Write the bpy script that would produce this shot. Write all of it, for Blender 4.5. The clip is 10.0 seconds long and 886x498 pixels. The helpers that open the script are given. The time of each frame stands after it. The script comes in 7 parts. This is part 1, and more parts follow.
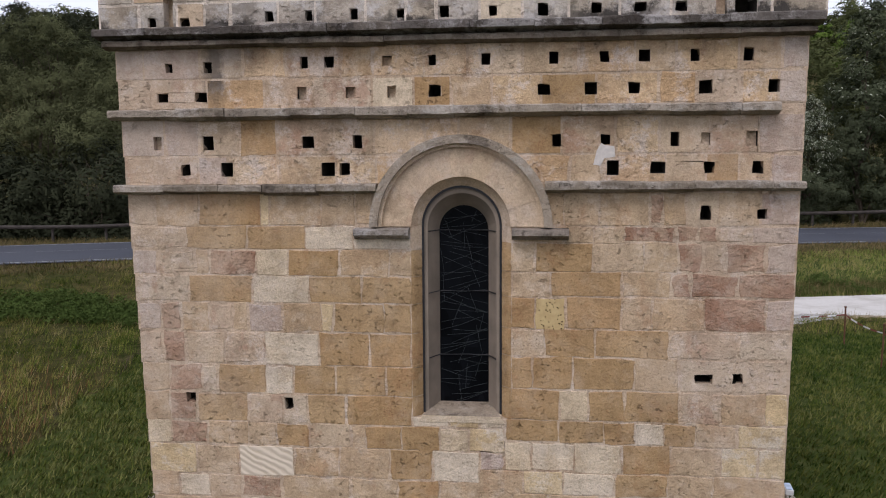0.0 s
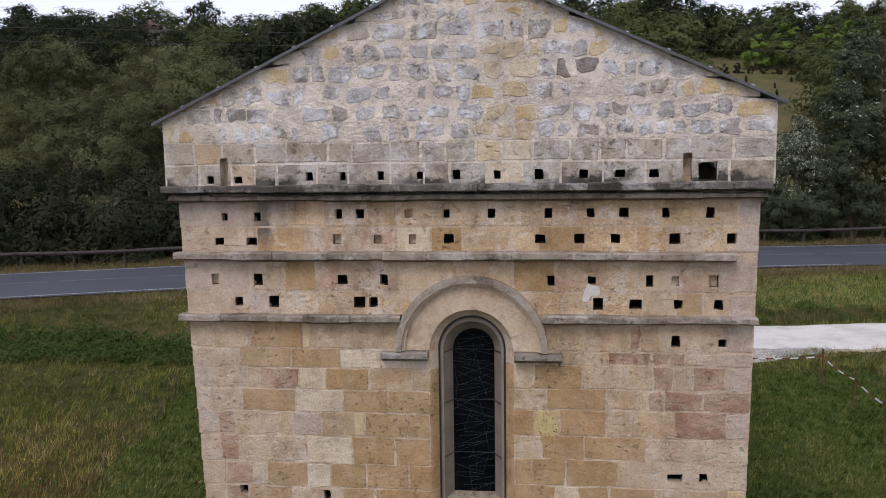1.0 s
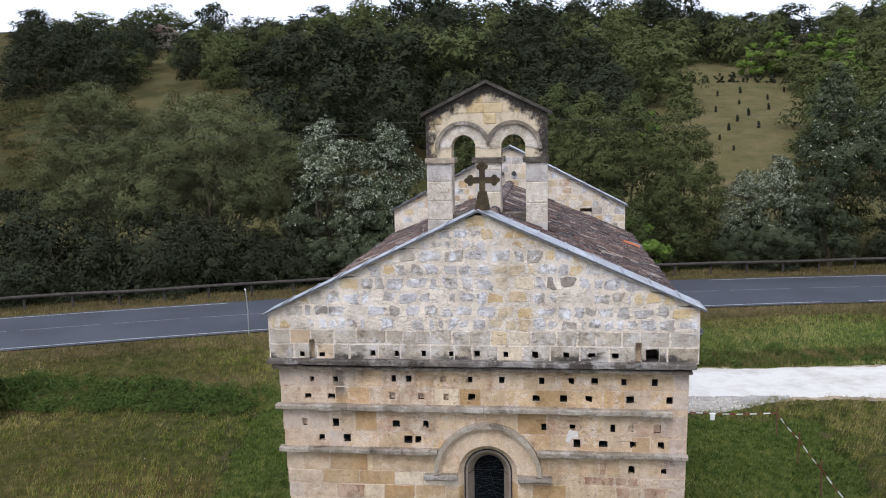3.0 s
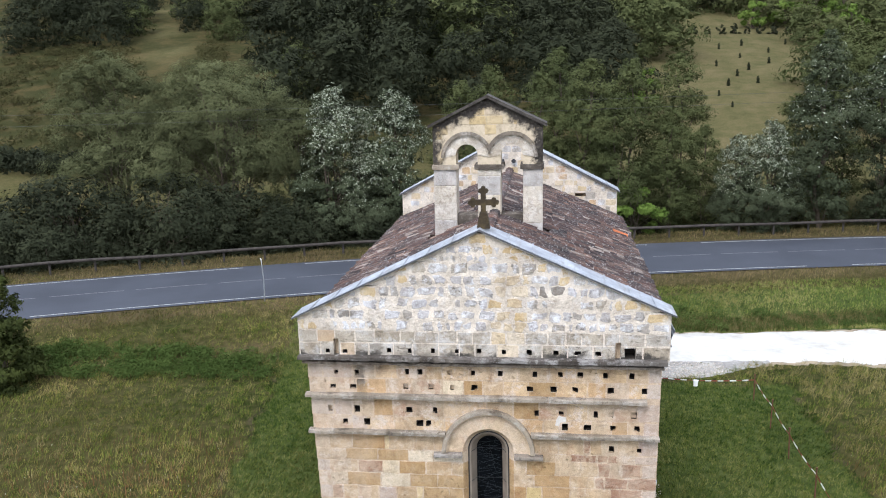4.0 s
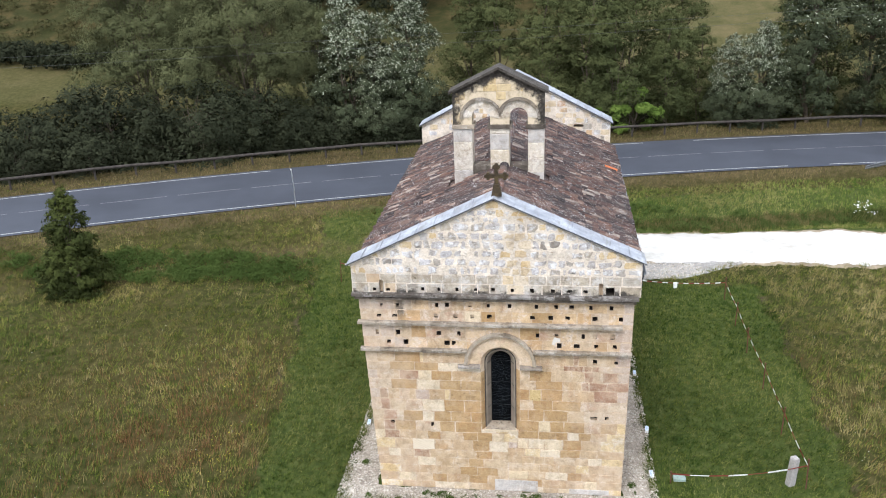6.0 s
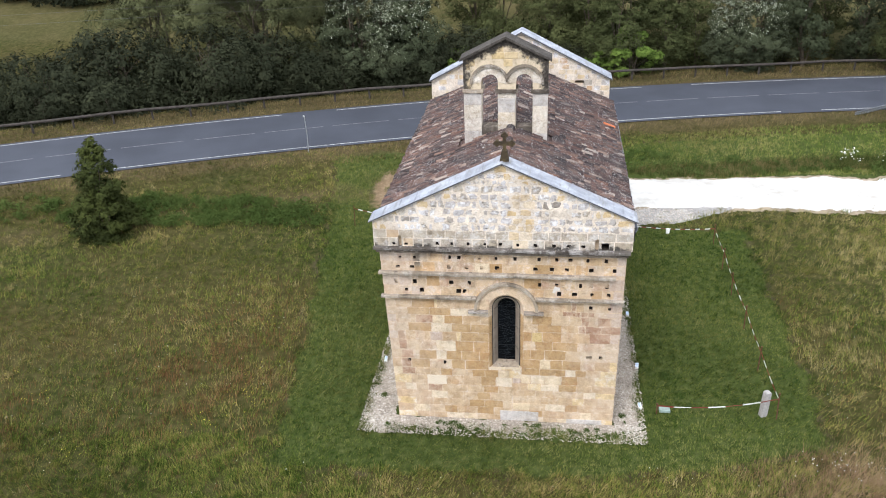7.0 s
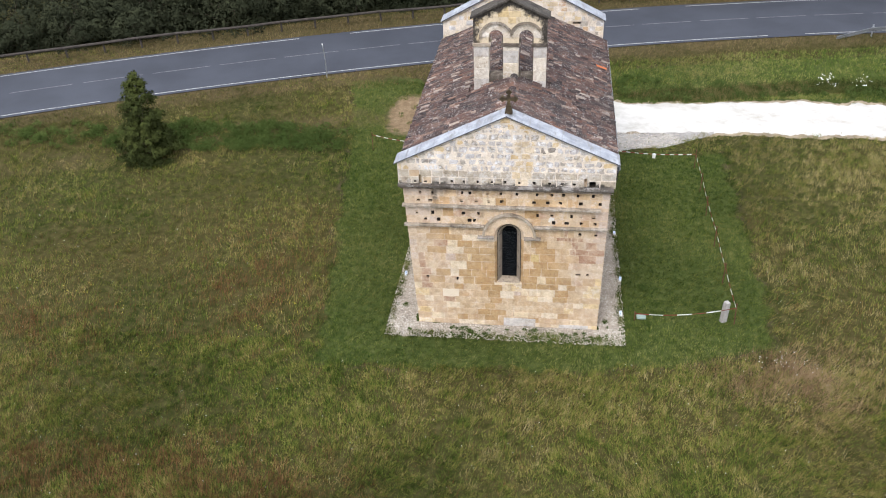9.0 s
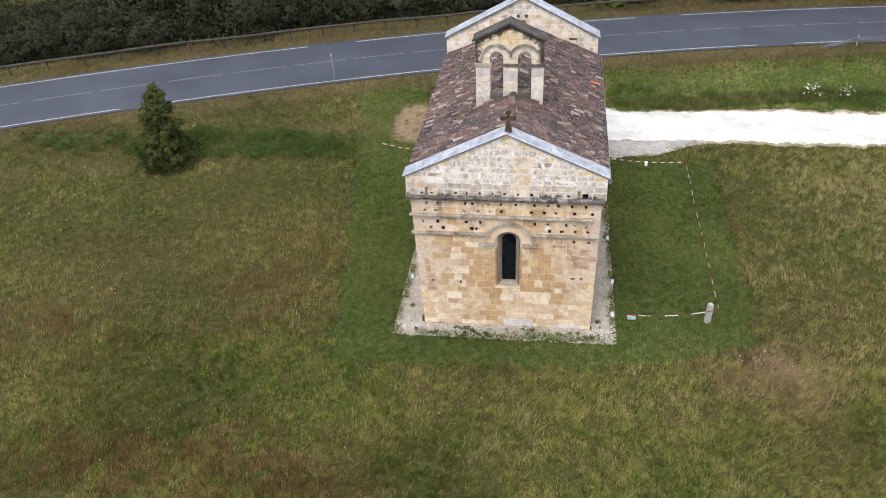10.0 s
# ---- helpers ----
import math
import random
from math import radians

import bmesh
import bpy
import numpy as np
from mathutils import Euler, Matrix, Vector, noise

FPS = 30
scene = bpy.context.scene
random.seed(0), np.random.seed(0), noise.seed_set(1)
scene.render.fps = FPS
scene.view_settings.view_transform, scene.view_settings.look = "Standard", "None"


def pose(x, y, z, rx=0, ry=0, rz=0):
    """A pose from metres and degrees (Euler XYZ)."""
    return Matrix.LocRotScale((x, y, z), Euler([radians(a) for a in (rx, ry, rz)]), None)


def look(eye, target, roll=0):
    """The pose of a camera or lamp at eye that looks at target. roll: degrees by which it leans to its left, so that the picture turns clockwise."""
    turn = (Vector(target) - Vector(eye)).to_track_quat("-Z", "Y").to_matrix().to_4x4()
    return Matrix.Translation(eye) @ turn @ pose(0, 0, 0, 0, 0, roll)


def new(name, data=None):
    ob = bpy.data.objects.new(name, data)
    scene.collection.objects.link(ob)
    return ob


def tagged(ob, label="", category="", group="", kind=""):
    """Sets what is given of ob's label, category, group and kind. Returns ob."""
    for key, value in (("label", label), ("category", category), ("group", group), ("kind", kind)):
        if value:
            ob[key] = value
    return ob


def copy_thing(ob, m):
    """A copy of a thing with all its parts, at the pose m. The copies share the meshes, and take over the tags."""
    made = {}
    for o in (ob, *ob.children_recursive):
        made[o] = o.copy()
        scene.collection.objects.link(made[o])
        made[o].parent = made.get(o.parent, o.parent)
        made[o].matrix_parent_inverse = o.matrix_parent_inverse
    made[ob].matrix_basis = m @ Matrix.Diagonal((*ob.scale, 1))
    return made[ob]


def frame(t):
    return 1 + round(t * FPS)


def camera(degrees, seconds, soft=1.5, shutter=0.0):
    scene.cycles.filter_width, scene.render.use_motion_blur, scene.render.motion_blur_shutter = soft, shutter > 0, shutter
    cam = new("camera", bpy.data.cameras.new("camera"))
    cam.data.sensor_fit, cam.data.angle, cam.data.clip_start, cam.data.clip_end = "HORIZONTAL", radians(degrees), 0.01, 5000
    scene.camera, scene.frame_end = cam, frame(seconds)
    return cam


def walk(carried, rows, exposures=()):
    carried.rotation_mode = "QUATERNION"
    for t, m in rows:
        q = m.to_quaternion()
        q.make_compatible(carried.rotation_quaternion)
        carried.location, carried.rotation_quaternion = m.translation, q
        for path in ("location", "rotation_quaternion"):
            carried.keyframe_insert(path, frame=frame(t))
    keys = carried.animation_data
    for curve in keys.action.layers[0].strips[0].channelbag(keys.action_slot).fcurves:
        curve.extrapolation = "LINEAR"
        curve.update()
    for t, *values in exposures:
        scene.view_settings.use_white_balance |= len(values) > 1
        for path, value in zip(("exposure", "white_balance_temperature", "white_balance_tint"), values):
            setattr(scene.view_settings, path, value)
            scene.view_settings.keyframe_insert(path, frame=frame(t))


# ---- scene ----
cam = camera(55.0, 10.0, soft=1.05)
PATH = [
    (0, (0.779, -8.058, 4.397), (0.551, -6.083, 4.178), -0.4),
    (0.5, (0.804, -8.711, 5.292), (0.577, -6.739, 5.047), -0.7),
    (1, (0.825, -9.443, 6.059), (0.593, -7.472, 5.814), -0.8),
    (1.5, (0.84, -10.278, 6.869), (0.61, -8.306, 6.624), -1.1),
    (2, (0.869, -11.158, 7.691), (0.636, -9.187, 7.444), -1.1),
    (2.5, (0.897, -12.109, 8.514), (0.661, -10.139, 8.26), -1.1),
    (4, (1.132, -14.768, 10.844), (0.886, -12.829, 10.421), -1.4),
    (4.5, (1.227, -15.631, 11.643), (0.977, -13.711, 11.142), -1.6),
    (5, (1.281, -16.466, 12.377), (1.027, -14.567, 11.804), -1.8),
    (5.5, (1.274, -17.314, 13.16), (1.018, -15.44, 12.507), -2.1),
    (7, (1.187, -20.014, 15.533), (0.936, -18.239, 14.646), -2.2),
    (7.5, (1.183, -20.877, 16.338), (0.933, -19.142, 15.375), -2.3),
    (8, (1.221, -21.739, 17.167), (0.973, -20.044, 16.136), -2.4),
    (8.5, (1.289, -22.568, 17.937), (1.041, -20.902, 16.858), -2.6),
    (9, (1.337, -23.327, 18.66), (1.089, -21.676, 17.56), -2.6),
    (9.5, (1.428, -24.116, 19.503), (1.178, -22.471, 18.392), -2.7),
    (10, (1.469, -24.939, 20.284), (1.22, -23.297, 19.17), -2.6),
]
walk(cam, [(t, look(eye, target, roll)) for t, eye, target, roll in PATH],
     [(0, 0.13, 6160, 19), (1.5, 0.2, 6080, 18), (2.5, 0.40, 5980, 15), (4, 1.02, 5880, 11), (5, 1.1, 5970, 10), (7, 1.08, 6130, 11), (10, 0.98, 6280, 12)])

# ---- world, sun ----
world = bpy.data.worlds.new("overcast_sky")
scene.world = world
world.use_nodes = True
_wn = world.node_tree.nodes
_bg = _wn["Background"]
_sky = _wn.new("ShaderNodeTexSky")
_sky.sky_type, _sky.sun_disc = "NISHITA", False
_sky.sun_elevation, _sky.sun_rotation = radians(52), radians(200)
_sky.air_density, _sky.dust_density = 1.0, 3.0
_mixs = _wn.new("ShaderNodeMix")
_mixs.data_type = "RGBA"
_mixs.inputs[0].default_value = 0.8
_mixs.inputs[7].default_value = (9.0, 9.4, 10.0, 1)
world.node_tree.links.new(_sky.outputs[0], _mixs.inputs[6])
world.node_tree.links.new(_mixs.outputs[2], _bg.inputs[0])
_bg.inputs[1].default_value = 0.11
sun = new("sun", bpy.data.lights.new("sun", "SUN"))
sun.data.energy, sun.data.angle, sun.data.color = 1.3, radians(25), (1.0, 0.96, 0.9)
sun.matrix_world = look((-10, -28, 40), (0, 0, 0))


# ---- materials ----
class Mat:
    """A node material with short helpers."""

    def __init__(self, name, rough=0.85, metal=0.0, spec=0.3):
        self.m = bpy.data.materials.new(name)
        self.m.use_nodes = True
        self.nt = self.m.node_tree
        self.b = self.nt.nodes["Principled BSDF"]
        self.b.inputs["Roughness"].default_value = rough
        self.b.inputs["Metallic"].default_value = metal
        self.b.inputs["Specular IOR Level"].default_value = spec
        self.geo = self.nt.nodes.new("ShaderNodeNewGeometry")

    def n(self, kind, **kw):
        return self.nt.nodes.new(kind)

    def put(self, sock, v):
        if hasattr(v, "is_output"):
            self.nt.links.new(v, sock)
        elif isinstance(v, (tuple, list)):
            sock.default_value = (*v, 1) if len(v) == 3 and sock.type == "RGBA" else v
        else:
            sock.default_value = v

    def pos(self, scale=(1, 1, 1)):
        mp = self.n("ShaderNodeMapping")
        mp.inputs["Scale"].default_value = scale
        self.nt.links.new(self.geo.outputs["Position"], mp.inputs[0])
        return mp.outputs[0]

    def noise(self, scale, detail=4, rough=0.55, vec=None):
        t = self.n("ShaderNodeTexNoise")
        t.inputs["Scale"].default_value, t.inputs["Detail"].default_value, t.inputs["Roughness"].default_value = scale, detail, rough
        self.nt.links.new(vec or self.geo.outputs["Position"], t.inputs["Vector"])
        return t.outputs["Fac"]

    def voro(self, scale, vec=None, out="Distance"):
        t = self.n("ShaderNodeTexVoronoi")
        t.inputs["Scale"].default_value = scale
        self.nt.links.new(vec or self.geo.outputs["Position"], t.inputs["Vector"])
        return t.outputs[out]

    def ramp(self, fac, stops):
        r = self.n("ShaderNodeValToRGB")
        e = r.color_ramp.elements
        while len(e) < len(stops):
            e.new(0.5)
        for el, (p, c) in zip(e, stops):
            el.position = p
            el.color = (*c, 1) if len(c) == 3 else c
        self.put(r.inputs[0], fac)
        return r.outputs[0]

    def step(self, fac, a, b):
        r = self.n("ShaderNodeMapRange")
        r.inputs[1].default_value, r.inputs[2].default_value = a, b
        self.put(r.inputs[0], fac)
        return r.outputs[0]

    def mix(self, fac, a, b, mode="MIX"):
        x = self.n("ShaderNodeMix")
        x.data_type, x.blend_type = "RGBA", mode
        self.put(x.inputs[0], fac), self.put(x.inputs[6], a), self.put(x.inputs[7], b)
        return x.outputs[2]

    def math(self, op, a, b=0.0):
        x = self.n("ShaderNodeMath")
        x.operation = op
        self.put(x.inputs[0], a), self.put(x.inputs[1], b)
        return x.outputs[0]

    def rand(self):
        return self.n("ShaderNodeObjectInfo").outputs["Random"]

    def island(self):
        return self.geo.outputs["Random Per Island"]

    def attr(self, name):
        a = self.n("ShaderNodeAttribute")
        a.attribute_name = name
        return a.outputs["Fac"]

    def color(self, c):
        self.put(self.b.inputs["Base Color"], c)
        return self

    def bump(self, h, strength=0.5, dist=0.01):
        x = self.n("ShaderNodeBump")
        x.inputs["Strength"].default_value, x.inputs["Distance"].default_value = strength, dist
        self.put(x.inputs["Height"], h)
        self.nt.links.new(x.outputs[0], self.b.inputs["Normal"])
        return self


def drip(k, base):
    """Black water stains on the frieze: one that runs down a joint, and fainter runs below the cornice."""
    xyz = k.n("ShaderNodeSeparateXYZ")
    k.nt.links.new(k.geo.outputs["Position"], xyz.inputs[0])
    d = k.math("ADD", k.math("ABSOLUTE", k.math("ADD", xyz.outputs[0], 2.36)), k.math("MULTIPLY", k.math("SUBTRACT", k.noise(7, 6, 0.7), 0.5), 0.25))
    base = k.mix(k.math("MULTIPLY", k.step(d, 0.13, 0.05), k.math("MULTIPLY", k.step(xyz.outputs[2], 4.78, 5.1), 0.85)), base, (0.07, 0.06, 0.05))
    runs = k.math("MULTIPLY", k.step(k.noise(2.6, 5, 0.6, k.pos((1, 1, 0.12))), 0.50, 0.64), k.step(k.math("ADD", xyz.outputs[2], k.math("MULTIPLY", k.noise(5, 4), 0.25)), 5.25, 5.55))
    return k.mix(k.math("MULTIPLY", runs, 0.6), base, (0.17, 0.14, 0.115))


def bloom(k, base):
    """A pinkish weathering that spreads over both flanks of the wall, across the joints."""
    xyz = k.n("ShaderNodeSeparateXYZ")
    k.nt.links.new(k.geo.outputs["Position"], xyz.inputs[0])
    flank = k.step(k.math("ABSOLUTE", k.math("SUBTRACT", xyz.outputs[0], 0.05)), 1.3, 2.5)
    cloud = k.step(k.math("ADD", k.math("MULTIPLY", flank, 0.24), k.noise(1.15, 6, 0.65)), 0.58, 0.80)
    return k.mix(k.math("MULTIPLY", cloud, 0.34), base, k.ramp(k.noise(5.5, 6, 0.7), [(0.35, (0.44, 0.31, 0.215)), (0.55, (0.55, 0.44, 0.335)), (0.7, (0.62, 0.525, 0.425))]))


def stone_mat(name, tones, stain, stain_amount=0.5, pits=0.4, by="rand", lime=0.35, limec=(0.60, 0.51, 0.43), erosion=0.85, rusty=0.55):
    """Weathered limestone: a tone for each block, mottling at three scales, stains, lime smears and pits."""
    k = Mat(name, 0.92, 0, 0.15)
    pick = k.rand() if by == "rand" else k.island()
    base = k.ramp(pick, [(i / (len(tones) - 1), c) for i, c in enumerate(tones)])
    big = k.noise(0.9, 4, 0.6)
    mid = k.noise(4.2, 8, 0.72)
    fine = k.noise(48, 5, 0.7)
    scratch = k.noise(17, 6, 0.7, k.pos((1.0, 1.0, 1.35)))
    worn = k.math("MULTIPLY", k.step(k.noise(1.9, 5, 0.65), 0.44, 0.60), erosion)
    base = k.mix(k.math("MULTIPLY", k.step(big, 0.48, 0.68), stain_amount), base, k.mix(0.65, base, stain))
    base = k.mix(1.0, base, k.ramp(mid, [(0.28, (0.62, 0.60, 0.58)), (0.5, (1.0, 1.0, 1.0)), (0.72, (1.22, 1.22, 1.22))]), "MULTIPLY")
    rust = k.math("MULTIPLY", k.step(k.noise(2.4, 7, 0.72, k.pos((1, 1, 0.8))), rusty, rusty + 0.05), 0.85 * stain_amount + 0.2)
    base = k.mix(rust, base, k.mix(0.75, base, stain))
    smear = k.math("MULTIPLY", k.step(k.noise(3.3, 9, 0.75), 0.50, 0.60), lime)
    base = k.mix(smear, base, limec)
    base = k.mix(1.0, base, k.ramp(fine, [(0.3, (0.78, 0.765, 0.75)), (0.52, (1.0, 1.0, 1.0)), (0.75, (1.1, 1.1, 1.1))]), "MULTIPLY")
    base = k.mix(worn, base, k.mix(1.0, base, k.ramp(scratch, [(0.34, (0.52, 0.45, 0.38)), (0.43, (0.94, 0.92, 0.90)), (0.6, (1.05, 1.05, 1.05)), (0.72, (1.2, 1.2, 1.2))]), "MULTIPLY"))
    wash = k.ramp(k.noise(0.75, 6, 0.7, k.pos((1.0, 1.0, 1.25))), [(0.34, (0.85, 0.825, 0.79)), (0.5, (1.02, 1.02, 1.02)), (0.66, (1.13, 1.125, 1.12))])
    base = k.mix(1.0, base, wash, "MULTIPLY")
    grit = k.ramp(k.noise(120, 3, 0.8), [(0.3, (0.80, 0.79, 0.78)), (0.5, (1.0, 1.0, 1.0)), (0.7, (1.12, 1.12, 1.12))])
    base = k.mix(1.0, base, grit, "MULTIPLY")
    pit = k.step(k.math("ADD", k.voro(30), k.math("MULTIPLY", k.noise(40, 3), 0.25)), 0.22, 0.30)
    pitmask = k.step(k.noise(2.2, 5, 0.65), 0.50, 0.60)
    hollow = k.math("MULTIPLY", k.step(k.noise(13, 5, 0.7, k.pos((1.0, 1.0, 1.5))), 0.58, 0.66), k.step(k.noise(1.5, 4, 0.6), 0.44, 0.56))
    dark = k.math("MULTIPLY", k.math("MAXIMUM", k.math("MULTIPLY", k.math("SUBTRACT", 1.0, pit), pitmask), k.math("MULTIPLY", hollow, 0.8)), pits)
    # pits and hollows darkened by colour, in place of their weak bump shading
    base = k.mix(k.math("MULTIPLY", dark, 0.75), base, k.mix(0.7, base, (0.07, 0.045, 0.025)))
    if name in ("grey_lichened_stone", "grey_brown_ashlar"):
        z = k.n("ShaderNodeSeparateXYZ")
        k.nt.links.new(k.geo.outputs["Position"], z.inputs[0])
        low = k.step(k.math("ADD", z.outputs[2], k.math("MULTIPLY", k.math("SUBTRACT", k.noise(7, 6, 0.75), 0.5), 0.5)), 5.74, 5.66)
        base = k.mix(k.math("MULTIPLY", low, k.step(k.noise(0.9, 3), 0.42, 0.56)), base, (0.065, 0.058, 0.05))
        blot = k.step(k.noise(1.7, 5, 0.6, k.pos((1, 1, 1.6))), 0.60, 0.66)
        base = k.mix(k.math("MULTIPLY", blot, 0.65), base, (0.17, 0.145, 0.115))
    if name in ("warm_frieze_limestone", "pinkish_limestone", "greyish_mauve_limestone", "weathered_string_course"):
        base = drip(k, base)
    if name in ("ochre_limestone", "beige_limestone", "pinkish_limestone", "reddened_limestone", "greyish_mauve_limestone", "lime_mortar"):
        base = bloom(k, base)
    k.color(base)
    h = k.math("ADD", k.math("MULTIPLY", k.math("MULTIPLY", scratch, worn), 1.3), k.math("ADD", k.math("MULTIPLY", mid, 0.6), k.math("MULTIPLY", fine, 0.25)))
    k.bump(k.math("SUBTRACT", h, k.math("MULTIPLY", dark, 0.7)), 1.0, 0.03)
    return k.m


OCHRE = stone_mat("ochre_limestone", [(0.375, 0.245, 0.118), (0.40, 0.27, 0.138), (0.44, 0.305, 0.165), (0.385, 0.25, 0.122), (0.42, 0.285, 0.15)], (0.35, 0.19, 0.09), 0.4, 0.9, lime=0.25, limec=(0.55, 0.43, 0.30), erosion=0.35)
BEIGE = stone_mat("beige_limestone", [(0.47, 0.345, 0.215), (0.50, 0.38, 0.25), (0.45, 0.32, 0.19), (0.52, 0.41, 0.285)], (0.40, 0.245, 0.14), 0.4, 0.8, lime=0.55, limec=(0.62, 0.51, 0.39), erosion=0.4)
RED = stone_mat("reddened_limestone", [(0.42, 0.29, 0.195), (0.44, 0.31, 0.215), (0.40, 0.265, 0.175), (0.45, 0.325, 0.225)], (0.27, 0.135, 0.08), 0.95, 0.9, lime=0.5, limec=(0.54, 0.43, 0.34), erosion=0.8, rusty=0.47)
MAUVE = stone_mat("greyish_mauve_limestone", [(0.49, 0.395, 0.32), (0.53, 0.44, 0.36), (0.46, 0.36, 0.285)], (0.34, 0.23, 0.19), 0.5, 0.5, lime=0.7, limec=(0.55, 0.48, 0.43), erosion=0.5)
PINK = stone_mat("pinkish_limestone", [(0.49, 0.375, 0.26), (0.52, 0.415, 0.30), (0.46, 0.34, 0.225), (0.53, 0.435, 0.32), (0.47, 0.355, 0.235)], (0.37, 0.20, 0.13), 0.5, 0.8, lime=0.8, limec=(0.63, 0.53, 0.44), erosion=0.5, rusty=0.55)
FRIEZE = stone_mat("warm_frieze_limestone", [(0.55, 0.40, 0.24), (0.59, 0.45, 0.295), (0.51, 0.345, 0.19), (0.61, 0.485, 0.345), (0.53, 0.37, 0.22)], (0.40, 0.225, 0.125), 0.5, 0.7, lime=0.8, limec=(0.65, 0.56, 0.48))
PALE = stone_mat("pale_new_limestone", [(0.60, 0.49, 0.34), (0.63, 0.54, 0.42), (0.58, 0.46, 0.30)], (0.52, 0.39, 0.24), 0.3, 0.4, lime=0.3, erosion=0.4)
SMOOTHST = stone_mat("smooth_dressed_limestone", [(0.54, 0.42, 0.295), (0.57, 0.45, 0.32), (0.55, 0.42, 0.28)], (0.44, 0.29, 0.20), 0.45, 0.2, lime=0.3, erosion=0.15)
GREY = stone_mat("grey_lichened_stone", [(0.48, 0.45, 0.44), (0.43, 0.395, 0.37), (0.56, 0.54, 0.55), (0.37, 0.325, 0.27), (0.52, 0.495, 0.49), (0.45, 0.405, 0.35)], (0.24, 0.20, 0.165), 0.3, 0.9, lime=1.0, limec=(0.70, 0.69, 0.70))
ASHLAR = stone_mat("grey_brown_ashlar", [(0.43, 0.375, 0.305), (0.49, 0.445, 0.385), (0.39, 0.33, 0.25), (0.53, 0.48, 0.41)], (0.25, 0.20, 0.15), 0.4, 0.8, lime=0.8, limec=(0.56, 0.53, 0.50), erosion=0.6)
CHARRED = stone_mat("black_lichened_rubble", [(0.20, 0.17, 0.14), (0.24, 0.21, 0.18)], (0.10, 0.085, 0.07), 0.7, 0.8, lime=0.6, limec=(0.38, 0.35, 0.32))
YELLOW = stone_mat("yellow_limestone", [(0.56, 0.42, 0.235), (0.60, 0.475, 0.30), (0.55, 0.40, 0.21)], (0.46, 0.33, 0.17), 0.3, 0.2, lime=0.8, limec=(0.64, 0.57, 0.47), erosion=0.4)
STAINED = stone_mat("black_stained_stone", [(0.085, 0.07, 0.056), (0.125, 0.105, 0.085), (0.06, 0.05, 0.042)], (0.03, 0.026, 0.022), 0.5, 0.3, lime=0.7, limec=(0.27, 0.235, 0.195))
MOULD = stone_mat("grey_mould_stone", [(0.32, 0.265, 0.20), (0.37, 0.31, 0.24), (0.28, 0.23, 0.17)], (0.10, 0.083, 0.066), 0.8, 0.5, lime=0.6, limec=(0.47, 0.43, 0.37))
POINTING = stone_mat("pale_lime_pointing", [(0.66, 0.58, 0.485), (0.66, 0.58, 0.485)], (0.54, 0.46, 0.38), 0.5, 0.3, lime=0.4, limec=(0.68, 0.64, 0.60))
MORTAR = stone_mat("lime_mortar", [(0.54, 0.42, 0.30), (0.54, 0.42, 0.30)], (0.36, 0.24, 0.15), 0.9, 0.4, lime=0.7, limec=(0.62, 0.53, 0.44))
BELFRY = stone_mat("belfry_limestone", [(0.55, 0.48, 0.385), (0.59, 0.53, 0.44), (0.54, 0.455, 0.34), (0.57, 0.52, 0.455)], (0.40, 0.34, 0.28), 0.8, 0.5, lime=0.9, limec=(0.66, 0.61, 0.54))
CEMENT = stone_mat("grey_cement_render", [(0.45, 0.42, 0.39), (0.50, 0.47, 0.44)], (0.38, 0.34, 0.30), 0.5, 0.1, lime=0.3)


def pitted():
    k = Mat("pitted_yellow_limestone", 0.95, 0, 0.1)
    pit = k.step(k.math("ADD", k.voro(34), k.math("MULTIPLY", k.noise(16, 5, 0.7), 0.8)), 0.52, 0.62)
    k.color(k.mix(pit, (0.10, 0.065, 0.03), k.ramp(k.noise(9, 6, 0.7), [(0.3, (0.42, 0.30, 0.14)), (0.7, (0.56, 0.43, 0.22))])))
    return k.bump(pit, 1.0, 0.03).m


def tooled():
    k = Mat("tooled_pale_limestone", 0.95, 0, 0.1)
    w = k.n("ShaderNodeTexWave")
    w.inputs["Scale"].default_value, w.inputs["Distortion"].default_value, w.inputs["Detail"].default_value = 5.0, 5.0, 5
    mp = k.n("ShaderNodeMapping")
    mp.inputs["Rotation"].default_value = (0, radians(62), 0)
    k.nt.links.new(k.geo.outputs["Position"], mp.inputs[0])
    k.nt.links.new(mp.outputs[0], w.inputs["Vector"])
    k.color(k.mix(k.math("MULTIPLY", k.step(w.outputs["Fac"], 0.35, 0.1), k.step(k.noise(5, 4), 0.4, 0.6)), (0.62, 0.53, 0.41), (0.55, 0.455, 0.335)))
    return k.bump(w.outputs["Fac"], 0.45, 0.012).m


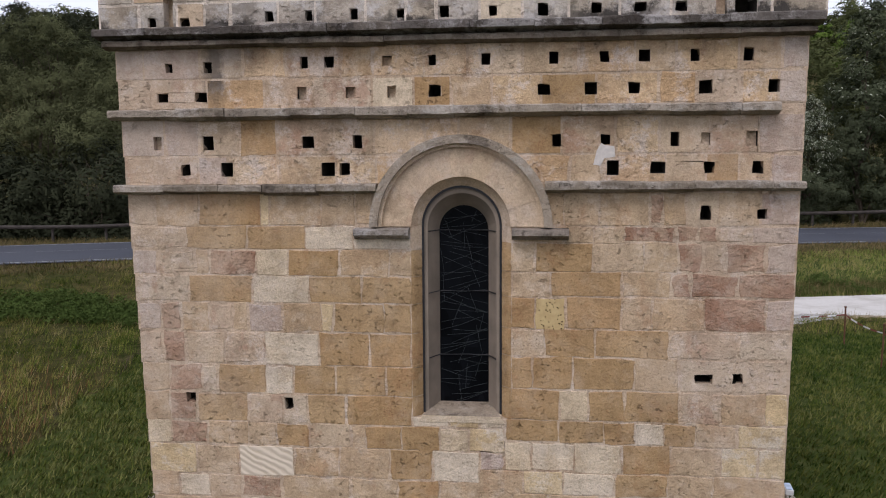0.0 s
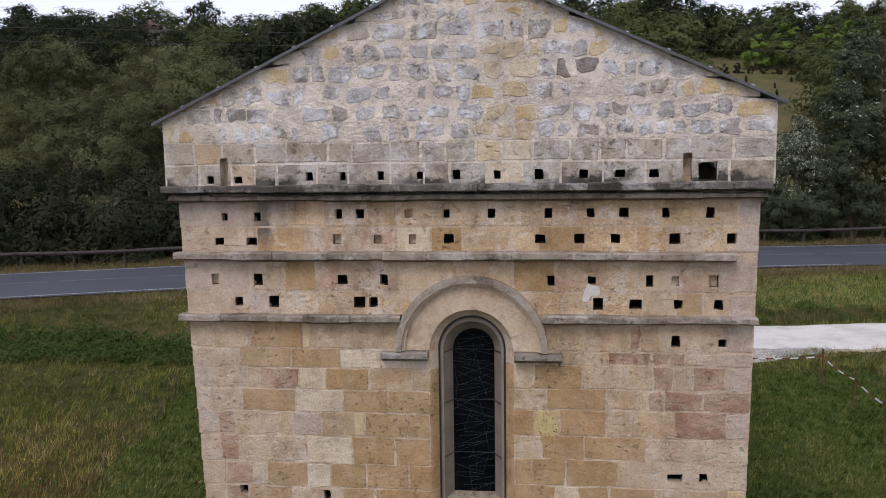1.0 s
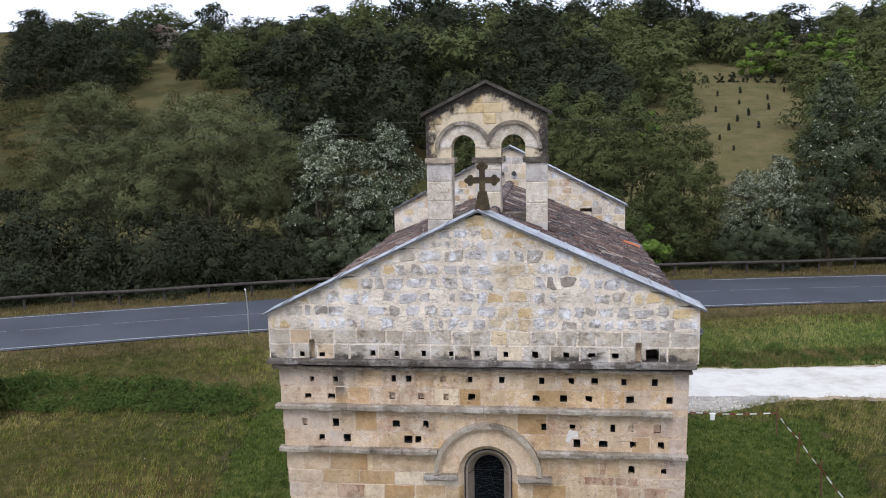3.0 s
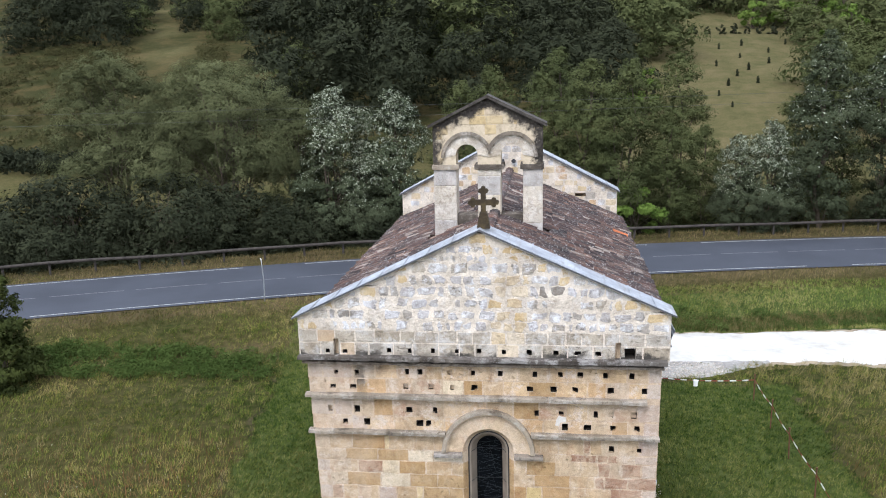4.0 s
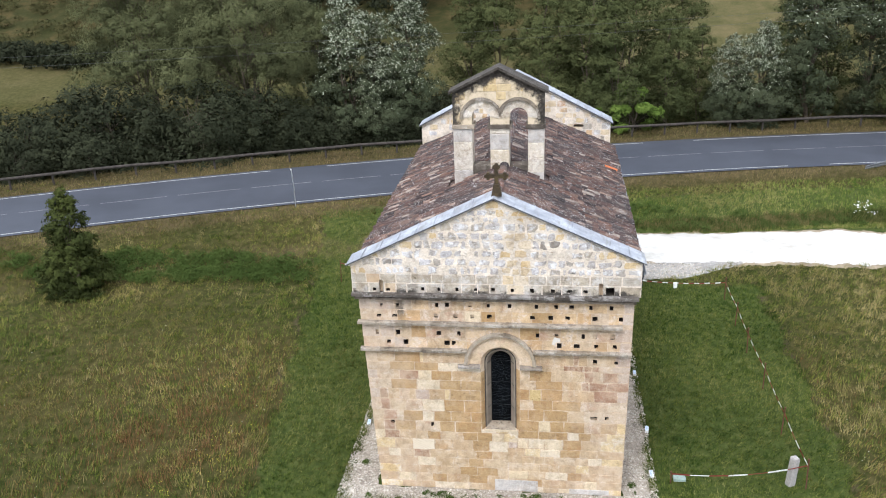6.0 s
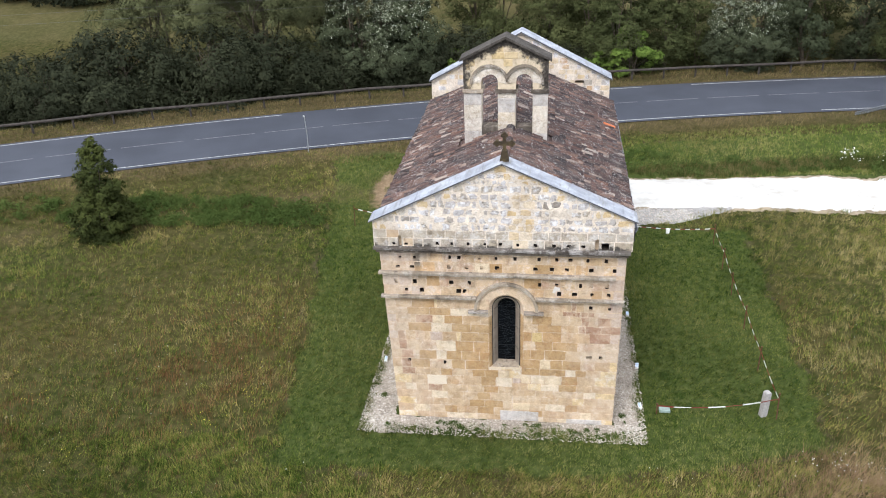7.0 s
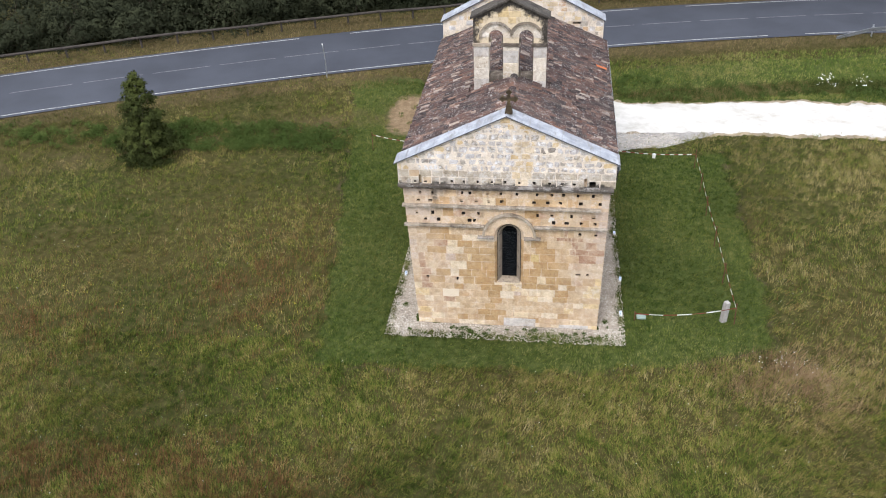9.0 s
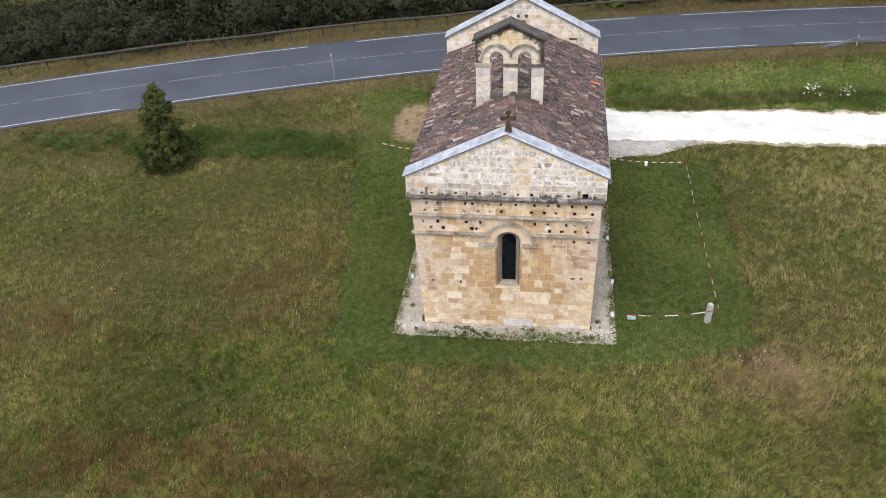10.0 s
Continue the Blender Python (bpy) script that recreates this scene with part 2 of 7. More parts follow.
PITTED, TOOLED = pitted(), tooled()
STRING = stone_mat("weathered_string_course", [(0.30, 0.255, 0.20), (0.36, 0.31, 0.25), (0.25, 0.21, 0.16), (0.33, 0.28, 0.22)], (0.085, 0.072, 0.058), 0.9, 0.7, lime=0.55, limec=(0.50, 0.46, 0.41))
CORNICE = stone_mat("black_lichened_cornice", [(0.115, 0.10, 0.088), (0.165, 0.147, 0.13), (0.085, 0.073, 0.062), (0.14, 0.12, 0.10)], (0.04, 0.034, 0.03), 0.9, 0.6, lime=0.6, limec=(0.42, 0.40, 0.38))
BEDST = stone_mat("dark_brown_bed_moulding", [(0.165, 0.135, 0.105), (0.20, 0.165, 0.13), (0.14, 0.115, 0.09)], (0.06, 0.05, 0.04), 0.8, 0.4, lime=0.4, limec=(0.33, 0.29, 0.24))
LICHEN = stone_mat("grey_lichened_slab", [(0.26, 0.225, 0.185), (0.34, 0.30, 0.255), (0.22, 0.185, 0.15)], (0.05, 0.043, 0.036), 0.9, 0.8, lime=0.9, limec=(0.42, 0.39, 0.36))
BLACKCAP = stone_mat("black_weathered_cap", [(0.05, 0.045, 0.04), (0.075, 0.066, 0.057)], (0.028, 0.025, 0.022), 0.5, 0.3, lime=0.35, limec=(0.15, 0.135, 0.115))


def zinc():
    k = Mat("weathered_zinc", 0.5, 0.35, 0.5)
    n = k.noise(2.3, 6, 0.65)
    c = k.ramp(n, [(0.32, (0.21, 0.22, 0.25)), (0.5, (0.33, 0.345, 0.38)), (0.62, (0.46, 0.475, 0.51)), (0.8, (0.30, 0.30, 0.32))])
    c = k.mix(k.step(k.noise(7, 6, 0.7, k.pos((1, 0.2, 1))), 0.5, 0.68), c, (0.22, 0.215, 0.21))
    k.color(k.mix(k.step(k.noise(24, 4), 0.55, 0.75), c, (0.27, 0.265, 0.26)))
    return k.bump(k.noise(5, 3), 0.15, 0.02).m


ZINC = zinc()


def tile_mat(name, by):
    k = Mat(name, 0.92, 0, 0.15)
    r = k.rand() if by == "rand" else k.island()
    c = k.ramp(r, [(0, (0.03, 0.023, 0.022)), (0.2, (0.07, 0.046, 0.042)), (0.4, (0.115, 0.066, 0.053)), (0.55, (0.07, 0.055, 0.052)), (0.7, (0.15, 0.078, 0.056)), (0.82, (0.09, 0.068, 0.06)), (0.92, (0.22, 0.135, 0.10)), (1, (0.36, 0.30, 0.25))])
    c = k.mix(k.step(k.noise(0.9, 5), 0.48, 0.66), c, k.mix(0.6, c, (0.05, 0.042, 0.042)))
    lichen = k.step(k.noise(9, 7, 0.85), 0.575, 0.64)
    c = k.mix(lichen, c, (0.42, 0.40, 0.38))
    fleck = k.math("MULTIPLY", k.step(k.noise(24, 5, 0.8), 0.575, 0.63), k.step(k.noise(1.4, 4), 0.36, 0.55))
    c = k.mix(k.math("MULTIPLY", fleck, 0.9), c, (0.60, 0.58, 0.56))
    c = k.mix(k.step(k.noise(30, 3), 0.45, 0.7), c, k.mix(0.5, c, (0.03, 0.024, 0.022)))
    k.color(c)
    return k.bump(k.noise(25, 5), 0.6, 0.01).m


TILE, TILE_J = tile_mat("clay_tile", "rand"), tile_mat("clay_tile_joined", "island")


def plain(name, c, rough=0.8, metal=0.0, var=0.25, scale=12):
    k = Mat(name, rough, metal)
    k.color(k.mix(k.step(k.noise(scale, 4), 0.3, 0.75), tuple(v * (1 - var) for v in c), tuple(min(1, v * (1 + var)) for v in c)))
    return k.bump(k.noise(scale * 3, 4), 0.3, 0.005).m


IRON = plain("rusty_iron", (0.13, 0.06, 0.035), 0.8, 0.3)
DARK = plain("dark_lead", (0.03, 0.03, 0.032), 0.5, 0.3)
STEEL = plain("galvanised_steel", (0.45, 0.47, 0.49), 0.45, 0.7)
WHITEP = plain("white_plastic", (0.75, 0.75, 0.73), 0.5, 0, 0.06)
REDP = plain("red_plastic", (0.20, 0.035, 0.025), 0.5, 0, 0.15)
WOODRAIL = plain("weathered_brown_wood", (0.05, 0.042, 0.036), 0.9, 0, 0.4, 6)
BARK = plain("bark", (0.09, 0.07, 0.05), 0.95, 0, 0.4, 5)
def paint(name, c):
    k = Mat(name, 0.8)
    k.color(k.mix(k.step(k.noise(9, 6, 0.75), 0.36, 0.52), (0.10, 0.10, 0.11), c))
    return k.m


LINE = paint("worn_road_paint", (0.38, 0.38, 0.37))
GRANITE = plain("grey_granite", (0.33, 0.31, 0.29), 0.85, 0, 0.25, 20)


def moss_cross():
    k = Mat("mossy_rusted_stone", 0.95)
    k.color(k.ramp(k.noise(7, 6, 0.7), [(0.3, (0.024, 0.018, 0.012)), (0.5, (0.05, 0.036, 0.02)), (0.62, (0.085, 0.062, 0.028)), (0.8, (0.042, 0.036, 0.018))]))
    return k.bump(k.noise(24, 5), 0.8, 0.02).m


MOSS = moss_cross()


def glass_mat():
    k = Mat("dark_leaded_glass", 0.4, 0, 0.06)
    k.color(k.ramp(k.voro(9, k.pos((1, 1, 0.6)), "Color"), [(0.0, (0.0015, 0.0018, 0.0025)), (1.0, (0.006, 0.007, 0.009))]))
    return k.bump(k.noise(7, 2), 0.2, 0.01).m


GLASS = glass_mat()


def asphalt():
    k = Mat("worn_asphalt", 0.85, 0, 0.3)
    c = k.ramp(k.noise(0.35, 5), [(0.35, (0.039, 0.043, 0.056)), (0.65, (0.054, 0.059, 0.075))])
    c = k.mix(k.step(k.noise(60, 3), 0.35, 0.7), k.mix(0.3, c, (0.03, 0.03, 0.03)), c)
    k.color(c)
    return k.bump(k.noise(90, 2), 0.3, 0.004).m


ASPHALT = asphalt()


def gravel_mat(name, tones, joined=True):
    k = Mat(name, 0.95, 0, 0.2)
    r = k.island() if joined else k.voro(28, None, "Color")
    c = k.ramp(r, [(i / (len(tones) - 1), t) for i, t in enumerate(tones)])
    c = k.mix(k.step(k.noise(1.3, 4), 0.45, 0.7), c, k.mix(0.4, c, tones[0]))
    if name == "grey_gravel":
        c = k.mix(k.step(k.noise(1.7, 7, 0.75), 0.52, 0.64), c, (0.42, 0.40, 0.37))
        c = k.mix(k.step(k.noise(2.6, 6, 0.7, k.pos((1, 1.3, 1))), 0.58, 0.64), c, (0.10, 0.10, 0.045))
    k.color(c)
    return k.bump(k.voro(34), 0.7, 0.02).m


PEBBLE = gravel_mat("limestone_pebbles", [(0.24, 0.205, 0.165), (0.54, 0.49, 0.42), (0.40, 0.345, 0.285), (0.68, 0.64, 0.57)])
PEBBED = gravel_mat("gravel_bed", [(0.16, 0.13, 0.105), (0.39, 0.34, 0.285), (0.28, 0.235, 0.19), (0.53, 0.475, 0.405)], False)


APRON = gravel_mat("grey_gravel", [(0.15, 0.14, 0.13), (0.34, 0.32, 0.295), (0.22, 0.205, 0.19), (0.46, 0.44, 0.41)], False)


def track_mat():
    k = Mat("white_limestone_track", 0.95, 0, 0.2)
    c = k.ramp(k.noise(0.6, 7, 0.7), [(0.3, (0.34, 0.315, 0.275)), (0.55, (0.52, 0.50, 0.465)), (0.8, (0.40, 0.375, 0.335))])
    k.color(k.mix(k.step(k.voro(18), 0.2, 0.5), k.mix(0.2, c, (0.4, 0.36, 0.3)), c))
    return k.bump(k.noise(20, 5), 0.5, 0.02).m


TRACK = track_mat()


def ground_mat():
    """Meadow soil and thatch; zone attributes mark lawn, verge and far pasture."""
    k = Mat("meadow_ground", 0.97, 0, 0.02)
    big = k.noise(0.12, 4, 0.6)
    fine = k.noise(3.2, 6, 0.7)
    tiny = k.noise(26, 4, 0.7)
    meadow = k.ramp(big, [(0.3, (0.020, 0.029, 0.006)), (0.45, (0.030, 0.036, 0.009)), (0.58, (0.044, 0.039, 0.012)), (0.72, (0.027, 0.032, 0.008))])
    meadow = k.mix(k.step(fine, 0.4, 0.7), meadow, k.mix(0.55, meadow, (0.16, 0.125, 0.055)))
    lawn = k.ramp(fine, [(0.32, (0.03, 0.045, 0.011)), (0.52, (0.06, 0.08, 0.021)), (0.72, (0.12, 0.125, 0.045))])
    wob = k.math("ADD", k.attr("lawn"), k.math("MULTIPLY", k.math("SUBTRACT", k.noise(1.1, 4), 0.5), 0.5))
    c = k.mix(k.step(wob, 0.42, 0.58), meadow, lawn)
    rut = k.math("MULTIPLY", k.math("MULTIPLY", k.step(wob, 0.24, 0.36), k.step(wob, 0.52, 0.42)), k.step(k.noise(0.8, 4, 0.6), 0.46, 0.56))
    c = k.mix(rut, c, k.ramp(fine, [(0.35, (0.035, 0.03, 0.015)), (0.65, (0.10, 0.08, 0.045))]))
    dry = k.math("ADD", k.attr("dry"), k.math("MULTIPLY", k.math("SUBTRACT", k.noise(0.9, 5), 0.5), 0.8))
    c = k.mix(k.step(dry, 0.4, 0.75), c, k.mix(k.step(fine, 0.35, 0.65), (0.065, 0.052, 0.024), (0.12, 0.088, 0.045)))
    bare = k.step(k.math("ADD", k.attr("bare"), k.math("MULTIPLY", k.math("SUBTRACT", k.noise(2.2, 6, 0.7), 0.5), 0.9)), 0.35, 0.7)
    c = k.mix(bare, c, k.ramp(k.noise(3, 6, 0.7), [(0.3, (0.17, 0.115, 0.068)), (0.6, (0.26, 0.185, 0.115)), (0.75, (0.36, 0.28, 0.20))]))
    far = k.ramp(k.noise(0.35, 7, 0.7), [(0.3, (0.022, 0.026, 0.009)), (0.48, (0.042, 0.041, 0.016)), (0.6, (0.08, 0.06, 0.026)), (0.75, (0.04, 0.042, 0.014))])
    c = k.mix(k.attr("pasture"), c, far)
    mown = k.ramp(k.noise(0.5, 7, 0.7), [(0.3, (0.075, 0.074, 0.030)), (0.5, (0.115, 0.10, 0.045)), (0.7, (0.155, 0.125, 0.064))])
    c = k.mix(k.attr("orchard"), c, mown)
    c = k.mix(k.step(tiny, 0.3, 0.7), k.mix(0.45, c, (0.015, 0.018, 0.006)), c)
    k.color(c)
    return k.bump(k.math("ADD", fine, k.math("MULTIPLY", tiny, 0.5)), 0.8, 0.06).m


GROUND = ground_mat()


def leaf_mat(name, dark, mid, light, glow=0.15, pale_leaf=None):
    """Foliage: a tone that drifts from bough to bough, with a little change from leaf to leaf."""
    k = Mat(name, 0.9, 0, 0.02)
    drift = k.math("ADD", k.math("MULTIPLY", k.step(k.noise(0.9, 3), 0.32, 0.68), 0.32), k.math("ADD", k.math("MULTIPLY", k.step(k.noise(0.17, 2), 0.34, 0.66), 0.28), k.math("MULTIPLY", k.island(), 0.28)))
    c = k.ramp(k.math("ADD", drift, k.math("MULTIPLY", k.rand(), 0.15)), [(0, dark), (0.5, mid), (1, light)])
    if pale_leaf:
        c = k.mix(k.attr("pale_leaf"), c, k.mix(k.island(), tuple(0.6 * v for v in pale_leaf), pale_leaf))
    k.color(c)
    tr = k.n("ShaderNodeBsdfTranslucent")
    k.put(tr.inputs[0], c)
    mx = k.n("ShaderNodeMixShader")
    mx.inputs[0].default_value = glow
    k.nt.links.new(k.b.outputs[0], mx.inputs[1])
    k.nt.links.new(tr.outputs[0], mx.inputs[2])
    k.nt.links.new(mx.outputs[0], k.nt.nodes["Material Output"].inputs[0])
    return k.m


WILLOW = leaf_mat("willow_leaves", (0.047, 0.051, 0.024), (0.094, 0.101, 0.047), (0.165, 0.172, 0.082))
SILVER = leaf_mat("silver_poplar_leaves", (0.038, 0.047, 0.025), (0.063, 0.074, 0.041), (0.10, 0.11, 0.064), pale_leaf=(0.45, 0.475, 0.36))
OAK = leaf_mat("oak_leaves", (0.018, 0.021, 0.0125), (0.031, 0.035, 0.020), (0.052, 0.057, 0.030))
POPLAR = leaf_mat("green_poplar_leaves", (0.038, 0.047, 0.019), (0.068, 0.078, 0.031), (0.118, 0.126, 0.050))
YOUNGOAK = leaf_mat("young_oak_leaves", (0.021, 0.028, 0.010), (0.040, 0.049, 0.016), (0.090, 0.104, 0.028))
BRIGHT = leaf_mat("bright_green_leaves", (0.045, 0.07, 0.014), (0.10, 0.15, 0.03), (0.18, 0.24, 0.055))
BRAMBLE = leaf_mat("bramble_leaves", (0.03, 0.05, 0.012), (0.065, 0.095, 0.024), (0.12, 0.15, 0.045))


def blade_mat(name, stops):
    k = Mat(name, 0.85, 0, 0.03)
    big = k.noise(0.14, 4, 0.6)
    mid = k.noise(0.9, 4, 0.6)
    sel = k.math("ADD", k.math("MULTIPLY", k.island(), 0.54), k.math("ADD", k.math("SUBTRACT", k.math("MULTIPLY", big, 1.15), 0.26), k.math("ADD", k.math("MULTIPLY", k.math("SUBTRACT", mid, 0.5), 0.85), k.math("MULTIPLY", k.math("SUBTRACT", k.noise(4.5, 4, 0.65), 0.5), 1.35))))
    k.color(k.ramp(sel, stops))
    return k.m


MEADOW = blade_mat("meadow_grass_blades", [(0.24, (0.020, 0.040, 0.006)), (0.44, (0.078, 0.115, 0.018)), (0.62, (0.155, 0.174, 0.035)), (0.84, (0.24, 0.205, 0.062)), (1.0, (0.33, 0.255, 0.11))])
DRYGRASS = blade_mat("dry_grass_blades", [(0.3, (0.10, 0.068, 0.033)), (0.55, (0.17, 0.11, 0.058)), (0.75, (0.235, 0.155, 0.088)), (0.92, (0.31, 0.22, 0.13))])
LAWNB = blade_mat("lawn_blades", [(0.3, (0.022, 0.045, 0.008)), (0.5, (0.066, 0.092, 0.017)), (0.66, (0.112, 0.124, 0.027)), (0.9, (0.17, 0.17, 0.06))])


# ---- builders ----
def link(name, me, mat, parent=None, label=""):
    if mat:
        me.materials.append(mat)
    ob = new(name, me)
    if parent:
        ob.parent = parent
    if label:
        ob["label"] = label
    return ob


def part(name, bm, mat, parent=None, label="", smooth=False):
    me = bpy.data.meshes.new(name)
    bmesh.ops.recalc_face_normals(bm, faces=bm.faces)
    bm.to_mesh(me)
    bm.free()
    if smooth:
        me.shade_smooth()
    return link(name, me, mat, parent, label)


def mesh_np(name, verts, faces):
    verts, faces = np.asarray(verts, np.float32), np.asarray(faces, np.int32)
    me = bpy.data.meshes.new(name)
    n, k = faces.shape
    me.vertices.add(len(verts))
    me.vertices.foreach_set("co", verts.ravel())
    me.loops.add(n * k)
    me.loops.foreach_set("vertex_index", faces.ravel())
    me.polygons.add(n)
    me.polygons.foreach_set("loop_start", np.arange(0, n * k, k, dtype=np.int32))
    me.update(calc_edges=True)
    return me


def empty(name, at=(0, 0, 0)):
    ob = new(name)
    ob.location = at
    return ob


def add_box(bm, a, b, bev=0.0):
    a, b = Vector(a), Vector(b)
    m = Matrix.LocRotScale((a + b) / 2, None, b - a)
    g = bmesh.ops.create_cube(bm, size=1, matrix=m)
    if bev:
        es = list({e for v in g["verts"] for e in v.link_edges})
        bmesh.ops.bevel(bm, geom=es, offset=bev, segments=2, affect="EDGES", profile=0.6)


def box_bm(a, b, bev=0.0):
    bm = bmesh.new()
    add_box(bm, a, b, bev)
    return bm


def prism(bm, pts, y0, y1):
    """A solid whose outline pts lies in x and z, from y0 to y1."""
    f = [bm.verts.new((x, y0, z)) for x, z in pts]
    g = [bm.verts.new((x, y1, z)) for x, z in pts]
    bm.faces.new(f)
    bm.faces.new(g[::-1])
    for i in range(len(pts)):
        j = (i + 1) % len(pts)
        bm.faces.new((f[i], f[j], g[j], g[i]))


def arc(cx, cz, r, a0, a1, n):
    return [(cx + r * math.cos(radians(a0 + (a1 - a0) * i / n)), cz + r * math.sin(radians(a0 + (a1 - a0) * i / n))) for i in range(n + 1)]


def tube(bm, pts, r, seg=6):
    """A round rod along pts; r is one radius or one for each point."""
    rs = r if isinstance(r, (list, tuple)) else [r] * len(pts)
    rings = []
    for i, p in enumerate(pts):
        d = (Vector(pts[min(i + 1, len(pts) - 1)]) - Vector(pts[max(i - 1, 0)])).normalized()
        s = d.orthogonal().normalized()
        t = d.cross(s)
        rings.append([bm.verts.new(Vector(p) + rs[i] * (math.cos(2 * math.pi * k / seg) * s + math.sin(2 * math.pi * k / seg) * t)) for k in range(seg)])
    for a, b in zip(rings, rings[1:]):
        best = min(range(seg), key=lambda o: (b[o].co - a[0].co - (Vector(pts[1]) - Vector(pts[0]))).length)
        b[:] = b[best:] + b[:best]
        for k in range(seg):
            bm.faces.new((a[k], a[(k + 1) % seg], b[(k + 1) % seg], b[k]))
    bm.faces.new(rings[0][::-1])
    bm.faces.new(rings[-1])


# ---- terrain ----
def road_near(x):
    """y of the road's near edge line."""
    u = np.clip(np.asarray(x, float) / 20, -2.2, 1.75)
    y = 24.3 + 5.3 * u - 1.47 * u * u
    return y + (5.3 - 2.94 * u) * (np.asarray(x, float) / 20 - u)


def road_off(x, y):
    u = np.clip(np.asarray(x, float) / 20, -2.2, 1.75)
    s = (5.3 - 2.94 * u) / 20
    return (y - road_near(x)) / np.sqrt(1 + s * s)


def smooth(t):
    t = np.clip(t, 0, 1)
    return t * t * (3 - 2 * t)


ROAD_Z, ROAD_W = 0.86, 6.2


def height(x, y):
    x, y = np.asarray(x, float), np.asarray(y, float)
    d = road_off(x, y)
    z = 0.82 * smooth((d + 7) / 6.2)
    z = z - 0.28 * np.exp(-((d + 5.7) / 1.0) ** 2) * smooth((x - 2) / 4)
    z = z - 0.5 * smooth((d - ROAD_W - 2.4) / 3.5)
    yy = y - 0.03 * x
    hill = np.where(yy > 40, 0.245 * (yy - 40), 0) + 0.6 * np.sin(x / 23 + 1) * smooth((y - 45) / 20) + 0.4 * np.sin(x / 9 + y / 13) * smooth((y - 45) / 20)
    hill = np.minimum(hill, 24.5 - 0.05 * x + 0.02 * (yy - 150))
    z = z + np.maximum(hill, 0)
    und = 0.05 * np.sin(x * 0.7 + 1.3 * np.sin(y * 0.41)) * np.sin(y * 0.53 + 0.6)
    away = np.maximum(np.abs(x + 0.1) - 5, 0) + np.maximum(np.abs(y - 6) - 8, 0)
    return z + und * smooth(away / 4) * np.where((d > -0.8) & (d < ROAD_W + 1), 0, 1)


def axis(lo, f0, f1, hi, fine, mid):
    left = [lo, lo * 0.6]
    a = np.arange(lo * 0.3, f0, mid)
    b = np.arange(f0, f1, fine)
    c = np.arange(f1, hi * 0.3, mid)
    return np.concatenate([left, a, b, c, [hi * 0.3, hi * 0.6, hi]])


gx, gy = axis(-1600, -46, 46, 1600, 0.5, 7.0), axis(-900, -26, 44, 1800, 0.5, 6.0)
GX, GY = np.meshgrid(gx, gy)
GZ = height(GX, GY)
nx, ny = len(gx), len(gy)
idx = np.arange(nx * ny).reshape(ny, nx)
gq = np.stack([idx[:-1, :-1], idx[:-1, 1:], idx[1:, 1:], idx[1:, :-1]], -1).reshape(-1, 4)
gm = mesh_np("ground", np.stack([GX, GY, GZ], -1).reshape(-1, 3), gq)


def lawn_zone(x, y):
    """1 on the mown strip round the chapel, 0 on the meadow."""
    left, right = -6.45 - 0.16 * np.maximum(y, 0), 8.95 + 0.015 * y
    front = -2.4 + 0.025 * np.maximum(x + 5, 0) + 0.24 * np.maximum(x - 3, 0)
    e = np.minimum(np.minimum(x - left, right - x), np.minimum(y - front, np.where(x < -5.5, 20.5, 13.5) - y))
    e = e + 0.22 * np.sin(x * 1.9 + 1.3 * np.sin(y * 2.3)) * np.sin(y * 1.7 + 0.8) + 0.12 * np.sin(x * 5.1 + y * 4.3)
    verge = smooth((road_off(x, y) + 9) / 2) * smooth((-2.2 - road_off(x, y)) / 1.5) * smooth((x - 3) / 3)
    return np.maximum(np.clip(0.5 + e / 1.0, 0, 1), 0.9 * verge)


def dry_zone(x, y):
    d = road_off(x, y)
    z = 0.75 * smooth((d + 2.6) / 1.2) * (d < ROAD_W + 3.2)
    z = np.maximum(z, 0.6 * np.exp(-(((x - 9.5) / 2.2) ** 2 + ((y + 2.4) / 1.6) ** 2)))
    z = np.maximum(z, 0.55 * np.exp(-(((d + 5) / 2.0) ** 2)) * (x < -6))
    z = np.maximum(z, 0.85 * np.exp(-(((x + 6.6) / 0.9) ** 2 + ((y - 17) / 2.2) ** 2)))
    z = np.maximum(z, 0.3 * smooth((y - 60) / 15) * (x < -25))
    return z


for nm, fn in (("lawn", lawn_zone), ("dry", dry_zone), ("bare", lambda x, y: np.exp(-(((x + 5.9) / 1.35) ** 4 + ((y - 16.8) / 2.1) ** 4))), ("pasture", lambda x, y: smooth((y - 50) / 8) * (x < 5)), ("orchard", lambda x, y: np.maximum(smooth((y - 42) / 4) * np.where(x > 5, 1, 0.75 * smooth((52 - y) / 3)), smooth((y - 82) / 10) * np.exp(-(((x + 42 + (y - 80) * 0.42) / 2.6) ** 2))))):
    gm.attributes.new(nm, "FLOAT", "POINT").data.foreach_set("value", np.asarray(fn(GX, GY), np.float32).ravel())
gm.shade_smooth()
tagged(link("ground", gm, GROUND), "rough meadow and mown lawn rising to a wooded hill", "ground", kind="structure")


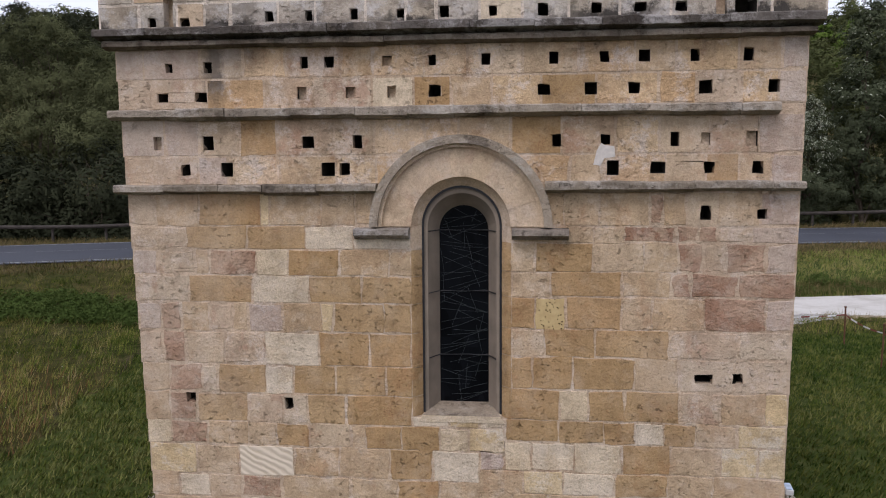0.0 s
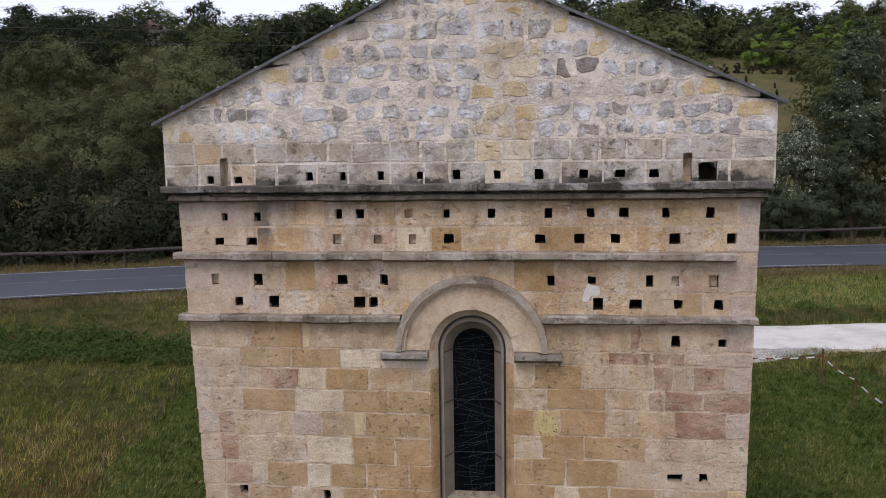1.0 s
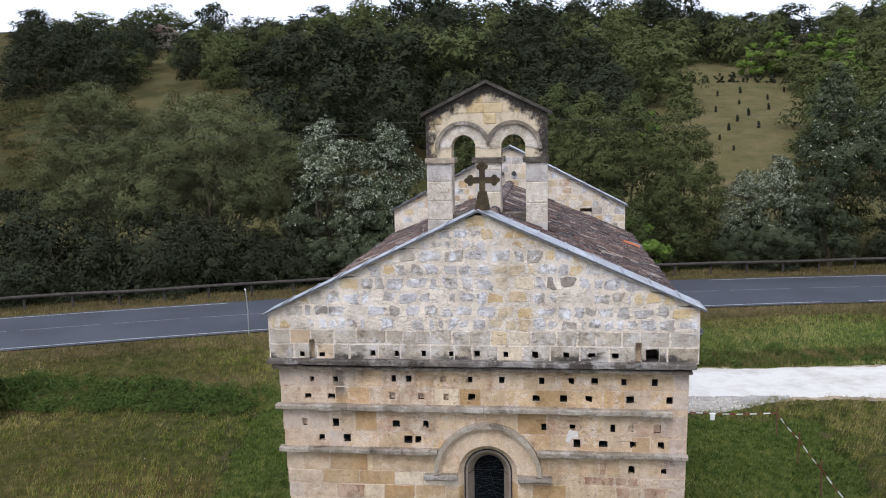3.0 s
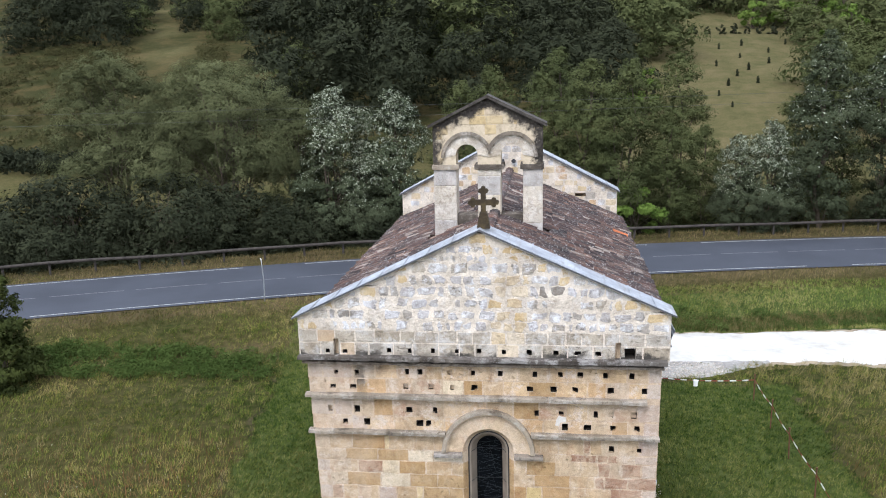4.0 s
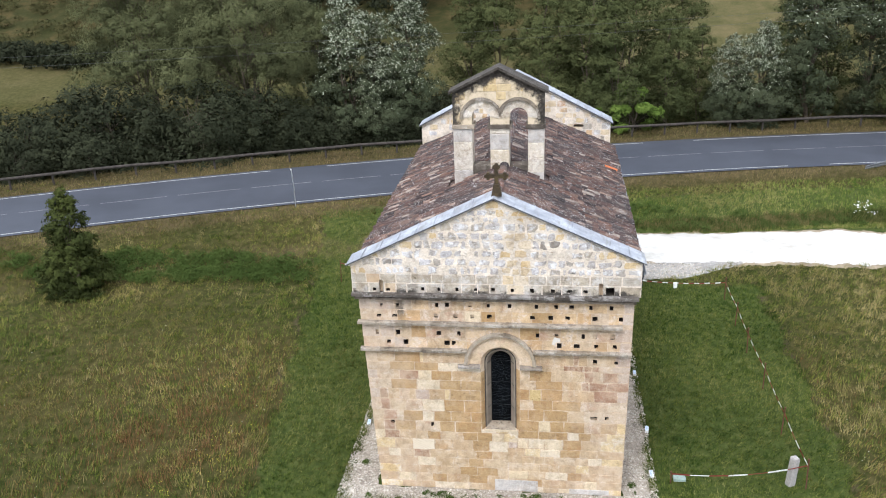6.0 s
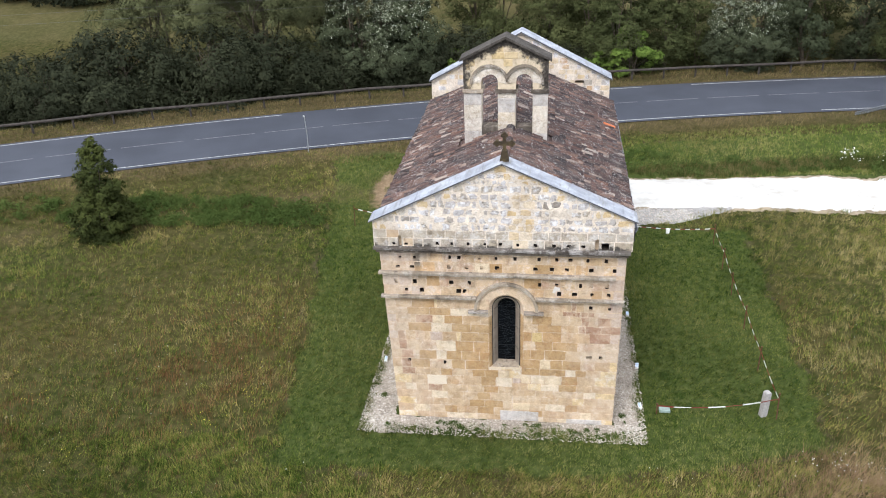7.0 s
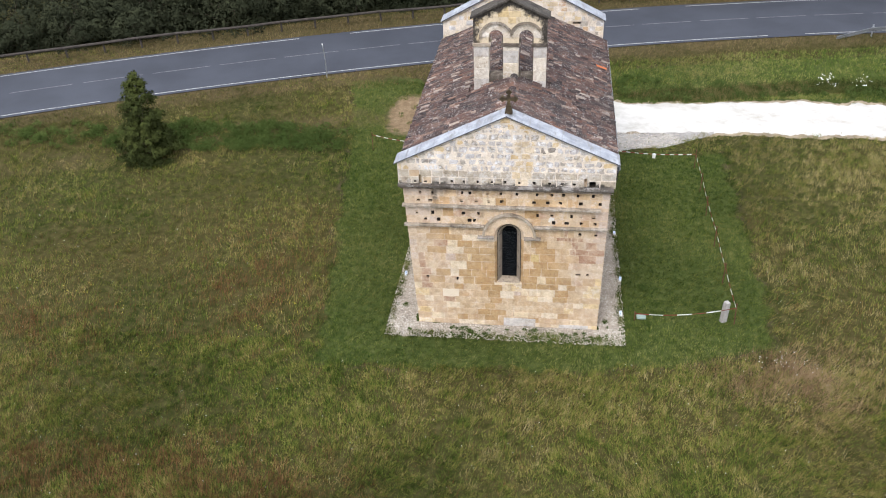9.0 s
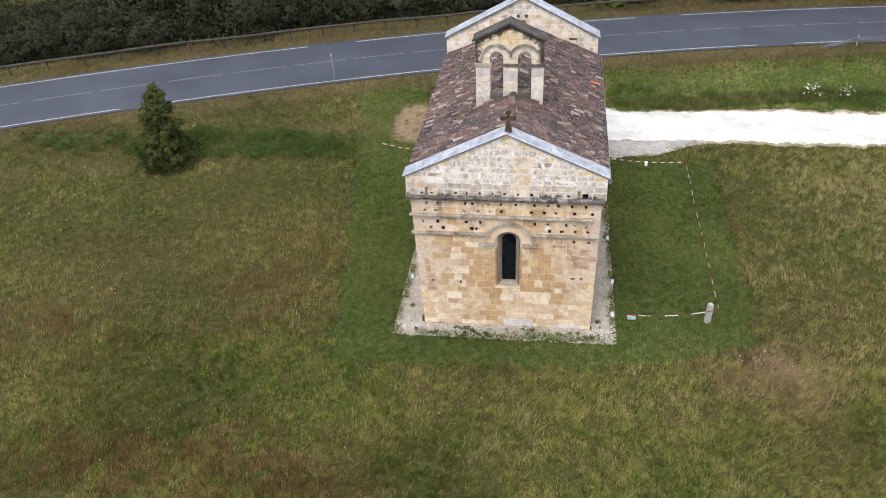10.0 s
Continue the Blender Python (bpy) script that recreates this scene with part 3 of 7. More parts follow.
def ribbon(name, xs, y0, y1, z_up, mat, label, parent=None, rows=6, wob=0.0, z_of=None):
    """A strip over the terrain between the curves y0(x) and y1(x)."""
    ys0, ys1 = y0(xs), y1(xs)
    if wob:
        ys0 = ys0 + wob * np.array([noise.noise((x * 0.8, 1.7, 0)) + 0.5 * noise.noise((x * 3.1, 4.2, 0)) for x in xs])
        ys1 = ys1 + wob * np.array([noise.noise((x * 0.8, 9.7, 0)) + 0.5 * noise.noise((x * 3.1, 7.2, 0)) for x in xs])
    f = np.linspace(0, 1, rows)[:, None]
    Y = ys0 * (1 - f) + ys1 * f
    X = np.broadcast_to(xs, Y.shape)
    Z = (z_of(X, Y, f) if z_of else height(X, Y)) + z_up
    i = np.arange(X.size).reshape(X.shape)
    q = np.stack([i[:-1, :-1], i[:-1, 1:], i[1:, 1:], i[1:, :-1]], -1).reshape(-1, 4)
    me = mesh_np(name, np.stack([X, Y, Z], -1).reshape(-1, 3), q)
    me.shade_smooth()
    return link(name, me, mat, parent, label)


def off(d):
    return lambda x: road_near(x) + d * np.sqrt(1 + ((5.3 - 2.94 * np.clip(x / 20, -2.2, 1.75)) / 20) ** 2)


rx = np.arange(-160, 161, 1.0)
camber = lambda X, Y, f: ROAD_Z + 0.05 * (1 - (2 * f - 1) ** 2) + 0 * X
road = tagged(ribbon("road", rx, off(-0.25), off(ROAD_W + 0.3), 0.0, ASPHALT, "", rows=9, z_of=camber), "two-lane grey asphalt country road with worn white lines", "road", kind="structure")


def road_z(d):
    f = (d + 0.25) / (ROAD_W + 0.55)
    return ROAD_Z + 0.05 * (1 - (2 * f - 1) ** 2) + 0.006


def dashes(d, w, length, gap, x0, x1, start=0.0):
    x = x0 + start
    while x < x1:
        n = max(3, int(length / 1.0) + 1)
        xs = np.linspace(x, min(x + length, x1), n)
        ribbon("lane_marking", xs, off(d - w / 2), off(d + w / 2), 0, LINE, "", road, 2, z_of=lambda X, Y, f: road_z(d) + 0 * X)
        x += length + gap


dashes(0.05, 0.08, 16.0, 2.2, -60, 60, 3.0)
dashes(ROAD_W - 0.05, 0.09, 18.0, 3.0, -60, 60, 6.5)
LINE = paint("faded_road_paint", (0.20, 0.20, 0.205))
dashes(ROAD_W / 2, 0.055, 3.0, 0.5, -60, 60)

def sunk_edge(X, Y, f):
    """Loose material feathered out under the turf at both borders."""
    rim = np.minimum(f, 1 - f) * 3.7
    rag = 0.1 * np.sin(X * 1.3 + Y * 2.1) * np.sin(Y * 1.1 - X * 0.7) + 0.07 * np.sin(X * 4.7 + 2 * np.sin(Y * 3.3)) + 0.05 * np.sin(X * 15 + Y * 11)
    return height(X, Y) + 0.03 - 0.16 * np.maximum(0.3 + rag - rim, 0) 


track = tagged(ribbon("track", np.concatenate([np.arange(3.3, 26, 0.12), np.arange(26, 110, 0.5)]), lambda x: 15.5 + 0.01 * (x - 8) - 0.15 * np.clip((9 - x) / 4, 0, 1), lambda x: 19.75 + 0.0 * x, 0.0, TRACK, "", rows=30, wob=0.35, z_of=sunk_edge), "bright white crushed limestone track", "track", kind="structure")
BORDER = plain("sandy_dirt_border", (0.25, 0.20, 0.135), 0.95, 0, 0.45, 2.2)
tagged(ribbon("dirt_border", np.concatenate([np.arange(3.3, 26, 0.15), np.arange(26, 110, 0.6)]), lambda x: 15.2 + 0.01 * (x - 8) - 0.3 * np.clip((9 - x) / 4, 0, 1), lambda x: 20.1 + 0 * x, -0.014, BORDER, "", rows=34, wob=0.3, z_of=sunk_edge), "sandy dirt border of the white track", "soil", kind="structure")
tagged(ribbon("gravel_apron", np.arange(3.3, 9.2, 0.1), lambda x: 13.7 + 0.33 * np.maximum(x - 5.1, 0) ** 1.3, lambda x: 15.8 + 0 * x, 0.0, APRON, "", rows=22, wob=0.3, z_of=sunk_edge), "grey gravel apron at the end of the track", "gravel", kind="structure")

# ---- chapel ----
chapel = tagged(empty("chapel"), "small romanesque limestone chapel with a bell gable and clay tile roof", "chapel")
rng = random.Random(7)
XL, XR = -3.26, 3.12          # front wall at mid height
GL, GR = -3.49, 3.28          # gable wall above the cornice
XC = -0.08
DEEP = 0.42


def left(z):
    """The old wall leans out a little towards its top."""
    return -3.175 - 0.044 * (z - 1.0)


def right(z):
    return 3.07 + 0.018 * (z - 1.0)



def split_rect(r, holes):
    """The rectangles that remain of r when the holes are cut out."""
    out = [r]
    for h in holes:
        nxt = []
        for a in out:
            x0, z0, x1, z1 = a
            hx0, hz0, hx1, hz1 = max(x0, h[0]), max(z0, h[1]), min(x1, h[2]), min(z1, h[3])
            if hx1 - hx0 < 0.004 or hz1 - hz0 < 0.004:
                nxt.append(a)
                continue
            for b in ((x0, z0, hx0, z1), (hx1, z0, x1, z1), (hx0, z0, hx1, hz0), (hx0, hz1, hx1, z1)):
                if b[2] - b[0] > 0.004 and b[3] - b[1] > 0.004:
                    nxt.append(b)
        out = nxt
    return out


def stone_geo(cell, rects, gap, bev, proud, jit, r, y, top=None):
    """Front faces of one block. Outer edges stand back by gap; edges at holes stay."""
    V, F = [], []
    cx, cz = (cell[0] + cell[2]) / 2, (cell[1] + cell[3]) / 2
    dy = [r.uniform(-1, 1) * proud for _ in range(4)]
    for q in rects:
        x0 = q[0] + (gap if abs(q[0] - cell[0]) < 1e-4 else 0)
        z0 = q[1] + (gap if abs(q[1] - cell[1]) < 1e-4 else 0)
        x1 = q[2] - (gap if abs(q[2] - cell[2]) < 1e-4 else 0)
        z1 = q[3] - (gap if abs(q[3] - cell[3]) < 1e-4 else 0)
        whole = len(rects) == 1
        j = jit if whole else 0
        cs = [(x0, z0), (x1, z0), (x1, z1), (x0, z1)]
        cs = [(a + r.uniform(-j, j), b + r.uniform(-j, j)) for a, b in cs]
        if whole:      # worn, wandering outline
            rough = jit > 0.012
            mids = []
            for i in range(4):
                a, b = cs[i], cs[(i + 1) % 4]
                ks = (r.uniform(0.07, 0.16), 0.5, 1 - r.uniform(0.07, 0.16)) if rough else (0.0, r.uniform(0.25, 0.4), r.uniform(0.6, 0.75))
                for k in ks:
                    w = jit * (0.7 if rough else 1.0)
                    mids.append((a[0] + (b[0] - a[0]) * k + r.uniform(-w, w), a[1] + (b[1] - a[1]) * k + r.uniform(-w, w)))
            cs = mids
        if top:
            cs = [(a, min(b, top(a))) for a, b in cs]
        n0, n = len(V), len(cs)
        mx, mz = sum(a for a, _ in cs) / n, sum(b for _, b in cs) / n
        w, h = max(abs(a - mx) for a, _ in cs), max(abs(b - mz) for _, b in cs)
        s = max(0.3, 1 - bev / max(0.02, min(w, h)))
        deep = 0.004
        for a, b in cs:
            V.append((a, y + deep, b))
        for i, (a, b) in enumerate(cs):
            V.append((mx + (a - mx) * s, y - proud - 0.002 + dy[i % 4] * 0.5, mz + (b - mz) * s))
        F.append([n0 + n + i for i in range(n)])
        for lv in (0,):
            for i in range(n):
                k = (i + 1) % n
                F.append([n0 + lv * n + i, n0 + lv * n + k, n0 + (lv + 1) * n + k, n0 + (lv + 1) * n + i])
    return [(x - cx, yy - y, z - cz) for x, yy, z in V], F, (cx, y, cz)


def holed_geo(cell, holes, gap, proud, y, top=None):
    """One block with pockets cut through it, as one connected mesh."""
    x0, z0, x1, z1 = cell[0] + gap, cell[1] + gap, cell[2] - gap, cell[3] - gap
    xs, zs = {x0, x1}, {z0, z1}
    for h in holes:
        xs |= {v for v in (h[0], h[2]) if x0 + 0.003 < v < x1 - 0.003}
        zs |= {v for v in (h[1], h[3]) if z0 + 0.003 < v < z1 - 0.003}
    xs, zs = sorted(xs), sorted(zs)
    cx, cz = (cell[0] + cell[2]) / 2, (cell[1] + cell[3]) / 2
    vid, V, F, count = {}, [], [], {}

    def vert(x, z, yy):
        k = (round(x, 4), round(z, 4), yy)
        if k not in vid:
            vid[k] = len(V)
            q = random.Random(int(x * 977) * 31 + int(z * 991))
            jx, jz = (q.uniform(-0.009, 0.009), q.uniform(-0.009, 0.009)) if x0 < x < x1 and z0 < z < z1 else (0, 0)
            V.append((x + jx - cx, yy, (min(z, top(x)) if top else z) + jz - cz))
        return vid[k]

    for a, b in zip(xs, xs[1:]):
        for c, d in zip(zs, zs[1:]):
            mx, mz = (a + b) / 2, (c + d) / 2
            if any(h[0] < mx < h[2] and h[1] < mz < h[3] for h in holes):
                continue
            F.append([vert(a, c, -proud), vert(b, c, -proud), vert(b, d, -proud), vert(a, d, -proud)])
            for e in (((a, c), (b, c)), ((b, c), (b, d)), ((b, d), (a, d)), ((a, d), (a, c))):
                count.setdefault(frozenset(e), []).append(e)
    for es in count.values():
        if len(es) == 1:
            p, q = es[0]
            F.append([vert(*p, -proud), vert(*p, 0.1), vert(*q, 0.1), vert(*q, -proud)])
    return V, F, (cx, y, cz)


def mortar_geo(V, F, rects, y0, y1, top=None):
    for x0, z0, x1, z1 in rects:
        n = len(V)
        for yy in (y0, y1):
            for x, z in ((x0, z0), (x1, z0), (x1, z1), (x0, z1)):
                V.append((x, yy, min(z, top(x)) if top else z))
        F += [[n, n + 1, n + 2, n + 3], [n, n + 4, n + 5, n + 1], [n + 1, n + 5, n + 6, n + 2], [n + 2, n + 6, n + 7, n + 3], [n + 3, n + 7, n + 4, n]]


def lay(parent, y, rows, spans, widths, holes, pick, gap, bev, proud, jit, r, top=None, name="stone", join=False, flush=0.003, skip=0.0):
    """Courses of blocks between the heights in rows; spans(z0, z1) gives the stretches of x. Each block is an object."""
    MV, MF = [], []
    JV, JF = [], []
    for z0, z1 in zip(rows, rows[1:]):
        for a, b in spans(z0, z1):
            x = a
            while x < b - 1e-6:
                w = r.uniform(*widths) * (1.0 if jit < 0.012 else (z1 - z0) / 0.25)
                e = x + w
                if b - e < widths[0] * 0.7:
                    e = b
                cell = (x, z0, e, z1)
                x = e
                if top and max(top(cell[0]), top(cell[2])) < z0 + 0.05:
                    continue
                mine = [h for h in holes if h[0] < cell[2] and h[2] > cell[0] and h[1] < cell[3] and h[3] > cell[1]]
                rects = split_rect(cell, mine)
                mortar_geo(MV, MF, rects, y + flush, y + DEEP, top)
                if top and min(top(cell[0]), top(cell[2]), top((cell[0] + cell[2]) / 2)) < z0 + 0.07:
                    continue
                if skip and not mine and r.random() < skip:
                    continue
                if mine:
                    V, F, c = holed_geo(cell, mine, gap, proud + 0.003, y, (lambda q: top(q) - 0.04) if top else None)
                    if not F:
                        continue
                else:
                    V, F, c = stone_geo(cell, rects, gap, bev, proud, jit, r, y, (lambda q: top(q) - 0.04) if top else None)
                m = pick((cell[0] + cell[2]) / 2, (z0 + z1) / 2, r)
                if join:
                    n = len(JV)
                    JV += [(p[0] + c[0], p[1] + c[1], p[2] + c[2]) for p in V]
                    JF += [[n + i for i in f] for f in F]
                    continue
                me = bpy.data.meshes.new(name)
                me.from_pydata(V, [], F)
                ob = link(name, me, m, parent)
                ob.location = c
    return MV, MF, JV, JF


def add_geo(parent_name, V, F, mat, parent, label="", kind=""):
    me = bpy.data.meshes.new(parent_name)
    me.from_pydata(V, [], F)
    ob = link(parent_name, me, mat, parent, label)
    if kind:
        ob["kind"] = kind
    return ob


HOLE_ROWS = (
    (5.715, (-2.95, -2.62, -1.79, -1.40, -0.97, -0.53, -0.12, 0.33, 0.79, 1.27, 1.66, 2.02), 0.075, 0.085),
    (5.285, (-2.82, -2.43, -1.47, -1.23, -0.67, -0.24, 0.26, 0.89, 1.35, 1.71, 2.16, 2.63), 0.075, 0.09),
    (5.0, (-2.89, -2.51, -1.50, -1.03, -0.63, -0.22, 0.80, 1.23, 1.62, 2.26, 2.86), 0.085, 0.09),
    (4.53, (-2.97, -2.45, -1.45, -0.97, 0.92, 1.37, 2.0, 2.27, 2.68), 0.085, 0.1),
    (4.27, (-2.69, -2.27, -1.26, -1.10, 1.44, 1.85, 2.31, 2.74), 0.095, 0.1),
)
HOLES = []
for z, xs, w, h in HOLE_ROWS:
    for x in xs:
        ww, hh = w * rng.uniform(0.95, 1.5), h * rng.uniform(1.0, 1.4)
        zz = z - 0.03 * (x < -2.3) * (z > 4.9)
        HOLES.append((x - ww / 2, zz - hh / 2, x + ww / 2, zz + hh / 2))
for x, z, w, h in ((2.29, 3.85, 0.10, 0.14), (2.79, 3.84, 0.09, 0.09), (-2.73, 1.98, 0.10, 0.10), (-1.71, 1.94, 0.09, 0.12), (2.31, 2.28, 0.17, 0.1), (2.62, 2.29, 0.1, 0.1)):
    HOLES.append((x - w / 2, z - h / 2, x + w / 2, z + h / 2))
GABLE_HOLES = [h for h in HOLES if h[1] > 5.62] + [(-2.83, 5.6, -2.73, 5.93), (2.32, 5.6, 2.42, 5.93), (2.48, 5.63, 2.68, 5.83)]
HOLES = [h for h in HOLES if h[1] < 5.62]

SPRING, WIN_L, WIN_R, SILL = 3.72, -0.36, 0.40, 1.84
WX = (WIN_L + WIN_R) / 2


def front_spans(z0, z1):
    a, b, r = left((z0 + z1) / 2), right((z0 + z1) / 2), 0.0
    if z1 - SPRING < 0.84:
        r = math.sqrt(max(0.0, 0.84 ** 2 - (z1 - SPRING) ** 2))
    return [(a, b)] if r < 0.05 else [(a, WX - r), (WX + r, b)]


def frieze_pick(x, z, r):
    q = r.random()
    if x < -2.3:
        return MAUVE if q < 0.6 else PINK
    if x > 2.75:
        return MAUVE if q < 0.8 else PINK
    if abs(x + 0.72) < 0.2 and z < 5.15 and z > 4.8:
        return PALE
    return OCHRE if q < 0.15 else (FRIEZE if q < 0.5 else (PINK if q < 0.75 else BEIGE))


def foot_pick(x, z, r):
    q = r.random()
    if x < -1.9 or x > 2.0:
        return YELLOW if q < 0.3 else (PALE if q < 0.55 else BEIGE)
    return BEIGE if q < 0.55 else (OCHRE if q < 0.8 else PALE)


front_wall_body = bmesh.new()
for pts_ in ([(left(0), 0), (WIN_L, 0), (WIN_L, 5.6), (left(5.6), 5.6)], [(WIN_R, 0), (right(0), 0), (right(5.6), 5.6), (WIN_R, 5.6)], [(WIN_L, 0), (WIN_R, 0), (WIN_R, SILL), (WIN_L, SILL)], [(WIN_L, 4.12), (WIN_R, 4.12), (WIN_R, 5.6), (WIN_L, 5.6)]):
    prism(front_wall_body, pts_, DEEP, 0.75)
front_wall = part("front_wall", front_wall_body, MORTAR, chapel, "ochre and pinkish ashlar wall with small putlog holes")
fr = random.Random(21)
mv, mf = [], []


def bed(V, F):
    n = len(mv)
    mv.extend(V)
    mf.extend([[n + i for i in f] for f in F])


TONES = {"o": OCHRE, "b": BEIGE, "p": PINK, "r": RED, "m": MAUVE, "w": PALE, "y": YELLOW, "t": TOOLED, "h": PITTED, "s": SMOOTHST}
cr = random.Random(46)


def course(z0, z1, xs, tones, gap=0.005):
    """One course of blocks between the joints xs, a tone letter for each block."""
    V, F = [], []
    for a, b, tone in zip(xs, xs[1:], tones):
        cell = (a, z0, b, z1)
        mine = [h for h in HOLES if h[0] < b and h[2] > a and h[1] < z1 and h[3] > z0]
        rects = split_rect(cell, mine)
        mortar_geo(V, F, rects, 0.001, DEEP)
        g = (0.014 if tone in "prm" else gap) * cr.uniform(0.6, 1.4)
        jit = 0.0115 if tone in "prmb" else 0.009
        if mine:
            v, f, c = holed_geo(cell, mine, g, 0.004, 0.0)
        else:
            v, f, c = stone_geo(cell, rects, g, 0.006, 0.0015, jit, cr, 0.0)
        if f:
            me = bpy.data.meshes.new("stone")
            me.from_pydata(v, [], f)
            link("stone", me, TONES[tone], front_wall).location = c
    bed(V, F)


def west(z0, z1, joints, tones, end=None):
    course(z0, z1, [left((z0 + z1) / 2), *joints, WX - 0.482 if end is None else end], tones, 0.006)


def east(z0, z1, joints, tones, start=None):
    course(z0, z1, [WX + 0.482 if start is None else start, *joints, right((z0 + z1) / 2)], tones)


# courses from the string course down, first beside the window's one jamb, then the other
west(3.72, 4.04, (-3.02, -2.58, -1.95, -1.86, -1.33, -1.0), "pboybbb", WX - 0.78)
west(3.49, 3.72, (-2.71, -2.1, -1.5, -1.03), "pooww")
west(3.23, 3.49, (-3.02, -2.63, -2.49, -2.0, -1.68, -1.17, -0.67), "mpbrwobb")
west(2.96, 3.23, (-2.7, -2.05, -1.48, -0.95), "powoo")
west(2.67, 2.96, (-3.01, -2.8, -2.51, -2.25, -2.1, -1.75, -1.36, -1.24, -0.73), "mrbpbmbyoo")
west(2.33, 2.67, (-3.0, -2.76, -2.35, -1.94, -1.4, -0.88), "prbpwoo")
west(2.04, 2.33, (-2.95, -2.59, -2.44, -1.94, -1.66, -1.23, -0.72), "brpowooo")
west(1.74, 2.04, (-2.96, -2.67, -2.13, -1.78, -1.52, -1.13), "broppoo")
west(1.50, 1.74, (-2.95, -2.56, -2.14, -1.85, -1.51, -1.09, -0.94, -0.57, -0.19, 0.09), "wrbbobboowy", 0.44)
west(1.19, 1.50, (-2.69, -2.24, -1.67, -1.21, -0.7, -0.27), "ybtbbow", 0.2)
west(0.95, 1.19, (-2.89, -2.56, -2.22, -1.8, -1.1, -0.62, -0.2), "bwbrbbob", 0.2)
course(1.74, SILL, (WX - 0.482, -0.1, 0.2, 0.44), "wyw")
east(3.73, 4.04, (1.0, 1.32, 1.78, 1.91, 2.12, 2.4, 2.77), "bbbrbbbm", WX + 0.78)
east(3.57, 3.73, (1.0, 1.27, 1.55, 2.03, 2.23, 2.4, 2.7), "bbbrrrpm")
east(3.29, 3.57, (0.73, 1.27, 1.74, 2.05, 2.28, 2.47, 2.85), "bobbrprm")
east(3.05, 3.29, (0.88, 1.54, 1.99, 2.17, 2.61), "bobrrr")
east(2.74, 3.05, (0.73, 1.02, 1.54, 1.83, 2.3, 2.85), "ohobbrm")
east(2.47, 2.74, (0.82, 1.3, 1.99, 2.22, 2.61), "booppp")
east(2.15, 2.47, (0.71, 1.09, 1.67, 2.08, 2.59), "ooobpp")
east(SILL, 2.15, (0.97, 1.24, 1.58, 2.09, 2.48, 2.88), "owoopby")
east(1.62, SILL, (0.96, 1.39, 1.68, 1.96, 2.25, 2.63), "ooowoby", 0.44)
course(1.50, 1.62, (0.2, 0.44), "w")
east(1.33, 1.62, (0.70, 1.12, 1.56, 2.02, 2.5, 2.83), "wwwobyy", 0.44)
course(1.33, 1.50, (0.2, 0.44), "m")
east(1.10, 1.33, (0.62, 1.0, 1.5, 2.0, 2.42), "bywobb", 0.2)
for rows, side, seed_ in (((0.0, 0.2, 0.45, 0.7, 0.95), -1, 23), ((0.0, 0.16, 0.4, 0.64, 0.88, 1.10), 1, 29)):
    bed(*lay(front_wall, 0.0, rows, lambda a, b: [(left(a), 0.2)] if side < 0 else [(0.2, right(a))], (0.3, 0.6), HOLES, foot_pick, 0.007, 0.006, 0.001, 0.008, random.Random(seed_))[:2])
for rows in ((4.12, 4.40, 4.76), (4.85, 5.14, 5.44)):
    bed(*lay(front_wall, 0.0, rows, front_spans, (0.26, 0.58), HOLES, frieze_pick, 0.012, 0.006, 0.001, 0.0115, fr, flush=0.0005)[:2])
for z0, z1 in ((4.04, 4.12), (4.76, 4.85), (5.44, 5.6)):
    V, F = [], []
    mortar_geo(V, F, [(left(z0), z0, WX - 0.5, z1), (WX - 0.5, z0, WX + 0.5, z1), (WX + 0.5, z0, right(z0), z1)] if z0 > 4.5 else [(left(z0), z0, WX - 0.6, z1), (WX + 0.6, z0, right(z0), z1)], 0.004, DEEP)
    bed(V, F)
add_geo("mortar_bed", mv, mf, MORTAR, front_wall, "pale lime mortar joints", "stuff")
part("plinth_patch", box_bm((-0.15, -0.012, 0.02), (0.95, 0.05, 0.36), 0.01), CEMENT, front_wall, "grey cement patch at the wall foot")
part("plinth_patch", box_bm((1.75, -0.012, 0.0), (2.75, 0.05, 0.16), 0.01), CEMENT, front_wall, "grey cement patch at the wall foot")
for x, z in ((-1.47, 4.98), (-1.03, 5.0), (-0.63, 5.0), (-0.67, 5.285), (-2.97, 4.53), (2.27, 4.53), (2.68, 4.53)):
    part("hole_infill", box_bm((x - 0.08, 0.055 + 0.02 * cr.random(), z - 0.09), (x + 0.08, 0.16, z + 0.09), 0.006), SMOOTHST, front_wall, "beige infill set back in a putlog hole")
bm = bmesh.new()
prism(bm, [(1.26, 4.3), (1.33, 4.29), (1.36, 4.36), (1.46, 4.37), (1.45, 4.47), (1.37, 4.48), (1.33, 4.5), (1.29, 4.43)], -0.006, 0.004)
part("lime_patch", bm, plain("white_lime_plaster", (0.58, 0.54, 0.49), 0.95, 0, 0.15, 20), front_wall, "white lime plaster patch beside a hole")
# near-black colour that stands in for the shade inside the putlog holes
HOLE_SHADE = plain("hole_shade_black", (0.035, 0.028, 0.022), 0.95, 0, 0.4, 30)


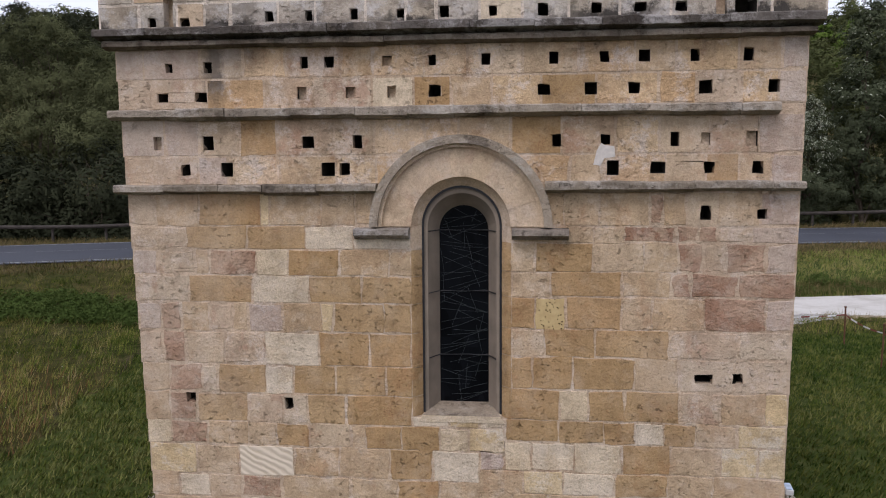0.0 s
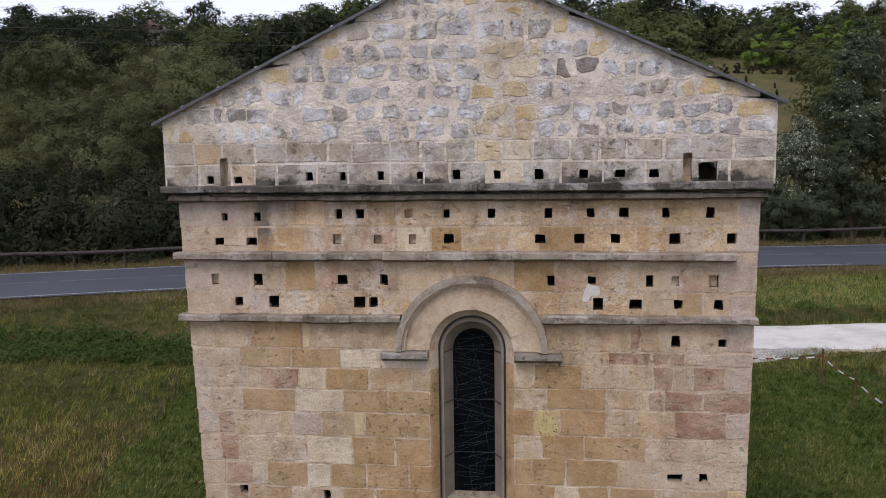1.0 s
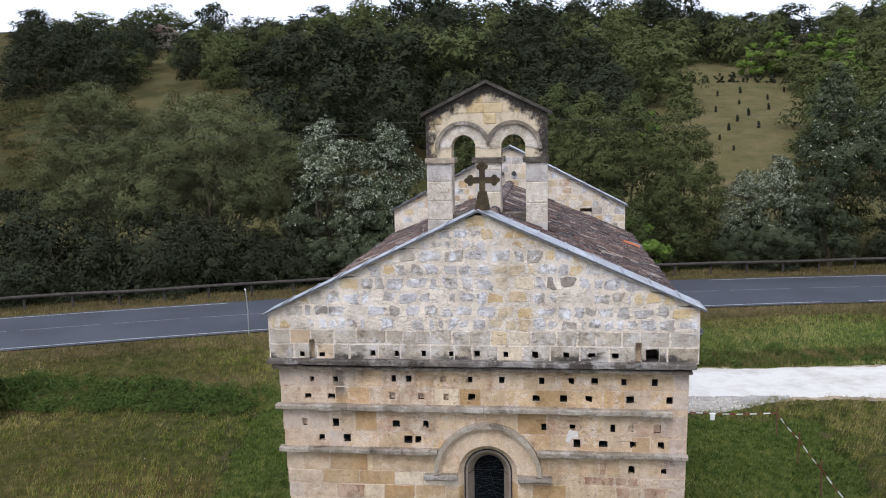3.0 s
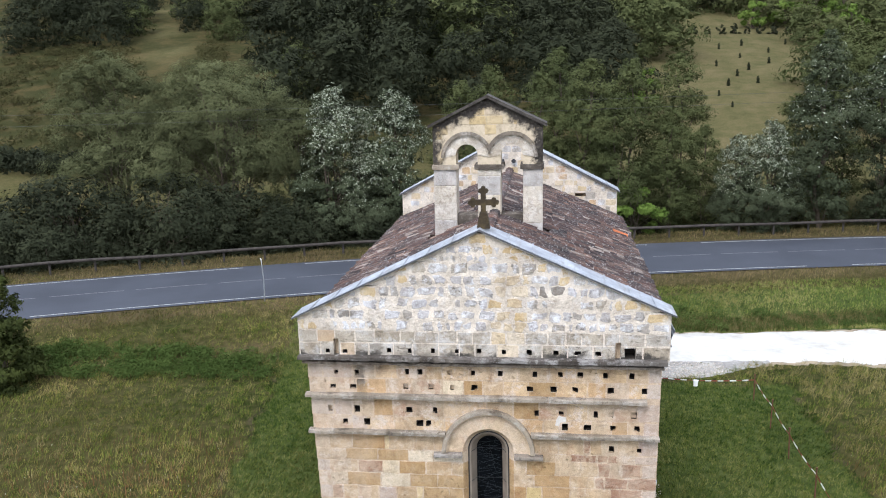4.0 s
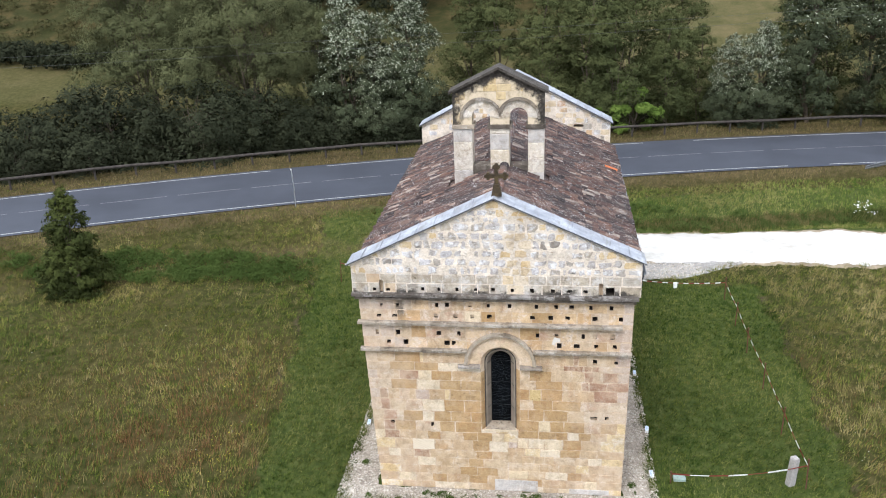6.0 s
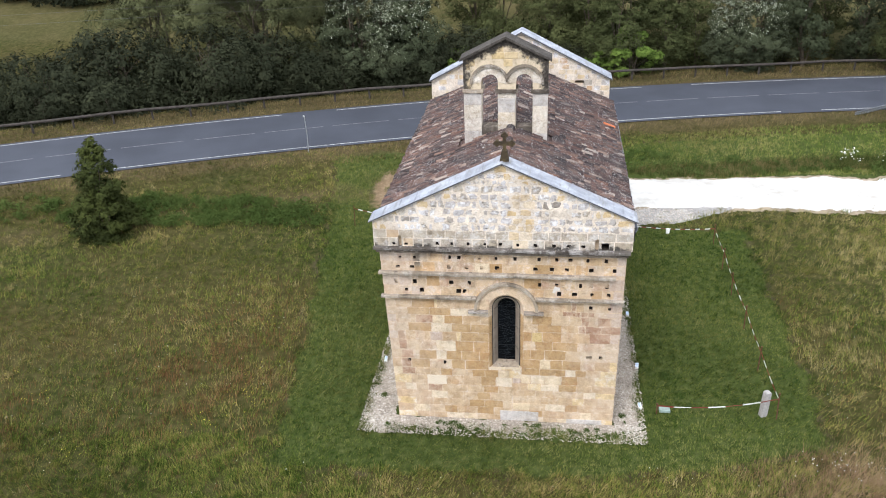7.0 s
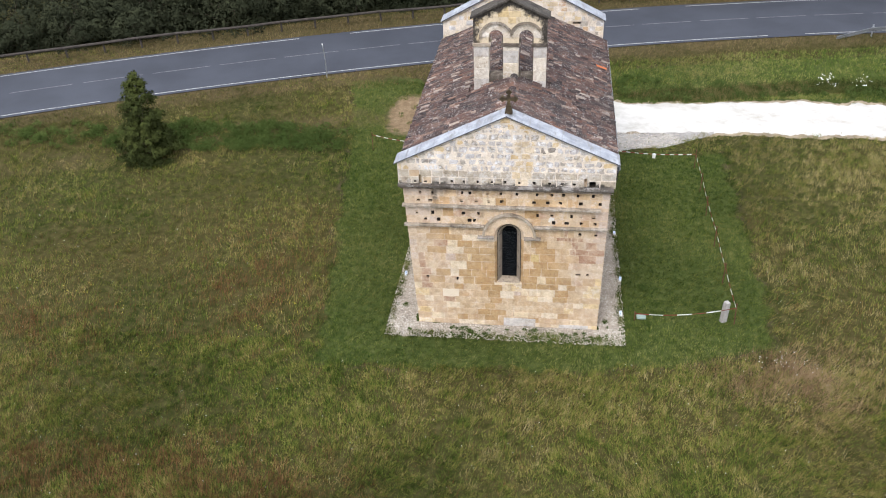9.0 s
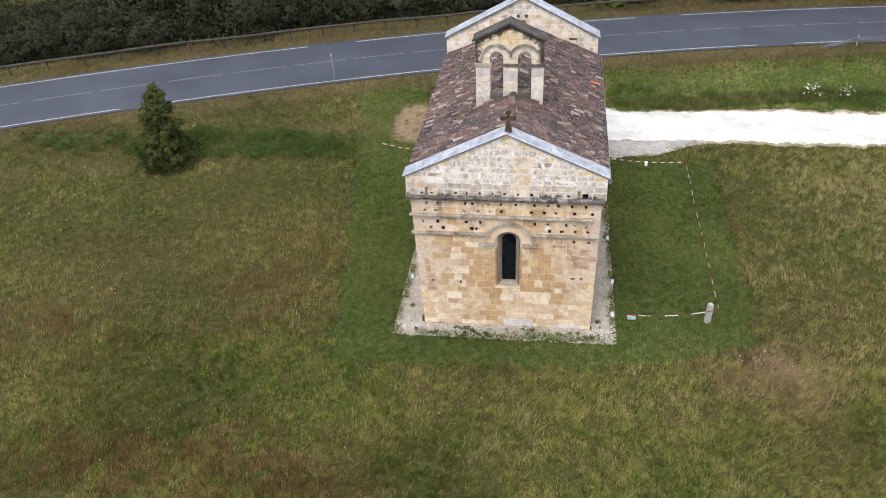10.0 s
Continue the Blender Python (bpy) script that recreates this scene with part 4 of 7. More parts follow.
def hole_shade_box(h, y, parent):
    """Added sides and back of a putlog hole, its inner shade painted near black."""
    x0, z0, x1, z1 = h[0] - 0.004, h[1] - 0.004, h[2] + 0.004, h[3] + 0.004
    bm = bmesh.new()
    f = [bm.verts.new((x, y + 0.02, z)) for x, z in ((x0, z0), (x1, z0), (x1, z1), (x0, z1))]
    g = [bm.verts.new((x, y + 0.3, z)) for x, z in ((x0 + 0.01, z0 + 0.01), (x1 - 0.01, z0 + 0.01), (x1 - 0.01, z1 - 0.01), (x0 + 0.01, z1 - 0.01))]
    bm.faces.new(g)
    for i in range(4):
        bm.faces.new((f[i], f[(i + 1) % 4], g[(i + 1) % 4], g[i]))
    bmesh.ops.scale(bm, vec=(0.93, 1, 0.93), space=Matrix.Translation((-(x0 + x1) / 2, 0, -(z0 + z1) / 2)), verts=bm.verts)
    part("hole_shade_box", bm, HOLE_SHADE, parent)


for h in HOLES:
    hole_shade_box(h, 0.0, front_wall)
HIGH = (SILL, 2.04, 2.33, 2.67, 2.96, 3.23, 3.49, SPRING)
MIDROWS = (SILL, 2.15, 2.47, 2.74, 3.05, 3.29, 3.57, SPRING)

# gable wall above the cornice
SLOPE_L, SLOPE_R, APEX = 0.475, 0.448, 7.98


def gable_top(x):
    return APEX - (SLOPE_L * (XC - x) if x < XC else SLOPE_R * (x - XC))


def gable_pick(x, z, r):
    q = r.random()
    if 0.12 < x < 0.78 and z < 7.1:
        return PALE if q < 0.7 else YELLOW
    if gable_top(x) - z < 0.30 and q < 0.5:
        return YELLOW
    if 0.95 < x < 1.55 and 6.75 < z < 6.95:
        return CHARRED
    if z < 6.1:
        return ASHLAR if q < 0.9 else BEIGE
    return GREY if q < 0.93 else ASHLAR


gb = bmesh.new()
for pts_ in ([(GL, 5.6), (2.46, 5.6), (2.46, gable_top(2.46) - 0.02), (XC, APEX - 0.02), (GL, gable_top(GL) - 0.02)], [(2.70, 5.6), (GR, 5.6), (GR, gable_top(GR) - 0.02), (2.70, gable_top(2.70) - 0.02)], [(2.46, 5.86), (2.70, 5.86), (2.70, gable_top(2.70) - 0.02), (2.46, gable_top(2.46) - 0.02)]):
    prism(gb, pts_, DEEP - 0.08, 0.44)
gable_wall = part("gable_wall", gb, MORTAR, chapel, "grey lichened rubble gable with lime pointing")
gr = random.Random(5)
grows = [5.6, 5.86, 6.1]
while grows[-1] < 7.9:
    grows.append(grows[-1] + gr.uniform(0.13, 0.24))
gv, gf, _, _ = lay(gable_wall, -0.05, grows[:3], lambda a, b: [(GL, GR)], (0.26, 0.5), GABLE_HOLES, gable_pick, 0.013, 0.006, 0.001, 0.009, gr, gable_top)
gv2, gf2, _, _ = lay(gable_wall, -0.05, grows[2:], lambda a, b: [(GL, GR)], (0.16, 0.42), GABLE_HOLES, gable_pick, 0.024, 0.016, 0.004, 0.034, gr, gable_top, flush=-0.001, skip=0.1)
n = len(gv)
add_geo("mortar_bed", gv + gv2, gf + [[n + i for i in f] for f in gf2], POINTING, gable_wall, "pale lime pointing", "stuff")


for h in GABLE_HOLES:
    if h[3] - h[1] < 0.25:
        hole_shade_box(h, -0.05, gable_wall)


def moulding(name, x0, x1, z0, z1, out, mat, r, label=""):
    """A string course of separate blocks with a chamfered lower edge and worn ends."""
    base = None
    x = x0
    while x < x1 - 0.01:
        e = min(x + r.uniform(0.42, 0.8), x1)
        if x1 - e < 0.2:
            e = x1
        bm = bmesh.new()
        o0 = out + r.uniform(-0.012, 0.012)
        t0, b0 = z1 + r.uniform(-0.008, 0.008), z0 + r.uniform(-0.008, 0.008)
        rings, nseg = [], 6
        for q in range(nseg + 1):
            wear = 0.014 if q in (0, nseg) else 0.0
            o = o0 - abs(r.gauss(0, 0.005)) - wear * r.random()
            t, b = t0 - abs(r.gauss(0, 0.004)), b0 + r.uniform(-0.003, 0.003)
            sec = [(0.02, b), (-o * 0.35, b), (-o, b + (t - b) * (0.30 + r.uniform(-0.03, 0.03))), (-o, t - 0.012 - wear * r.random()), (-o + 0.018, t), (0.02, t)]
            xx = x + 0.002 + (e - x - 0.004) * q / nseg
            rings.append([bm.verts.new((xx, y, z)) for y, z in sec])
        bm.faces.new(rings[0]), bm.faces.new(rings[-1][::-1])
        for f, g in zip(rings, rings[1:]):
            for i in range(6):
                bm.faces.new((f[i], f[(i + 1) % 6], g[(i + 1) % 6], g[i]))
        if base is None:
            base = part(name, bm, mat, chapel, label)
        else:
            part("block", bm, mat, base)
        x = e
    return base


mr = random.Random(3)
moulding("string_course", XL - 0.13, WX - 0.795, 4.03, 4.13, 0.13, STRING, mr, "grey chamfered string course")
moulding("string_course", WX + 0.795, XR + 0.02, 4.05, 4.15, 0.13, STRING, mr, "grey chamfered string course")
moulding("string_course", XL - 0.16, 2.9, 4.75, 4.86, 0.14, STRING, mr, "grey chamfered string course")
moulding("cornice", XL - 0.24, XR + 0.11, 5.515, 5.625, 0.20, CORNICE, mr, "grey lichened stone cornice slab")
moulding("cornice_bed", XL - 0.18, XR + 0.06, 5.43, 5.512, 0.14, BEDST, mr, "dark brown moulding under the cornice")

# arch over the window
ring = bmesh.new()
outer, inner = arc(WX, SPRING, 0.87, 0, 180, 28), arc(WX, SPRING, 0.79, 180, 0, 28)
prism(ring, outer + inner, -0.10, 0.02)
hood = part("hood_mould", ring, MOULD, chapel, "raised round hood mould over the window")
lip = bmesh.new()
prism(lip, arc(WX, SPRING, 0.80, 0, 180, 28) + arc(WX, SPRING, 0.755, 180, 0, 28), -0.055, 0.02)
part("inner_roll", lip, SMOOTHST, hood)
vr = random.Random(11)
a = 0.0
while a < 179:
    w = min(vr.uniform(15, 24), 180 - a)
    if 180 - a - w < 9:
        w = 180 - a
    bm = bmesh.new()
    prism(bm, arc(WX, SPRING, 0.775, a + 0.1, a + w - 0.1, 5) + arc(WX, SPRING, 0.475, a + w - 0.12, a + 0.12, 5), -0.016 + vr.uniform(-0.001, 0.001), 0.1)
    part("voussoir", bm, SMOOTHST, hood)
    a += w
# splayed reveal below the voussoirs
sp = bmesh.new()
no = 20
prof = [(0.475, -0.016), (0.468, 0.0), (0.44, 0.05), (0.384, 0.105)]
loops = []
for r, y in prof:
    loops.append([sp.verts.new((x, y, z)) for x, z in arc(WX, SPRING, r, 0, 180, no)])
for p, q in zip(loops, loops[1:]):
    for i in range(no):
        sp.faces.new((p[i], p[i + 1], q[i + 1], q[i]))
part("arch_soffit", sp, SMOOTHST, hood, "smooth splayed arch soffit", True)
for x0, x1 in ((WX - 1.02, WX - 0.49), (WX + 0.49, WX + 1.02)):
    bm = bmesh.new()
    sec = [(0.02, 3.60), (-0.05, 3.60), (-0.13, 3.645), (-0.13, 3.70), (0.02, 3.71)]
    f = [bm.verts.new((x0, y, z)) for y, z in sec]
    g = [bm.verts.new((x1, y, z)) for y, z in sec]
    bm.faces.new(f), bm.faces.new(g[::-1])
    for i in range(5):
        bm.faces.new((f[i], f[(i + 1) % 5], g[(i + 1) % 5], g[i]))
    part("impost", bm, LICHEN, chapel, "grey chamfered impost block")


# rounded jamb stones beside the window, course by course
def jamb_stone(name, sgn, z0, z1, mat, inset):
    bm = bmesh.new()
    lo, hi = [], []
    for r, y in ((0.485, 0.06), (0.482, 0.003), (0.472, 0.004), (0.452, 0.018), (0.425, 0.05), (0.382, 0.108)):
        lo.append(bm.verts.new((WX + sgn * (r + inset), y + inset, z0)))
        hi.append(bm.verts.new((WX + sgn * (r + inset), y + inset, z1)))
    for i in range(5):
        bm.faces.new((lo[i], lo[i + 1], hi[i + 1], hi[i]) if sgn < 0 else (lo[i + 1], lo[i], hi[i], hi[i + 1]))
    return part(name, bm, mat, front_wall, "", True)


for sgn, rows in ((-1, HIGH), (1, MIDROWS)):
    rows = [z for z in rows if z <= SPRING]
    jamb_stone("jamb_bed", sgn, SILL, SPRING, MORTAR, 0.006)
    for a, b in zip(rows, rows[1:]):
        jamb_stone("jamb_stone", sgn, a + 0.003, b - 0.003, OCHRE if b < SPRING - 0.1 else SMOOTHST, 0.0)


# window
def arch_loop(r, z0, cz, n=20):
    return [(WX + r, z0)] + arc(WX, cz, r, 0, 180, n) + [(WX - r, z0)]


window = part("window", box_bm((WX - 0.30, 0.36, SILL), (WX + 0.30, 0.40, 3.95)), DARK, chapel, "tall narrow round-headed window with leaded glass")
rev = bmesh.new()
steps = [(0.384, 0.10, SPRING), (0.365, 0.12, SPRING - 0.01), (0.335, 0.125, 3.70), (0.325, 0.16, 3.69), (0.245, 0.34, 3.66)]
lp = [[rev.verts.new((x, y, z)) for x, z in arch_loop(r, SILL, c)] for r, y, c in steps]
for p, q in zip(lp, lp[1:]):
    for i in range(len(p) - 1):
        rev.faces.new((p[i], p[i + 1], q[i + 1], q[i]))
# Recess shade and the look of an unbuilt mesh screen are in this colour.
part("reveal", rev, plain("shade_and_mesh_tinted_stone", (0.24, 0.195, 0.15), 0.9, 0, 0.2, 4), window, "splayed stone reveal with shade and mesh grey in its colour")
rb = bmesh.new()
ra, rc = arch_loop(0.388, SILL, SPRING), arch_loop(0.366, SILL, SPRING)
va, vc = [rb.verts.new((x, 0.094, z)) for x, z in ra], [rb.verts.new((x, 0.094, z)) for x, z in rc]
for i in range(len(ra) - 1):
    rb.faces.new((va[i], va[i + 1], vc[i + 1], vc[i]))
part("lead_strip", rb, DARK, window, "thin black lead strip round the reveal")
gl = bmesh.new()
gl.faces.new([gl.verts.new((x, 0.34, z)) for x, z in arch_loop(0.245, SILL + 0.05, 3.66)])
pane = part("pane", gl, GLASS, window, "dark leaded glass")
wr = random.Random(2)
CAME = plain("dull_lead", (0.045, 0.052, 0.055), 0.6, 0.2)
for i in range(62):
    z = SILL + 0.1 + i * 0.0325
    w = 0.235 if z < 3.66 else math.sqrt(max(0.0, 0.235 ** 2 - (z - 3.66) ** 2))
    if w < 0.05:
        continue
    bm = bmesh.new()
    if i % 4 == 3:
        k = wr.uniform(-w * 0.9, w * 0.9)
        tube(bm, [(WX + k, 0.336, z - 0.12), (WX + max(-w, min(w, k + wr.uniform(-0.14, 0.14))), 0.336, min(z + 0.14, 3.85))], 0.002, 4)
    else:
        tilt = wr.uniform(-0.09, 0.09)
        a0, a1 = (-w, wr.uniform(0.2, 1) * w) if wr.random() < 0.5 else (wr.uniform(-1, -0.2) * w, w)
        tube(bm, [(WX + a0, 0.336, z - tilt), (WX + (a0 + a1) / 2, 0.336, z + wr.uniform(-0.015, 0.015)), (WX + a1, 0.336, z + tilt)], 0.0018, 4)
    part("lead_came", bm, CAME, pane)
for z in (2.4, 3.05, 3.66):
    bm = bmesh.new()
    tube(bm, [(WX - 0.33, 0.14, z), (WX - 0.24, 0.32, z), (WX + 0.24, 0.32, z), (WX + 0.33, 0.14, z)], 0.006, 5)
    part("saddle_bar", bm, DARK, window)
bm = bmesh.new()
prism(bm, [(WX - 0.42, 1.80), (WX + 0.42, 1.80), (WX + 0.385, 1.86), (WX - 0.385, 1.86)], -0.012, 0.12)
part("sill", bm, PALE, window, "pale sloping stone sill")
bm = bmesh.new()
sv = [bm.verts.new(v) for v in ((WX - 0.385, 0.0, 1.862), (WX + 0.385, 0.0, 1.862), (WX + 0.26, 0.34, 1.91), (WX - 0.26, 0.34, 1.91))]
bm.faces.new(sv)
part("sill_slope", bm, MOULD, window)

for x0, x1 in ((-2.83, -2.73), (2.32, 2.42)):
    part("slot_fill", box_bm((x0, 0.07, 5.6), (x1, 0.2, 5.93), 0.004), SMOOTHST, gable_wall, "beige infill set back in a narrow slot")
for tri in ([(2.47, 5.84), (2.555, 5.84), (2.49, 5.80), (2.475, 5.72)], [(2.69, 5.84), (2.625, 5.84), (2.66, 5.80), (2.685, 5.74)], [(2.47, 5.62), (2.50, 5.62), (2.478, 5.70)]):
    bm = bmesh.new()
    prism(bm, tri, 0.004, 0.3)
    part("broken_edge", bm, GREY, gable_wall, "broken stone edge of the opening")

# nave walls and roof
NB, RIDGE, EAVE_L, EAVE_R, RS = 11.9, 7.52, -3.5, 3.33, 0.425
sr = random.Random(9)


def side_wall(name, x, sgn):
    body = part(name, box_bm((min(x, x - sgn * 0.5), 0.75, 0), (max(x, x - sgn * 0.5), NB, 6.1)), MORTAR, chapel, "coursed limestone side wall")
    V, F = [], []
    z = 0.0
    while z < 5.95:
        h = sr.uniform(0.24, 0.32)
        y = 0.43
        while y < NB:
            w = sr.uniform(0.35, 0.8)
            cell = (y, z, min(y + w, NB), min(z + h, 6.0))
            v, f, c = stone_geo(cell, [cell], 0.005, 0.008, 0.006, 0.004, sr, 0.0)
            n = len(V)
            V += [(x + sgn * (0.012 - p[1] - c[1] + 0.0), p[0] + c[0], p[2] + c[2]) for p in v]
            F += [[n + i for i in q] for q in f]
            y += w
        z += h
    edge = left if sgn < 0 else right
    V = [(p[0] + edge(p[2]) - x, p[1], p[2]) for p in V]
    for v in body.data.vertices:
        v.co.x += edge(v.co.z) - x
    add_geo("stone_courses", V, F, SIDE, body, "", "stuff")


SIDE = stone_mat("side_limestone", [(0.46, 0.34, 0.20), (0.50, 0.38, 0.24), (0.42, 0.29, 0.15), (0.52, 0.42, 0.30)], (0.36, 0.24, 0.16), 0.4, 0.5, "island")
side_wall("side_wall", XL, -1)
side_wall("side_wall", XR, 1)
bm = bmesh.new()
prism(bm, [(left(0) + 0.006, 0), (left(0) + 0.3, 0), (left(5.6) + 0.3, 5.6), (left(5.6) + 0.006, 5.6)], DEEP - 0.01, 0.76)
part("corner_fill", bm, SIDE, chapel)



def roof_z(x):
    return RIDGE - RS * abs(x - XC)


decks = {}
for nm, e in (("roof_slope", EAVE_L), ("roof_slope", EAVE_R)):
    bm = bmesh.new()
    prism(bm, [(XC, RIDGE - 0.03), (e, roof_z(e) - 0.03), (e, roof_z(e) - 0.11), (XC, RIDGE - 0.16)], 0.3, NB)
    decks[e] = part(nm, bm, TILE_J, chapel, "brown lichened clay canal tile roof slope")


def tile_mesh(L, r0, r1):
    V, F = [], []
    for s, r in ((0, r0), (1, r1)):
        for i in range(6):
            a = math.pi * i / 5
            V.append((s * L, r * math.cos(a), r * 0.75 * math.sin(a)))
    for i in range(5):
        F.append((i, i + 1, i + 7, i + 6))
    for i in range(6):
        a = math.pi * i / 5
        V.append((L, (r1 - 0.014) * math.cos(a), (r1 - 0.014) * 0.75 * math.sin(a)))
    for i in range(5):
        F.append((6 + i, 7 + i, 13 + i, 12 + i))
    return V, F


tr = random.Random(17)
TV, TF = tile_mesh(0.42, 0.075, 0.092)
tile_me = bpy.data.meshes.new("roof_tile")
tile_me.from_pydata(TV, [], TF)
tile_me.materials.append(TILE)
TVn, TFn = np.array(TV), np.array(TF)
ang = math.atan(RS)
for e in (EAVE_L, EAVE_R):
    sgn = -1 if e < XC else 1
    run = abs(e - XC) / math.cos(ang)
    rows_n = int(run / 0.20)
    cols = int((NB - 0.62) / 0.185)
    JV, JF = [], []
    for c in range(cols):
        y0 = 0.62 + 0.185 * (c + 0.5)
        for k in range(rows_n + 1):
            s = 0.05 + k * (run - 0.42) / rows_n + tr.uniform(-0.02, 0.02)
            x = XC + sgn * s * math.cos(ang)
            if abs(y0 - 4.55) < 0.34 and (-1.5 < x < -0.93 or -0.5 < x < 0.1 or 0.53 < x < 1.02):
                continue
            z = RIDGE - s * math.sin(ang) + 0.012 + tr.uniform(0, 0.014)
            rot = Euler((0, ang + tr.uniform(-0.05, 0.03), (0 if sgn > 0 else math.pi) + tr.uniform(-0.06, 0.06)), "XYZ")
            m = Matrix.Translation((x, y0 + tr.uniform(-0.012, 0.012), z)) @ rot.to_matrix().to_4x4()
            if y0 < 2.4:
                ob = new("roof_tile", tile_me)
                ob.parent = decks[e]
                ob.matrix_local = m
            else:
                n = len(JV) * len(TVn)
                JV.append(TVn @ np.array(m.to_3x3()).T + np.array(m.translation))
                JF.append(TFn + n)
    me = mesh_np("roof_tiles", np.concatenate(JV), np.concatenate(JF))
    link("roof_tiles", me, TILE_J, decks[e])["kind"] = "stuff"
ob = new("roof_tile", tile_me.copy())
ob.data.materials[0] = plain("new_orange_clay", (0.42, 0.13, 0.05), 0.85)
ob.parent = decks[EAVE_R]
ob["label"] = "bright orange replacement tile"
ob.matrix_local = Matrix.Translation((2.85, 8.2, roof_z(2.85) + 0.075)) @ Euler((0, ang, 0)).to_matrix().to_4x4()
# ridge tiles
RV, RF = tile_mesh(0.42, 0.11, 0.13)
ridge_me = bpy.data.meshes.new("ridge_tile")
ridge_me.from_pydata(RV, [], RF)
ridge_me.materials.append(TILE)
y = 0.42
while y < NB - 0.1:
    if not 4.0 < y < 4.75:
        ob = new("ridge_tile", ridge_me)
        ob.parent = decks[EAVE_R]
        ob.matrix_local = Matrix.Translation((XC + tr.uniform(-0.01, 0.01), y, RIDGE + 0.03)) @ Euler((0, -0.04, math.pi / 2 + tr.uniform(-0.03, 0.03))).to_matrix().to_4x4()
    y += 0.36


def sloped_slab(bm, x0, z0, x1, z1, y0, y1, t):
    prism(bm, [(x0, z0), (x1, z1), (x1, z1 + t), (x0, z0 + t)], y0, y1)


EDGEZ = plain("dark_zinc_edge", (0.11, 0.11, 0.115), 0.6, 0.2)


def gable_coping(y0, y1, apex, xl, zl, xr, zr, t, label):
    """Sheet metal coping with standing seams on both slopes of a gable."""
    for xe, ze in ((xl, zl), (xr, zr)):
        bm = bmesh.new()
        sloped_slab(bm, XC, apex, xe, ze, y0, y1, t)
        cp = part("coping", bm, ZINC, chapel, label)
        n = 8
        for i in range(1, n):
            f = i / n + 0.02
            x, z = XC + (xe - XC) * f, apex + (ze - apex) * f
            d = 0.012
            bm = bmesh.new()
            sloped_slab(bm, x - d, z - (ze - apex) / (xe - XC) * d + t, x + d, z + (ze - apex) / (xe - XC) * d + t, y0 - 0.004, y1, 0.018)
            part("seam", bm, ZINC, cp)
        bm = bmesh.new()
        sloped_slab(bm, XC, apex - 0.006, xe, ze - 0.006, y0 - 0.008, y0, t + 0.008)
        part("drip_edge", bm, EDGEZ, cp)


gable_coping(-0.12, 0.58, APEX - 0.005, GL - 0.1, gable_top(GL - 0.1) - 0.005, GR + 0.09, gable_top(GR + 0.09) - 0.005, 0.025, "grey weathered zinc coping with seams")

# back gable
BL, BR, BAP, BSH = -3.52, 3.24, 8.62, 6.82


def back_top(x):
    return BAP - (BAP - BSH) * (abs(x - XC) / (XC - BL))


bb = bmesh.new()
prism(bb, [(BL, 0), (BR, 0), (BR, back_top(BR)), (XC, BAP), (BL, back_top(BL))], NB + DEEP - 0.05, NB + 0.75)
back_wall = part("back_wall", bb, MORTAR, chapel, "pale rubble back gable rising over the roof")
br = random.Random(31)
brow = [6.05]
while brow[-1] < 8.6:
    brow.append(brow[-1] + br.uniform(0.18, 0.26))


def back_pick(x, z, r):
    q = r.random()
    return PALE if q < 0.4 else (YELLOW if q < 0.55 else (GREY if q < 0.85 else FRIEZE))


bv, bf, _, _ = lay(back_wall, NB, brow, lambda a, b: [(BL, BR)], (0.18, 0.42), [(1.95, 6.72, 2.3, 6.83)], back_pick, 0.02, 0.008, 0.002, 0.015, br, back_top, skip=0.4)
add_geo("mortar_bed", bv, bf, POINTING, back_wall, "pale lime pointing", "stuff")
gable_coping(NB - 0.1, NB + 0.8, BAP + 0.01, BL - 0.08, back_top(BL - 0.08) + 0.01, BR + 0.08, back_top(BR + 0.08) + 0.01, 0.045, "grey weathered zinc coping with seams")
for x in (-0.3, 0.05):
    bm = bmesh.new()
    bmesh.ops.create_cone(bm, cap_ends=True, segments=12, radius1=0.05, radius2=0.07, depth=0.14, matrix=pose(x, NB - 0.06, 7.85, 80, 0, 0))
    part("spot_lamp", bm, DARK, chapel, "small dark flood lamp")

# gutters
for e, s in ((EAVE_L, -1), (EAVE_R, 1)):
    bm = bmesh.new()
    x, z = e + s * 0.03, roof_z(e) - 0.08
    o = arc(x, z, 0.075, 180, 360, 8)
    i_ = arc(x, z, 0.068, 360, 180, 8)
    prism(bm, o + i_, 0.5, NB)
    part("gutter", bm, ZINC, chapel, "half-round zinc eaves gutter")
bm = bmesh.new()
tube(bm, [(EAVE_R + 0.0, 0.5, 6.02), (EAVE_R + 0.0, 0.36, 5.95), (EAVE_R - 0.02, 0.3, 5.75)], 0.045, 8)
part("gutter_spout", bm, DARK, chapel, "dark lead gutter spout")

